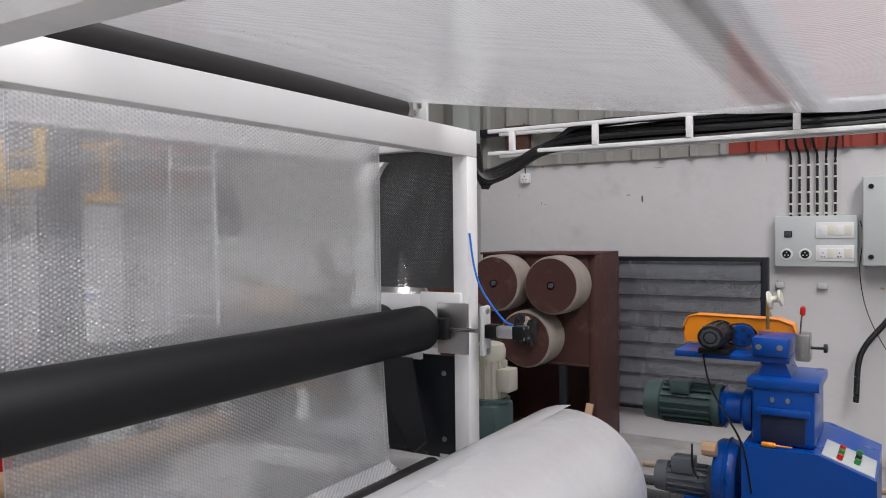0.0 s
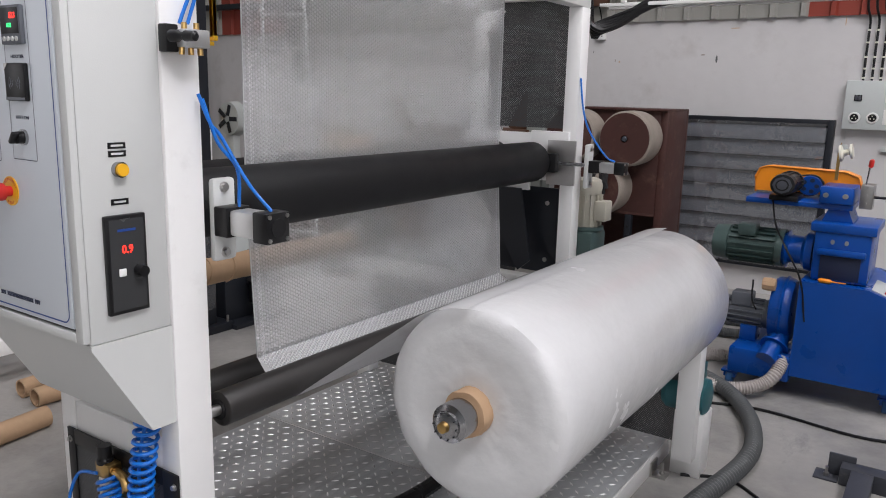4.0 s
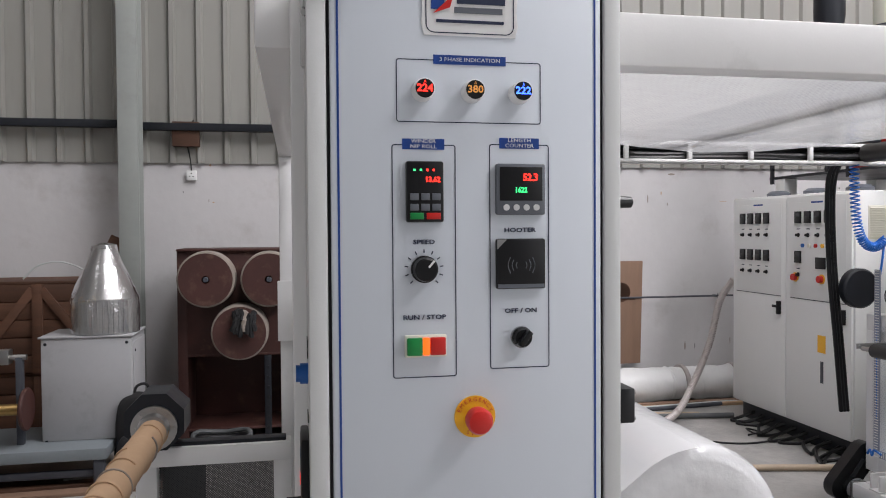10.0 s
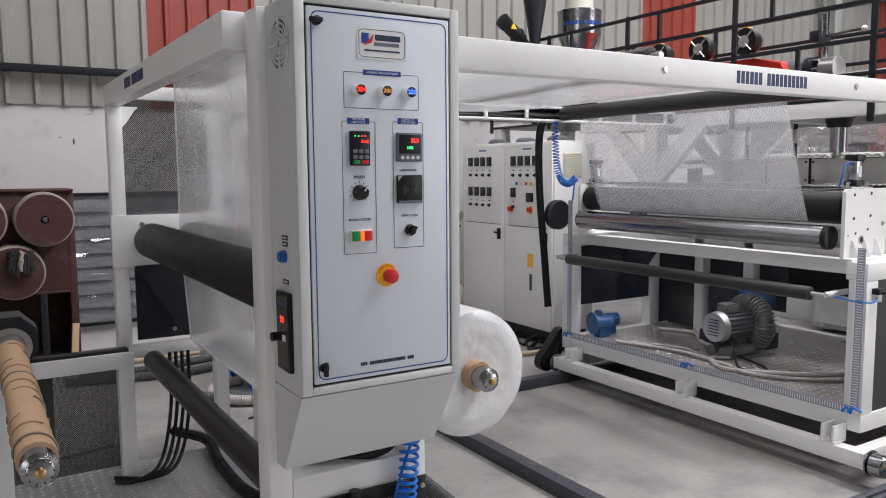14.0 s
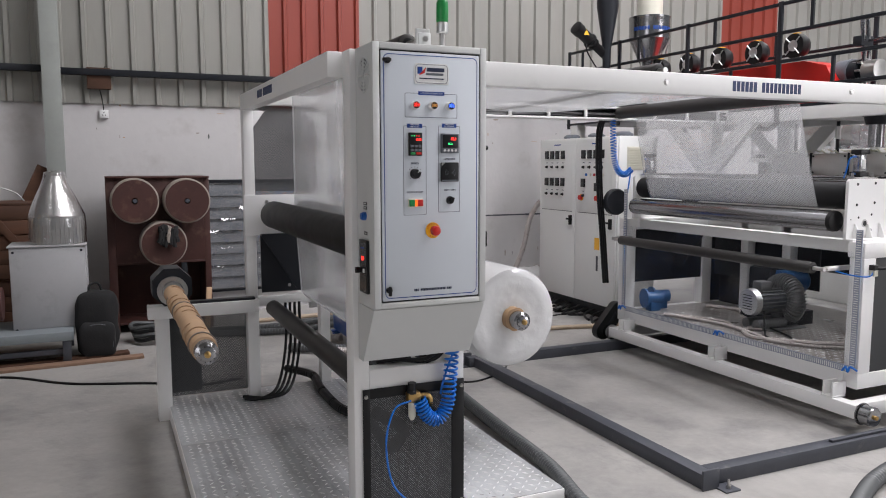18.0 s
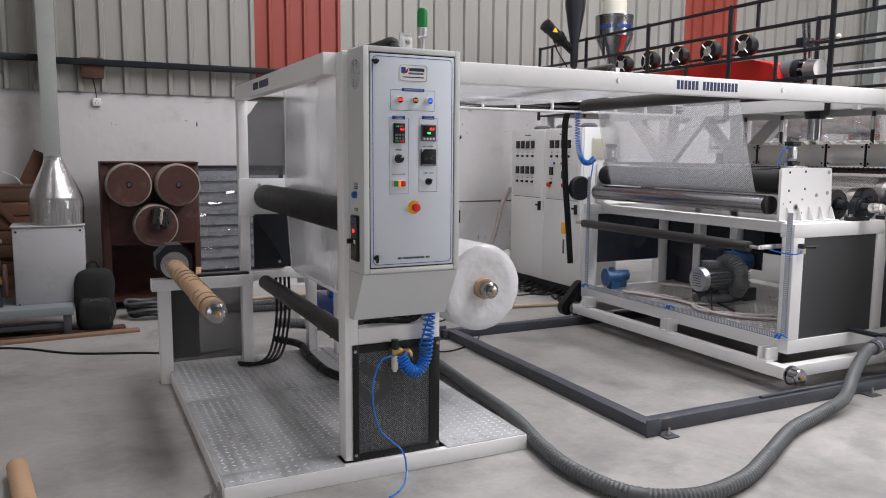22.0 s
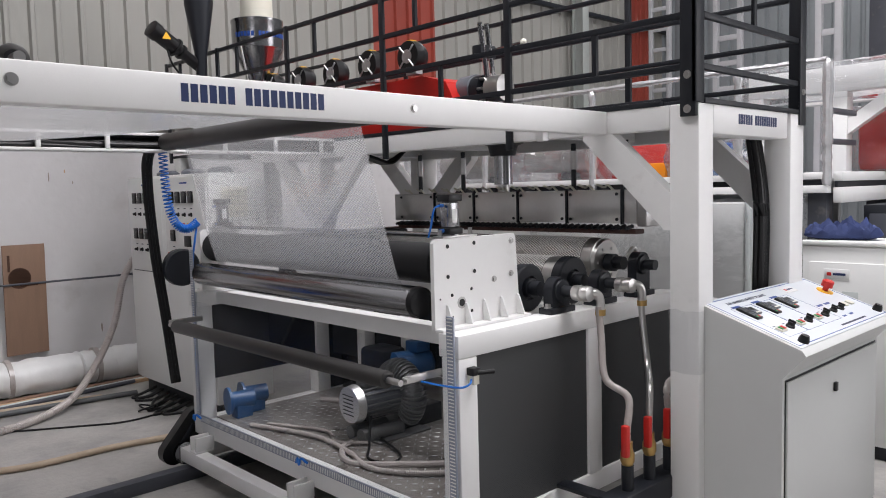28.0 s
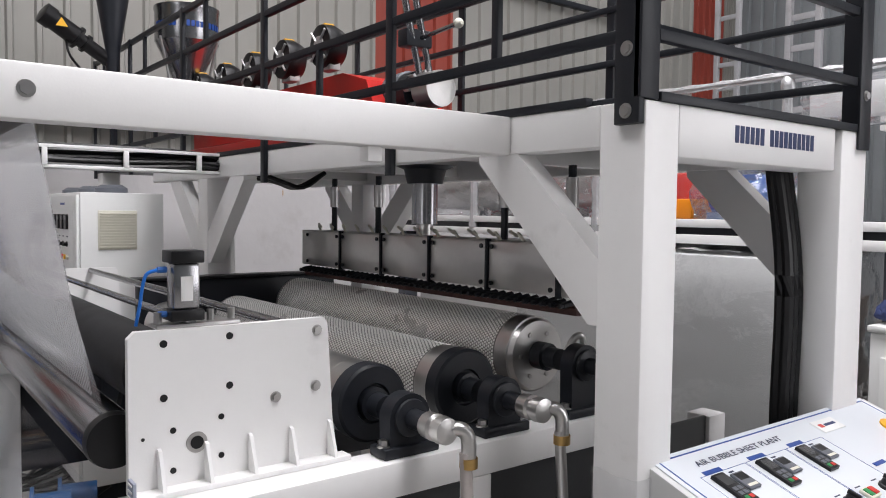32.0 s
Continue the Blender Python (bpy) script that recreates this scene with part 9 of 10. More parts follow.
part("axle_bar", cyl((-4.2, 4.72, 0.43), (-3.59, 4.72, 0.43), 0.035, seg=20), BRASS, rl, "brass-coloured sleeve")
for x, r in ((-4.22, 0.15), (-3.60, 0.13)):
    part("disc", add_lathe(bm_new(), [(0, r - 0.005), (0.006, r), (0.018, r), (0.024, r - 0.005)], (x, 4.72, 0.43), (0, 4.72, 0.43), 32), STEELGREY if x < -4 else RUSTBROWN, rl)
part("pedestal", add_lathe(bm_new(), [(0, 0.07), (0.02, 0.06), (0.1, 0.05), (0.2, 0.06)], (-3.88, 4.72, 0.2), (-3.88, 4.72, 1), 18), CABWHITE, rl)
tb = thing("thin_shaft", (-3.9, 4.76, 0.73), "thin steel shaft with clamp blocks above the reel", "shaft")
part("shaft_bar", cyl((-4.45, 4.78, 0.74), (-3.60, 4.78, 0.74), 0.018, seg=14), STEEL, tb)
for x in (-3.95, -3.75):
    part("clamp_block", box((x - 0.06, 4.74, 0.70), (x + 0.06, 4.82, 0.79), 0.006), STEEL, tb)
part("support_post", box((-4.44, 4.76, 0.20), (-4.40, 4.80, 0.74), 0.003), STEELGREY, tb)
part("support_post", box((-3.66, 4.76, 0.20), (-3.62, 4.80, 0.74), 0.003), STEELGREY, tb)


for o in (tr, gb, co, rl, tb):
    o.location += Vector((0, -0.33, 0.02))
for o in (gb, co):
    o.location += Vector((0.04, 0, -0.05))
for o in gb.children:
    if o.name.startswith("casing"):
        o.data.transform(Matrix.Translation((0, 0, 0.895)) @ Matrix.Diagonal((1, 1, 0.928, 1)) @ Matrix.Translation((0, 0, -0.895)))


# ---- timber crates ----
def crate(x0, x1, y0, y1, z0, z1, label, brace=True, planks=5):
    cr = thing("timber_crate", ((x0 + x1) / 2, (y0 + y1) / 2, z0), label, "crate", "timber crates")
    h = (z1 - z0) / planks
    r = random.Random(int(x0 * 100))
    for k in range(planks):
        part("plank", box((x0, y0, z0 + k * h + 0.004), (x1 + r.uniform(-0.01, 0.01), y0 + 0.02, z0 + (k + 1) * h - 0.004), 0.002), WOOD, cr)
        part("plank", box((x1 - 0.02, y0 + 0.02, z0 + k * h + 0.004), (x1, y1, z0 + (k + 1) * h - 0.004), 0.002), WOOD, cr)
        part("plank", box((x0, y0 + 0.02, z0 + k * h + 0.004), (x0 + 0.02, y1, z0 + (k + 1) * h - 0.004), 0.002), WOOD, cr)
    part("plank", box((x0 + 0.02, y1 - 0.02, z0), (x1 - 0.02, y1, z1), 0.002), WOOD, cr)
    for k in range(4):
        w = (y1 - y0) / 4
        part("lid_plank", box((x0, y0 + k * w + 0.004, z1), (x1, y0 + (k + 1) * w - 0.004, z1 + 0.02), 0.002), WOOD, cr)
    n = 3
    for k in range(n):
        x = x0 + 0.04 + (x1 - x0 - 0.08) * k / (n - 1)
        part("batten", box((x - 0.035, y0 - 0.02, z0), (x + 0.035, y0 - 0.001, z1), 0.002), WOOD, cr)
        if brace and k < n - 1:
            xn = x0 + 0.04 + (x1 - x0 - 0.08) * (k + 1) / (n - 1)
            a, b = Vector((x, y0 - 0.011, z1 if k % 2 else z0)), Vector((xn, y0 - 0.011, z0 if k % 2 else z1))
            an = math.atan2(b.z - a.z, b.x - a.x)
            L = (b - a).length - 0.09
            part("brace", box((-L / 2, -0.009, -0.03), (L / 2, 0.009, 0.03), 0.002, Matrix.Translation((a + b) / 2) @ Matrix.Rotation(-an, 4, "Y")), WOOD, cr)
    return cr


crate(-4.29, -3.27, 5.28, 5.85, FL, 0.5, "brown plank crate standing on the floor", False, 4)
crate(-4.29, -3.27, 5.26, 5.85, 0.522, 1.16, "brown plank crate with diagonal braces, stacked on another")
crate(-5.6, -4.30, 4.75, 5.3, FL, 0.87, "long brown plank crate beside the stack")
for x, y, z, tilt, L, w in ((-4.45, 5.6, 1.0, -32, 0.55, 0.14), (-3.45, 5.7, 1.18, 25, 0.35, 0.16), (-4.75, 5.6, 0.85, 50, 0.6, 0.1), (-5.2, 5.5, 0.86, 75, 0.7, 0.12)):
    k = thing("offcut_board", (x, y, z), "brown timber offcut lying on the crates", "board", "crate offcuts")
    part("board_strip", box((-w / 2, -0.01, 0), (w / 2, 0.01, L), 0.002, pose(x, y, z - 0.02, 0, tilt, 8)), WOOD, k)
wl = thing("wire_loop", (-3.75, 5.5, 1.18), "loop of pale wire on top of the crate", "wire")
part("wire_ring", add_tube(bm_new(), [(-3.95, 5.5, 1.185), (-3.85, 5.5, 1.28), (-3.7, 5.5, 1.31), (-3.55, 5.5, 1.26), (-3.48, 5.5, 1.185)], 0.006, 6, 8), GREYBOX, wl)

# ---- backpack and planks on the floor ----
bp = thing("backpack", (-2.96, 4.6, FL), "black fabric backpack standing on the floor", "backpack")


def soft_box(lo, hi, seed, puff=0.35, amp=0.012):
    bm = bm_new()
    bmesh.ops.create_icosphere(bm, subdivisions=4, radius=1.0)
    c = [(a + b) / 2 for a, b in zip(lo, hi)]
    s = [(b - a) / 2 for a, b in zip(lo, hi)]
    for v in bm.verts:
        p = Vector([math.copysign(abs(q) ** puff, q) for q in v.co])
        p = Vector([max(-1, min(1, q)) for q in p])
        v.co = Vector((c[0] + p.x * s[0], c[1] + p.y * s[1], c[2] + p.z * s[2]))
        v.co += Vector((noise.noise(v.co * 9 + Vector((seed, 0, 0))), noise.noise(v.co * 9 + Vector((0, seed, 0))), noise.noise(v.co * 9 + Vector((0, 0, seed))))) * amp
    return bm


part("main_pouch", soft_box((-3.12, 4.52, FL), (-2.80, 4.72, 0.50), 3, 0.5, 0.02), FABRIC, bp)
part("front_pocket", soft_box((-3.09, 4.46, FL + 0.01), (-2.83, 4.56, 0.26), 8, 0.5, 0.015), FABRIC, bp)
part("carry_loop", add_tube(bm_new(), [(-3.02, 4.64, 0.47), (-3.0, 4.64, 0.54), (-2.94, 4.64, 0.55), (-2.91, 4.64, 0.47)], 0.009, 8, 6), FABRIC, bp)
part("zip_line", add_tube(bm_new(), [(-3.07, 4.475, 0.05), (-3.06, 4.48, 0.2), (-2.96, 4.475, 0.245), (-2.86, 4.48, 0.2), (-2.85, 4.475, 0.05)], 0.004, 6, 6), STEELGREY, bp)
for k, (p, rz, L, m) in enumerate((((-3.55, 4.33), 6, 1.7, WOOD), ((-3.2, 4.2), 3, 1.2, PLY), ((-3.9, 4.42), -4, 1.0, WOOD))):
    fp = thing("floor_plank", (p[0], p[1], FL), "brown timber plank lying flat on the floor", "plank", "floor planks")
    part("plank_board", box((-L / 2, -0.05, 0), (L / 2, 0.05, 0.022), 0.002, pose(p[0], p[1], FL, 0, 0, rz)), m, fp)
tagged(part("floor_cable", add_tube(bm_new(), [(-3.9, 4.1, FL + 0.008), (-3.5, 3.95, FL + 0.008), (-3.1, 3.6, FL + 0.008), (-2.6, 3.39, FL + 0.008), (-2.3, 3.2, FL + 0.008), (-2.0, 3.25, FL + 0.008)], 0.009, 7, 8), PLASTIC), "black cable lying on the concrete floor", "cable", "floor cables")
wk = thing("timber_block", (-2.82, 5.8, 2.25), "small brown timber block fixed at the girt", "block")
part("block_body", box((-2.93, 5.83, 2.22), (-2.72, 5.89, 2.42), 0.004), WOOD, wk)
bp.location += Vector((0.03, -0.14, 0))
# small smudges and chipped plaster on the wall
sm = thing("wall_damage", (0, 5.95, 1.0), "small brown chips and scratches in the wall plaster", "chips", kind="structure")
r = random.Random(5)
for k in range(70):
    x, z = r.uniform(-3, 4.2), r.choice((r.uniform(1.7, 2.15), r.uniform(0.3, 1.2)))
    w, h = r.uniform(0.002, 0.012), r.uniform(0.006, 0.045)
    if r.random() < 0.25:
        w, h = h, w
    bm = add_lathe(bm_new(), [(0, 1.0), (0.001, 0.9)], (0, 0, 0), (0, -1, 0), 7)
    bmesh.ops.transform(bm, matrix=Matrix.Translation((x, 5.95, z)) @ Matrix.Diagonal((w, 1, h, 1)), verts=bm.verts[:])
    part("chip", bm, (CLOTH, KRAFT, HOSE)[k % 3], sm, flat=True)


# ---- second machine west of the winder ----
ld = thing("ladder", (-4.1, 3.6, FL), "plain aluminium ladder leaning towards the back wall", "ladder")
LA, LB = Vector((-3.853, 3.582, FL)), Vector((-5.10, 4.66, 3.45))
LS = Vector((-0.40, -0.10, 0))
for o in (Vector((0, 0, 0)), LS):
    a, b = LA + o, LB + o * 0.92
    d = (b - a).normalized()
    bm = box((-0.012, -0.03, 0), (0.012, 0.03, (b - a).length), 0.003, Matrix.Translation(a) @ d.to_track_quat("Z", "Y").to_matrix().to_4x4())
    part("side_rail", bm, GREYBOX, ld)
    part("rubber_foot", box(a + Vector((-0.03, -0.04, 0)), a + Vector((0.03, 0.04, 0.025)), 0.004), PLASTIC, ld)
for k in range(12):
    t = 0.055 + 0.078 * k
    p = LA.lerp(LB, t)
    part("rung", cyl(p, p + LS * (1 - 0.08 * t), 0.014, seg=10), GREYBOX, ld)

cl = thing("machine_column", (-3.95, 2.57, FL), "dark grey square steel column with clear film round its foot", "column")
part("column_tube", box((-4.04, 2.50, 0.02), (-3.865, 2.66, 4.2), 0.006), DARK, cl)
part("base_plate", box((-4.15, 2.43, FL), (-3.82, 2.76, 0.02), 0.004), DARK, cl)
for x, y in ((-4.12, 2.46), (-3.85, 2.46), (-4.12, 2.73), (-3.85, 2.73)):
    part("anchor_bolt", cyl((x, y, 0.02), (x, y, 0.06), 0.009, seg=8), STEEL, cl)
part("upper_sleeve", box((-4.045, 2.495, 2.3), (-3.86, 2.665, 4.2), 0.006), STEELGREY, cl, "paler film-wrapped upper part")
bm = bm_new()
rings = []
for i in range(22):
    z = 0.12 + 0.042 * i
    ring = []
    for k in range(40):
        a = 2 * math.pi * k / 40
        q = 0.094 / max(abs(math.cos(a)), abs(math.sin(a)))
        q = min(q, 0.12) + 0.012 * noise.noise(Vector((math.cos(a) * 4, math.sin(a) * 4, z * 9)))
        ring.append(bm.verts.new((-3.953 + q * math.cos(a), 2.58 + q * math.sin(a), z)))
    rings.append(ring)
for p, n in zip(rings, rings[1:]):
    for k in range(40):
        bm.faces.new((p[k], p[(k + 1) % 40], n[(k + 1) % 40], n[k]))
part("wrap_film", bm, WRAP, cl, "crumpled clear stretch film")

yr = thing("platform_railing", (-5.0, 2.5, 1.75), "bright yellow tube railing of a raised platform", "railing")
for z in (1.862, 2.253):
    part("long_bar", box((-9.0, 2.455, z - 0.05 * (z < 2) - 0.001), (-3.93, 2.495, z + 0.05 * (z < 2) + 0.04 * (z > 2)), 0.004), YELLOW, yr)
part("back_bar", box((-9.0, 3.9, 2.25), (-5.3, 3.94, 2.29), 0.004), YELLOW, yr)
part("back_bar", box((-9.0, 3.9, 1.85), (-5.3, 3.94, 1.89), 0.004), YELLOW, yr)
part("post", box((-3.975, 2.454, 1.81), (-3.929, 2.496, 2.29), 0.004), YELLOW, yr)
for x in (-4.30, -4.42, -5.0, -5.7, -6.4, -7.1, -7.8, -8.5):
    a, b = Vector((x, 2.475, 1.90)), Vector((x - 0.13, 2.475, 2.27))
    d = (b - a).normalized()
    part("slanted_bar", box((-0.022, -0.02, 0), (0.022, 0.02, (b - a).length), 0.003, Matrix.Translation(a) @ d.to_track_quat("Z", "Y").to_matrix().to_4x4()), YELLOW, yr)
    part("post", box((min(x, -4.85) - 0.5, 3.9, 1.88), (min(x, -4.85) - 0.46, 3.94, 2.26), 0.003), YELLOW, yr)
part("deck_plate", box((-9.0, 2.495, 1.81), (-5.3, 3.9, 1.842), 0.003), YELLOW, yr)
for x, y in ((-8.9, 2.56), (-8.9, 3.86), (-6.3, 3.86)):
    part("support_leg", box((x - 0.04, y - 0.04, FL), (x + 0.04, y + 0.04, 1.81), 0.004), YELLOW, yr)

br = thing("machine_base_rail", (-3.76, 1.6, FL), "white steel base rail with a black bolted joint plate", "rail")
part("rail_beam", box((-4.03, -0.6, 0.135), (-3.945, 2.498, 0.213), 0.006), WHITE, br)
part("rail_foot", box((-4.02, -0.56, FL), (-3.955, -0.44, 0.135), 0.004), DARK, br)
for y in (1.155, 2.30):
    jp = part("joint_plate", box((-3.943, y, 0.128), (-3.932, y + 0.15, 0.208), 0.003), DARK, br, "black joint plate")
    for k in range(3):
        part("bolt", cyl((-3.932, y + 0.03 + 0.045 * k, 0.17), (-3.925, y + 0.03 + 0.045 * k, 0.17), 0.011, seg=6), STEEL, jp)
part("cross_member", box((-6.3, 2.70, FL), (-4.06, 2.78, 0.10), 0.004), DARK, br)

re = thing("red_extruder", (-4.8, 2.0, FL), "red painted extruder base with a steel die adapter", "extruder")
part("base_box", add_prism(bm_new(), [(2.10, 0.14), (2.68, 0.14), (2.68, 0.52), (2.60, 0.57), (2.12, 0.585), (2.0, 0.52), (2.0, 0.24)], -5.20, -4.63), RED, re)
part("top_plate", box((-5.6, 1.62, 0.50), (-4.68, 1.995, 0.575), 0.012), RED, re)
part("ground_frame", box((-5.6, 1.7, FL), (-4.5, 2.66, 0.14), 0.006), DARK, re)
part("die_adapter", add_lathe(bm_new(), [(0, 0.14), (0.06, 0.15), (0.07, 0.12), (0.12, 0.12), (0.13, 0.15), (0.30, 0.15), (0.32, 0.13)], (-4.95, 1.95, 0.575), (-4.95, 1.95, 2), 28), STAINLESS, re, "bright steel die adapter")
part("lower_barrel", add_lathe(bm_new(), [(0, 0.13), (0.02, 0.16), (0.34, 0.16), (0.36, 0.13)], (-4.95, 1.85, 0.14), (-4.95, 1.95, 2), 28), STAINLESS, re)
part("heater_clamp", add_lathe(bm_new(), [(0, 0.10), (0.01, 0.125), (0.12, 0.125), (0.13, 0.10)], (-4.76, 1.80, 0.30), (-4.60, 1.85, 0.30), 20), STEELGREY, re)
di = thing("ring_die", (-4.95, 1.95, 0.89), "round grey blown-film die ring with hose ports", "die")
part("lower_ring", add_lathe(bm_new(), [(0, 0.30), (0.01, 0.385), (0.12, 0.39), (0.13, 0.37)], (-4.95, 1.95, 0.89), (-4.95, 1.95, 2), 48), GREYBOX, di)
part("upper_ring", add_lathe(bm_new(), [(0, 0.37), (0.012, 0.40), (0.11, 0.40), (0.125, 0.37), (0.13, 0.30)], (-4.95, 1.95, 1.03), (-4.95, 1.95, 2), 48), GREYBOX, di)
part("lip_ring", add_lathe(bm_new(), [(0, 0.34), (0.012, 0.345), (0.02, 0.31), (0.02, 0.20)], (-4.95, 1.95, 1.157), (-4.95, 1.95, 2), 48), BRASS, di, "brass lip ring")
for k in range(5):
    a = radians(-75 + 42 * k)
    c = Vector((-4.95 + 0.38 * math.cos(a), 1.95 + 0.38 * math.sin(a), 0.955))
    part("port_pipe", add_tube(bm_new(), [c, c + Vector((0.08 * math.cos(a), 0.08 * math.sin(a), 0.0)), c + Vector((0.13 * math.cos(a), 0.13 * math.sin(a), -0.03))], 0.036, 12, 4), ALU, di)
for pts in ([(-4.563, 1.78, 0.939), (-4.386, 1.78, 0.807), (-4.253, 1.78, 0.597), (-4.22, 1.78, 0.409), (-4.342, 1.78, 0.221), (-4.684, 1.78, 0.055), (-4.85, 1.6, 0.04), (-5.3, 1.5, 0.02)], [(-4.533, 1.98, 0.976), (-4.335, 1.98, 0.894), (-4.127, 1.98, 0.746), (-4.072, 1.98, 0.538), (-4.193, 1.98, 0.33), (-4.511, 1.98, 0.132), (-4.75, 1.7, 0.05), (-5.2, 1.45, 0.02)], [(-5.3, 1.5, 0.90), (-5.4, 1.35, 0.65), (-5.35, 1.25, 0.35), (-5.1, 1.25, 0.12), (-4.8, 1.3, 0.03), (-4.55, 1.4, 0.02)]):
    hose("ribbed_hose", "grey ribbed air hose from the die ring to the floor", pts, 0.036, HOSE, 0.013, "die hoses")
wb = thing("wrapped_control_box", (-4.5, 1.95, 1.245), "white control box wrapped in clear film with a blue socket", "control box")
part("casing", box((-5.26, 1.91, 1.36), (-4.85, 2.42, 1.90), 0.014), CABWHITE, wb)
# A thin sheet colours the south side of the white casing dark.
part("side_cover", box((-5.26, 1.90, 1.36), (-4.86, 1.908, 1.89), 0.003), DARK, wb, "dark side under the film")
sk_ = part("socket", box((-4.85, 2.06, 1.68), (-4.835, 2.28, 1.80), 0.004), BLUEPLASTIC, wb, "blue industrial socket")
part("socket_plug", cyl((-4.84, 2.17, 1.72), (-4.77, 2.16, 1.69), 0.04, seg=16), BLUEPLASTIC, sk_)
part("cable", add_tube(bm_new(), [(-4.80, 2.17, 1.74), (-4.79, 2.15, 1.83), (-4.83, 2.10, 1.91), (-4.95, 2.05, 1.905)], 0.008, 6, 6), PLASTIC, wb)
part("wrap_film", film_wrap(bm_new(), (-5.27, 1.89, 1.35), (-4.84, 2.43, 1.91), 5, 0.012, 0.02), SHINE, wb)
part("hanger_post", box((-5.10, 2.42, 1.30), (-5.04, 2.48, 1.90), 0.004), DARK, wb)

# sloped control desk with a small regulator on its foot
de = thing("control_desk", (-4.05, 3.0, FL), "dark sloped control desk on a black pedestal", "control desk")
part("pedestal", box((-4.30, 2.76, FL), (-3.90, 3.10, 0.38), 0.006), DARK, de)
part("foot_plate", box((-4.34, 2.74, FL), (-3.78, 3.22, FL + 0.03), 0.004), DARK, de)
part("console", add_prism(bm_new(), [(2.70, 0.36), (2.70, 0.43), (3.02, 0.74), (3.10, 0.74), (3.10, 0.36)], -4.33, -3.95), GREYBOX, de)
part("console_face", box((-0.18, -0.20, 0), (0.18, 0.20, 0.006), 0.002, pose(-4.14, 2.855, 0.582, 44, 0, 0)), STEELGREY, de, "dark console face")
for x, m in ((-4.16, ORANGE), (-4.09, GREENPLASTIC), (-4.25, REDPLASTIC)):
    part("push_button", cyl((x, 2.96, 0.69), (x, 2.945, 0.705), 0.016, seg=12), m, de)
rg_ = thing("regulator", (-3.80, 3.0, FL), "black cone and drum regulator beside the desk", "regulator")
part("drum", add_lathe(bm_new(), [(0, 0.085), (0.01, 0.10), (0.13, 0.10), (0.135, 0.112), (0.155, 0.112), (0.16, 0.05)], (-3.80, 3.0, 0.10), (-3.80, 3.0, 1), 24), PLASTIC, rg_)
part("cone", add_lathe(bm_new(), [(0, 0.03), (0.06, 0.04), (0.16, 0.075), (0.22, 0.078), (0.23, 0.05)], (-3.80, 3.0, 0.26), (-3.80, 3.0, 1), 22), PLASTIC, rg_)
part("foot_post", box((-3.83, 2.98, 0.0), (-3.77, 3.02, 0.10), 0.003), PLASTIC, rg_)
part("clear_bag", add_lathe(bm_new(), [(0, 0.05), (0.1, 0.055), (0.25, 0.03), (0.33, 0.02)], (-3.81, 3.05, 0.49), (-3.81, 3.05, 1), 12), WRAP, rg_)

# hopper dryer with its control box
hd = thing("hopper_dryer", (-5.13, 3.55, FL), "pale grey hopper dryer with a blue control box", "dryer")
part("barrel", add_lathe(bm_new(), [(0, 0.12), (0.22, 0.30), (0.24, 0.31), (0.80, 0.31), (0.81, 0.325), (0.84, 0.325), (0.85, 0.30)], (-5.13, 3.55, 0.55), (-5.13, 3.55, 3), 36), GREYBOX, hd)
part("lid", add_lathe(bm_new(), [(0, 0.30), (0.03, 0.28), (0.10, 0.13), (0.13, 0.13), (0.16, 0.19), (0.26, 0.20), (0.30, 0.17), (0.305, 0.19), (0.40, 0.19), (0.41, 0.05)], (-5.13, 3.55, 1.40), (-5.13, 3.55, 3), 32), GREYBOX, hd)
part("band", add_lathe(bm_new(), [(0, 0.313), (0.0, 0.318), (0.02, 0.318), (0.02, 0.313)], (-5.13, 3.55, 1.1), (-5.13, 3.55, 3), 36), STAINLESS, hd)
part("handle_bar", add_tube(bm_new(), [(-5.10, 3.235, 0.88), (-5.10, 3.20, 0.90), (-5.10, 3.20, 1.18), (-5.10, 3.235, 1.20)], 0.012, 8, 3), STEEL, hd)
cbx = part("control_box", box((-4.97, 3.25, 0.73), (-4.67, 3.42, 1.08), 0.008), CABWHITE, hd, "white and blue control box")
part("blue_face", box((-4.965, 3.243, 0.735), (-4.77, 3.25, 1.075), 0.002), BLUEPLASTIC, cbx)
part("thermostat", box((-4.90, 3.236, 0.94), (-4.84, 3.243, 1.03), 0.003), PLASTIC, cbx)
for x, z, m in ((-4.92, 0.86, REDPLASTIC), (-4.84, 0.86, BLUE), (-4.92, 0.81, REDPLASTIC)):
    part("button", cyl((x, 3.243, z), (x, 3.233, z), 0.012, seg=10), m, cbx)
for z in (1.02, 0.995):
    part("vent_mark", box((-4.67, 3.29, z), (-4.668, 3.39, z + 0.014), 0), BLUEPLASTIC, cbx)
part("beacon", add_lathe(bm_new(), [(0, 0.045), (0.02, 0.045), (0.05, 0.03), (0.055, 0.01)], (-4.85, 3.33, 1.08), (-4.85, 3.33, 2), 16), ORANGE, cbx, "orange beacon lamp")
for a in (30, 150, 270):
    x, y = -5.13 + 0.27 * math.cos(radians(a)), 3.55 + 0.27 * math.sin(radians(a))
    part("leg", box((x - 0.02, y - 0.02, FL), (x + 0.02, y + 0.02, 0.80), 0.003), DARK, hd)
part("outlet", add_lathe(bm_new(), [(0, 0.06), (0.08, 0.06), (0.09, 0.09), (0.12, 0.09)], (-5.13, 3.55, 0.44), (-5.13, 3.55, 3), 20), ALU, hd)
_m = Matrix.Translation((0.18, -0.43, 0.07))
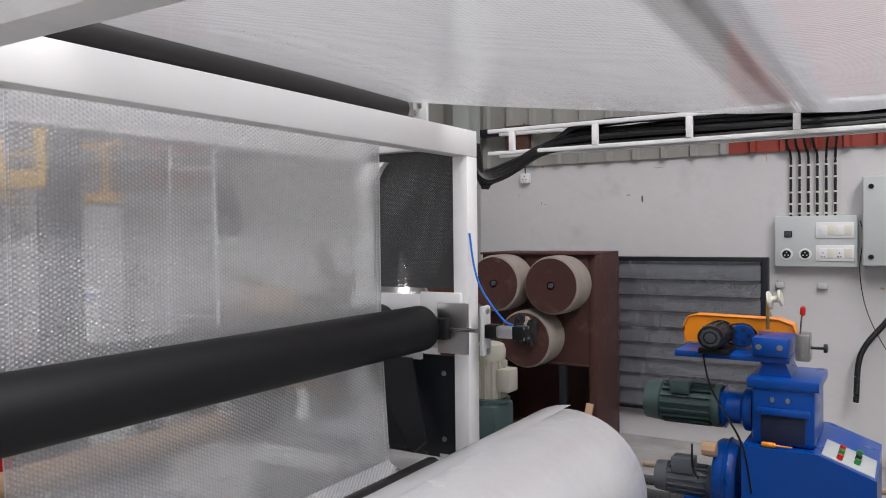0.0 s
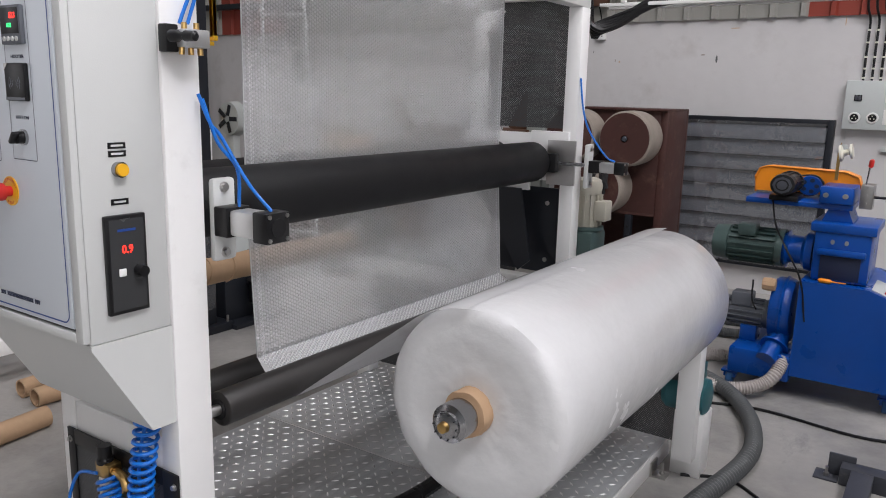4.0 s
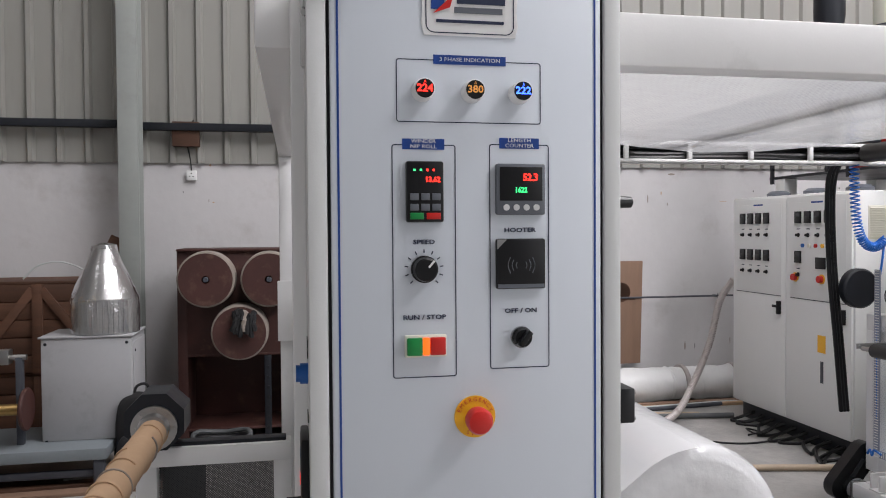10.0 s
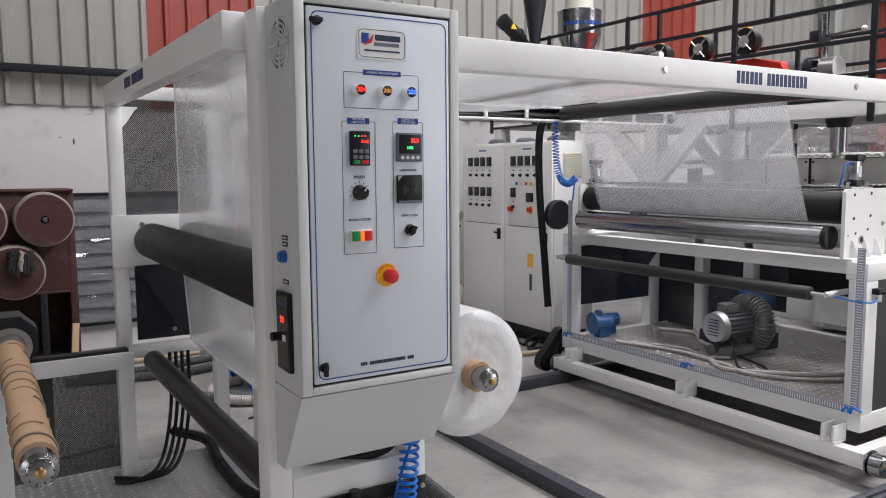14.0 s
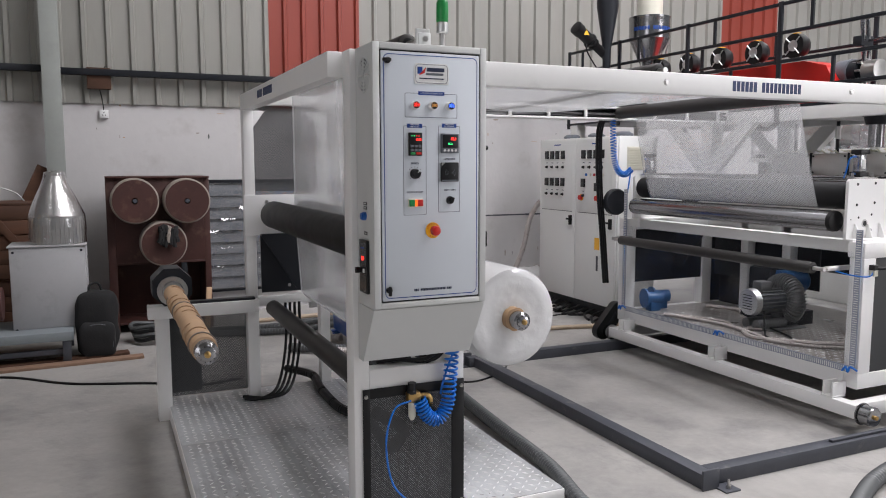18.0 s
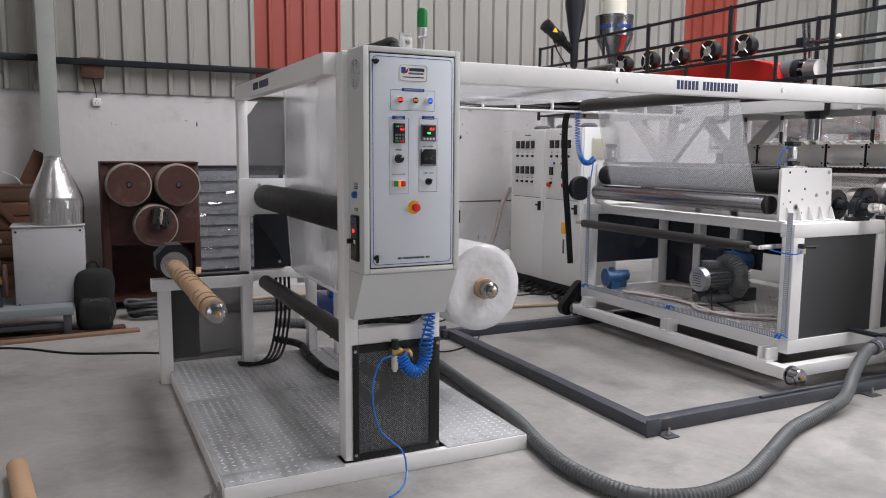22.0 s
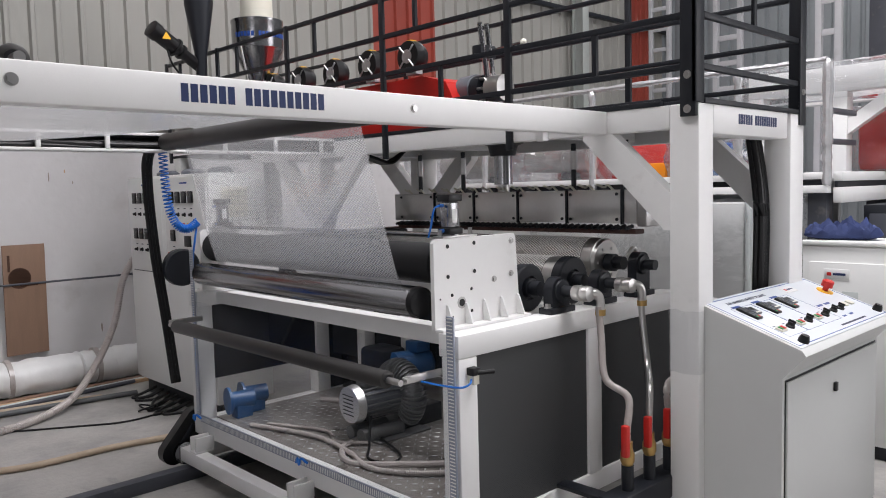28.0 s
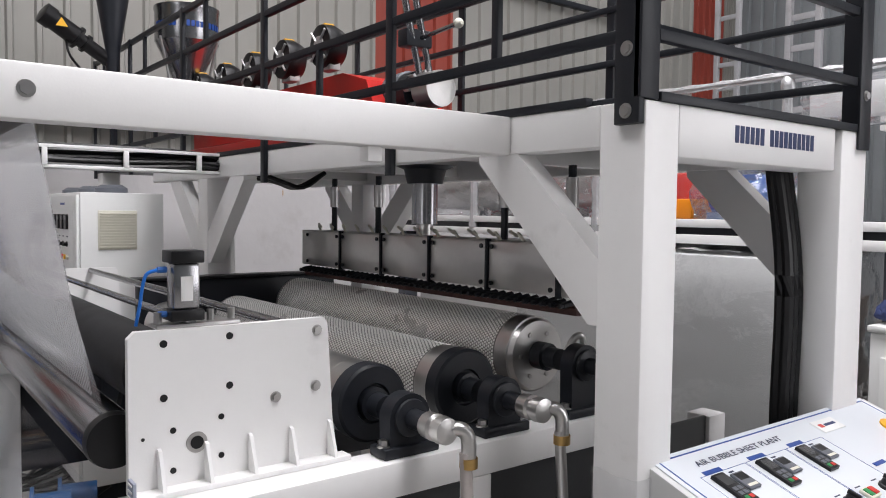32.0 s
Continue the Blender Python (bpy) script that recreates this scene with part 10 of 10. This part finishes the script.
for o in hd.children_recursive:
    o.data.transform(_m)
for o in [cbx] + list(cbx.children):
    o.data.transform(Matrix.Translation((0.015, 0.18, 0.085)))
hd.location = (-4.95, 3.12, FL)
for o in hd.children:
    o.matrix_parent_inverse = Matrix.Translation(-hd.location)
bw = thing("side_blower", (-5.75, 4.4, FL), "grey round blower on a stand behind the dryer", "blower")
part("casing", add_lathe(bm_new(), [(0, 0.08), (0.01, 0.15), (0.10, 0.16), (0.12, 0.10)], (-5.70, 4.35, 1.2), (-5.65, 5, 1.2), 28), GREYBOX, bw)
for k in range(5):
    a = 2 * math.pi * k / 5
    part("vane", box((0.03, -0.004, -0.02), (0.13, 0.0, 0.02), 0.001, Matrix.Translation((-5.70, 4.345, 1.2)) @ Matrix.Rotation(a, 4, "Y")), DARK, bw)
part("stand", box((-5.76, 4.38, FL), (-5.66, 4.46, 1.06), 0.004), GREYBOX, bw)
dm = thing("drive_motor", (-4.45, 1.86, FL), "black drive motor with cables beside the red extruder", "motor")
part("motor_lump", add_lathe(bm_new(), [(0, 0.07), (0.02, 0.10), (0.22, 0.10), (0.24, 0.06)], (-4.60, 2.34, 0.56), (-4.0, 2.34, 0.56), 22), PLASTIC, dm)
part("motor_stand", box((-4.58, 2.29, 0.14), (-4.42, 2.39, 0.47), 0.004), DARK, dm)
part("yellow_tag", box((-4.53, 2.233, 0.57), (-4.50, 2.243, 0.60), 0.001), YELLOWPLASTIC, dm)
for k in range(5):
    part("cable", add_tube(bm_new(), [(-4.9 + 0.03 * k, 2.6, 0.2), (-4.6, 2.5 - 0.02 * k, 0.05), (-4.35 + 0.03 * k, 2.42, 0.0), (-4.1, 2.55 + 0.02 * k, FL + 0.01)], 0.009, 6, 6), PLASTIC, dm)

# far west: cabinet with meters, shelf with bins, wall sockets
fc = thing("instrument_cabinet", (-8.15, 5.55, FL), "tall off-white steel cabinet with rows of meters and a black handle", "cabinet")
part("casing", box((-8.52, 5.36, 0.28), (-7.80, 5.75, 1.89), 0.01), CABWHITE, fc)
part("stand", box((-8.46, 5.40, FL), (-7.86, 5.72, 0.28), 0.006), DARK, fc)
part("door_gap", box((-8.02, 5.356, 0.36), (-8.008, 5.362, 1.82), 0), DARK, fc)
for z, w in ((1.68, 0.05), (1.52, 0.11), (1.25, 0.12), (1.16, 0.07)):
    for k in range(3):
        x = -8.42 + 0.14 * k
        m = part("meter", box((x, 5.348, z - w / 2), (x + 0.10, 5.36, z + w / 2), 0.003), PLASTIC if w < 0.1 else STEELGREY, fc)
        part("meter_window", box((x + 0.015, 5.344, z - w / 4), (x + 0.085, 5.348, z + w / 3), 0.001), STICKER if w > 0.1 else SMOKE, m)
for z in (0.98, 0.72, 0.60):
    part("switch", cyl((-8.38, 5.36, z), (-8.38, 5.33, z), 0.04, seg=14), PLASTIC, fc)
part("handle", box((-8.05, 5.33, 0.88), (-8.03, 5.36, 1.05), 0.004), PLASTIC, fc, "black door handle")
sf = thing("shelf_rack", (-9.4, 5.55, FL), "open grey steel shelf rack with storage bins", "shelf")
for x in (-10.05, -9.35, -8.75):
    for y in (5.3, 5.8):
        part("upright", box((x - 0.02, y - 0.02, FL), (x + 0.02, y + 0.02, 2.4), 0.003), GREYBOX, sf)
for k in range(6):
    z = 0.1 + 0.42 * k
    part("shelf_board", box((-10.07, 5.28, z), (-8.73, 5.82, z + 0.03), 0.003), GREYBOX, sf)
r = random.Random(8)
for k in range(5):
    z = 0.13 + 0.42 * k
    for j in range(4):
        if k == 4 and j > 2:
            continue
        x = -9.95 + 0.3 * j
        m = (BLUEPLASTIC, BLUEPLASTIC, BLUEPLASTIC, WOOD, GREENPLASTIC)[k]
        bn_ = thing("storage_bin", (x + 0.1, 5.45, z), ("blue plastic storage bin on the shelf", "brown carton on the shelf", "green plastic bin on the shelf")[0 if k < 3 else k - 2], "bin", "shelf bins")
        part("bin_tub", add_prism(bm_new(), [(5.32, z), (5.72, z), (5.74, z + 0.24), (5.42, z + 0.24), (5.30, z + 0.12)], x, x + 0.22), m, bn_)
        part("bin_label", box((x + 0.06, 5.30, z + 0.04), (x + 0.16, 5.312, z + 0.08), 0.001), STICKER, bn_)
ws = thing("socket_board", (-6.26, 5.95, 1.18), "pale grey switch board on the wall behind the ladder", "socket board")
part("board_box", box((-6.50, 5.88, 1.18), (-6.02, 5.95, 1.55), 0.008), GREYBOX, ws)
for z0 in (1.24, 1.40):
    pl = part("switch_plate", box((-6.30, 5.872, z0), (-6.10, 5.88, z0 + 0.10), 0.004), STICKER, ws)
    for k in range(3):
        part("switch_key", box((-6.28 + 0.06 * k, 5.867, z0 + 0.02), (-6.235 + 0.06 * k, 5.873, z0 + 0.08), 0.003), IVORY, pl)
part("round_socket", cyl((-6.42, 5.88, 1.27), (-6.42, 5.868, 1.27), 0.04, seg=18), PLASTIC, ws)
for k in range(6):
    x = -6.42 + 0.06 * k
    c = thing("conduit", (x, 5.93, 1.55), "black flexible conduit clipped to the wall", "conduit", "west wall conduits")
    part("pipe", add_tube(bm_new(), [(x, 5.925, 1.55), (x, 5.92, 1.95), (x - 0.03, 5.88, 2.1), (x - 0.10, 5.86, 2.35)], 0.01, 8, 6), PLASTIC, c)
cb = thing("carton", (-4.8, 5.1, 0.89), "open yellow-brown carton lying on the crate", "carton")
part("carton_side", box((-5.05, 4.90, 0.893), (-4.68, 4.92, 1.10), 0.002, None), KRAFT, cb)
part("carton_side", box((-5.05, 4.92, 0.893), (-5.03, 5.20, 1.10), 0.002), KRAFT, cb)
part("carton_side", box((-4.70, 4.92, 0.893), (-4.68, 5.20, 1.08), 0.002), KRAFT, cb)
part("carton_flap", box((-0.22, -0.09, 0), (0.22, 0.09, 0.006), 0.001, pose(-4.93, 4.97, 1.13, -30, 5, 0)), KRAFT, cb)
for a, b in (((-3.757, 1.376), (-3.788, 1.85)), ((-3.60, 1.36), (-3.58, 1.80)), ((-3.30, 0.80), (-3.36, 1.29)), ((-3.62, 0.15), (-3.55, 0.95))):
    kt = thing("cardboard_tube", (a[0], a[1], FL), "brown kraft cardboard core tube lying on the floor", "paper tube", "loose core tubes")
    p, q = Vector((*a, FL + 0.046)), Vector((*b, FL + 0.046))
    L = (q - p).length
    bm = bm_new()
    rings = [[bm.verts.new(p.lerp(q, s) + Vector((r * math.cos(2 * math.pi * k / 28) * 1.0, 0, r * math.sin(2 * math.pi * k / 28)))) for k in range(28)] for s, r in ((0.002, 0.037), (0.0, 0.039), (0.0, 0.044), (0.003, 0.046), (0.997, 0.046), (1, 0.044), (1, 0.039), (0.998, 0.037), (0.5, 0.037), (0.002, 0.037))]
    for u, w in zip(rings, rings[1:]):
        for k in range(28):
            bm.faces.new((u[k], u[(k + 1) % 28], w[(k + 1) % 28], w[k]))
    part("tube_wall", bm, KRAFT, kt)
tagged(part("floor_cable", add_tube(bm_new(), [(-3.75, 0.95, FL + 0.012), (-3.6, 1.02, FL + 0.012), (-3.45, 1.2, FL + 0.012)], 0.012, 7, 6), PLASTIC), "short black cable on the floor by the tubes", "cable", "floor cables")


# ---- second production line beyond the gantry ----
dk = thing("second_deck", (5.2, 2.5, FL), "raised steel deck of the second line with white double edge bars", "platform")
part("edge_bar", box((4.30, 0.57, 1.615), (4.36, 4.75, 1.66), 0.004), WHITE, dk)
part("edge_bar", box((4.30, 0.57, 1.525), (4.36, 4.75, 1.575), 0.004), WHITE, dk)
# A dark strip stands in for the dark gap between the bars.
part("edge_web", box((4.33, 0.60, 1.575), (4.35, 4.75, 1.615), 0.001), DARK, dk)
part("edge_bar", box((4.36, 0.50, 1.60), (9.2, 0.56, 1.66), 0.004), WHITE, dk)
part("edge_bar", box((4.36, 0.50, 1.46), (9.2, 0.56, 1.56), 0.004), WHITE, dk)
part("edge_web", box((4.36, 0.53, 1.56), (9.2, 0.55, 1.60), 0.001), DARK, dk)
part("deck_plate", box((4.36, 0.57, 1.60), (9.2, 4.75, 1.62), 0.002), CHECKER, dk)
for x, y in ((4.42, 0.66), (4.42, 4.6), (6.6, 0.66), (8.8, 0.66), (6.6, 4.6), (8.8, 4.6)):
    part("column", box((x - 0.06, y - 0.06, FL), (x + 0.06, y + 0.06, 1.525), 0.005), STEELGREY, dk)
pn = thing("wrapped_machine", (4.5, 1.6, FL), "large white machine panel under loose clear film", "machine")
part("panel_body", box((4.25, 1.10, 0.05), (5.6, 2.95, 1.47), 0.015), CABWHITE, pn)
part("plinth", box((4.30, 1.13, FL), (5.57, 2.92, 0.05), 0.004), DARK, pn)
part("panel_edge", box((4.24, 1.05, 0.05), (4.30, 1.09, 1.47), 0.006), GREYBOX, pn)
part("wrap_film", film_wrap(bm_new(), (4.22, 1.08, 0.02), (5.62, 2.97, 1.485), 4, 0.012, 0.015, 26), SHINE, pn, "loose crinkled clear film")
pn2 = thing("wrapped_machine", (5.0, 3.9, FL), "second white machine casing under the deck", "machine")
part("panel_body", box((4.55, 3.05, FL), (5.6, 4.6, 1.45), 0.015), CABWHITE, pn2)

wrl = thing("wrapped_railing", (4.3, 2.4, 1.66), "tube railing wrapped in shiny clear film on the second deck", "railing")
def wrapped_bar(name, a, b, r=0.024):
    bm = bm_new()
    L = (Vector(b) - Vector(a)).length
    n = max(6, int(L / 0.035))
    add_lathe(bm, [(0, r * 0.5)] + [(L * (i + 0.2) / n, r * (1.05 + 0.35 * noise.noise(Vector((i * 0.7, a[1] * 5, a[2]))))) for i in range(n)] + [(L, r * 0.5)], a, b, 10)
    return part(name, bm, FOIL, wrl)
FOIL = mat("film_wrapped_steel", (0.62, 0.62, 0.63), 0.22, metal=0.55, vary=0.15, scale=20, bump=0.5, bump_scale=45)
for y in (0.585, 1.18, 2.4, 3.6, 4.7):
    wrapped_bar("post", (4.32, y, 1.57), (4.32, y, 2.38), 0.03)
wrapped_bar("top_rail", (4.32, 0.585, 2.375), (4.32, 4.7, 2.375), 0.02)
wrapped_bar("middle_rail", (4.32, 1.18, 2.02), (4.32, 4.7, 2.02), 0.017)
for z in (2.06, 1.86):
    part("short_rail", box((4.34, 0.585, z - 0.018), (4.85, 0.62, z + 0.018), 0.003), STEELGREY, wrl)

pf = thing("wrapped_portal", (5.2, 0.7, 1.66), "white portal frame under crumpled clear film", "machine frame")
part("header", box((5.0, -1.2, 2.24), (5.14, 1.42, 2.42), 0.008), WHITE, pf)
part("post", box((5.0, 0.70, 1.62), (5.12, 0.82, 2.24), 0.006), WHITE, pf)
part("post", box((5.0, 1.30, 1.62), (5.12, 1.42, 2.24), 0.006), WHITE, pf)
part("brace", add_prism(bm_new(), [(0.72, 1.92), (0.72, 2.03), (0.42, 2.24), (0.26, 2.24)], 5.02, 5.10), WHITE, pf)
part("lug", box((5.02, 0.28, 2.42), (5.10, 0.38, 2.52), 0.004), WHITE, pf)
part("post", box((5.0, -1.2, FL), (5.12, -1.08, 2.24), 0.006), WHITE, pf)
part("rear_header", box((5.9, -1.2, 2.24), (6.02, 1.42, 2.42), 0.006), WHITE, pf)
part("wrap_film", film_wrap(bm_new(), (4.98, -1.15, 2.2), (5.16, 1.44, 2.44), 9, 0.01, 0.02, 24), SHINE, pf)
rx = thing("red_machine", (5.2, 1.5, 1.62), "dark red machine housing wrapped in clear film on the deck", "machine")
part("housing", box((5.25, 0.05, 1.66), (5.8, 0.72, 2.10), 0.06), RED, rx)
part("long_housing", box((4.85, 2.05, 1.64), (5.25, 3.2, 1.96), 0.05), RED, rx)
part("under_frame", box((5.2, -0.2, 1.62), (5.9, 3.3, 1.66), 0.004), DARK, rx)
part("wrap_film", film_wrap(bm_new(), (5.2, 0.0, 1.66), (5.85, 0.78, 2.12), 5, 0.015, 0.03, 16), WRAP, rx)
part("wrap_film", film_wrap(bm_new(), (4.82, 2.02, 1.64), (5.28, 3.2, 1.98), 6, 0.015, 0.03, 16), WRAP, rx)
og = thing("orange_box", (4.7, 2.0, 1.66), "bright orange box on the deck", "box")
part("box_body", box((4.62, 1.92, 1.66), (4.86, 2.16, 1.78), 0.01), ORANGE, og)
bmx = thing("blue_drive_motor", (4.75, 1.6, 1.66), "blue drive motor wrapped in clear film on the deck", "motor")
motor(bmx, (4.72, 1.42, 1.80), (4.72, 1.80, 1.80), 0.12, BLUEPLASTIC, 16, label="blue finned motor body")
part("base_block", box((4.62, 1.40, 1.64), (4.84, 1.82, 1.70), 0.006), MOTORBLUE, bmx)
part("wrap_film", film_wrap(bm_new(), (4.58, 1.38, 1.64), (4.88, 1.86, 1.96), 3, 0.01, 0.04, 12), SHINE, bmx)
part("blue_cap", add_lathe(bm_new(), [(0, 0.04), (0.01, 0.07), (0.05, 0.07), (0.06, 0.04)], (5.18, 0.22, 2.0), (4.9, 0.22, 2.0), 18), BLUEPLASTIC, bmx)
for k, (y0, y1, r_) in enumerate(((2.6, 3.3, 0.11), (3.5, 4.4, 0.14))):
    wm = thing("wrapped_barrel", (4.7, (y0 + y1) / 2, 1.66), "steel barrel section wrapped in clear film", "barrel", "wrapped barrels")
    part("barrel_shell", add_lathe(bm_new(), [(0, r_ * 0.6), (0.02, r_), (0.25, r_), (0.26, r_ * 1.15), (0.30, r_ * 1.15), (0.31, r_), (y1 - y0, r_ * 0.9)], (4.62, y0, 1.84), (4.62, 9, 1.84), 24), STAINLESS, wm)
    part("saddle", box((4.55, y0 + 0.2, 1.62), (4.70, y0 + 0.3, 1.74), 0.004), STEELGREY, wm)
    part("wrap_film", film_wrap(bm_new(), (4.50, y0 - 0.05, 1.68), (4.76, y1 + 0.05, 2.0), 12 + k, 0.01, 0.05, 14), SHINE, wm)
wc = thing("white_cabinet", (4.1, 0.35, FL), "white sheet steel cabinet with a maker plate", "cabinet")
part("carcass", box((3.91, -0.35, 0.05), (4.27, 0.575, 1.215), 0.008), CABWHITE, wc)
part("lid", box((3.90, -0.36, 1.215), (4.28, 0.585, 1.245), 0.008), CABWHITE, wc)
part("plinth", box((3.93, -0.33, FL), (4.25, 0.555, 0.05), 0.004), DARK, wc)
dr_ = part("door", box((3.898, -0.30, 0.10), (3.91, 0.53, 1.12), 0.006), CABWHITE, wc)
mp_ = part("maker_plate", box((3.894, 0.30, 1.02), (3.898, 0.44, 1.08), 0.004), STICKER, dr_, "small white and navy plate")
part("mark_bar", box((3.8925, 0.40, 1.04), (3.894, 0.425, 1.06), 0), REDPLASTIC, mp_)
part("mark_bar", box((3.8925, 0.32, 1.043), (3.894, 0.39, 1.057), 0), NAVYINK, mp_)
part("lock", cyl((3.898, 0.47, 0.9), (3.89, 0.47, 0.9), 0.012, seg=12), PLASTIC, dr_)
part("data_label", box((3.8955, 0.25, 0.86), (3.898, 0.34, 0.95), 0.001), GREYBOX, dr_, "grey data label")
nc = thing("navy_cloth", (4.08, 0.42, 1.245), "crumpled navy blue work cloth lying on the cabinet", "cloth")
bm = bm_new()
bmesh.ops.create_icosphere(bm, subdivisions=5, radius=1.0)
for v in bm.verts:
    p = v.co.copy()
    a = math.atan2(p.y, p.x)
    q = 1 + 0.25 * math.sin(3 * a + 1)
    v.co = Vector((4.09 + p.x * 0.14 * q, 0.40 + p.y * 0.19 * q, 1.28 + p.z * 0.045))
    v.co += Vector((0, 0, 1)) * (0.07 * abs(noise.noise(v.co * 17)) + 0.035 * noise.noise(v.co * 41)) * (1 if p.z > 0 else 0) + Vector((noise.noise(v.co * 17), noise.noise(v.co * 16 + Vector((4, 0, 0))), 0)) * 0.02
    v.co.z = max(v.co.z, 1.2455)
part("cloth_sheet", bm, BLUECLOTH, nc)
dc = thing("dark_cabinet", (4.9, 0.6, FL), "dark grey steel cabinet under the second deck", "cabinet")
part("carcass", box((4.62, -0.1, 0.05), (5.4, 0.46, 1.44), 0.008), DARK, dc)
part("door", box((4.605, -0.05, 0.12), (4.62, 0.42, 1.38), 0.004), STEELGREY, dc)
part("plinth", box((4.65, -0.08, FL), (5.38, 0.44, 0.05), 0.004), DARK, dc)
wbag = thing("film_bundle", (4.1, -0.7, FL), "bundle of loose clear film on the floor by the cabinet", "film")
part("film_heap", film_wrap(bm_new(), (3.95, -1.2, FL + 0.02), (4.35, -0.42, 1.05), 21, 0.01, 0.06, 18), WRAP, wbag)
part("core_block", box((4.0, -1.15, FL), (4.3, -0.47, 0.98), 0.02), CABWHITE, wbag, "white block inside the film")
# lattice ladder columns and brown pillar by the far wall
for x, y, w, m in ((8.0, 3.05, 0.30, BOXGREY), (7.0, 1.55, 0.18, BOXGREY), (9.6, 4.9, 0.3, BOXGREY)):
    lt_ = thing("lattice_column", (x, y, FL), "pale steel lattice column of the hall", "column", "lattice columns")
    for s in (-1, 1):
        part("chord", box((x - 0.03, y + s * w / 2 - 0.03, FL), (x + 0.03, y + s * w / 2 + 0.03, 7), 0.004), m, lt_)
    for k in range(22):
        part("batten_plate", box((x - 0.012, y - w / 2 + 0.03, 0.3 + 0.3 * k), (x + 0.012, y + w / 2 - 0.03, 0.36 + 0.3 * k), 0.002), m, lt_)
bp_ = thing("brown_pillar", (8.4, 1.5, FL), "brown steel pillar in the far bay", "column")
part("pillar_web", box((8.35, 1.40, FL), (8.45, 1.62, 7), 0.004), STEELGREY, bp_)
for k in range(5):
    part("pipe_bracket", add_tube(bm_new(), [(8.35, 1.40, 2.4 + 0.35 * k), (8.3, 1.15, 2.35 + 0.35 * k), (8.3, 0.8, 2.45 + 0.35 * k)], 0.02, 8, 4), DARK, bp_)
ps = thing("partition_sheeting", (11, 3.0, FL), "grey corrugated sheet partition across the far bay", "wall", kind="structure")
for j, (z0, z1) in enumerate(((FL, 2.6), (2.6, 4.6), (4.6, 7.0))):
    for k in range(9):
        y0, y1 = 5.9 - 1.0 * (k + 1), 5.9 - 1.0 * k
        bm = bm_new()
        prof = []
        for i in range(5):
            y = y0 + 0.2 * i
            prof += [(y, 11.36), (y + 0.12, 11.36), (y + 0.14, 11.40), (y + 0.18, 11.40)]
        prof.append((y1, 11.36))
        lo = [bm.verts.new((x + 0.01 * j, y, z0)) for y, x in prof]
        hi = [bm.verts.new((x + 0.01 * j, y, z1 + 0.05)) for y, x in prof]
        for i in range(len(prof) - 1):
            bm.faces.new((lo[i], lo[i + 1], hi[i + 1], hi[i]))
        part("sheet", bm, DARKSHEET, ps, flat=True)
tc = thing("timber_crate", (6.5, -0.9, FL), "pale timber crate standing beyond the second line", "crate")
for k in range(4):
    part("plank", box((6.0, -0.6, 0.6 + 0.13 * k), (6.03, 0.3, 0.72 + 0.13 * k), 0.002), KRAFT, tc)
part("crate_body", box((6.03, -0.6, FL), (6.9, 0.3, 1.12), 0.004), PLY, tc)
# loose film round the gantry column and the desk
gf = thing("column_film", (2.13, 0.34, 0.9), "loose torn clear film round the gantry column", "film")
bm = bm_new()
rings = []
for i in range(10):
    z = 0.80 + 0.03 * i
    ring = []
    for k in range(36):
        a = 2 * math.pi * k / 36
        q = min(0.072 / max(abs(math.cos(a)), abs(math.sin(a)) * 1.0), 0.092) + 0.008 * abs(noise.noise(Vector((math.cos(a) * 5, math.sin(a) * 5, z * 14)))) + 0.02 * (i == 9) * abs(noise.noise(Vector((a * 3, 0, 0))))
        ring.append(bm.verts.new((2.1275 + q * math.cos(a), 0.3425 + q * math.sin(a), z + 0.015 * noise.noise(Vector((a * 2, i, 0))))))
    rings.append(ring)
for p, n in zip(rings, rings[1:]):
    for k in range(36):
        bm.faces.new((p[k], p[(k + 1) % 36], n[(k + 1) % 36], n[k]))
part("film_sleeve", bm, WRAP, gf)
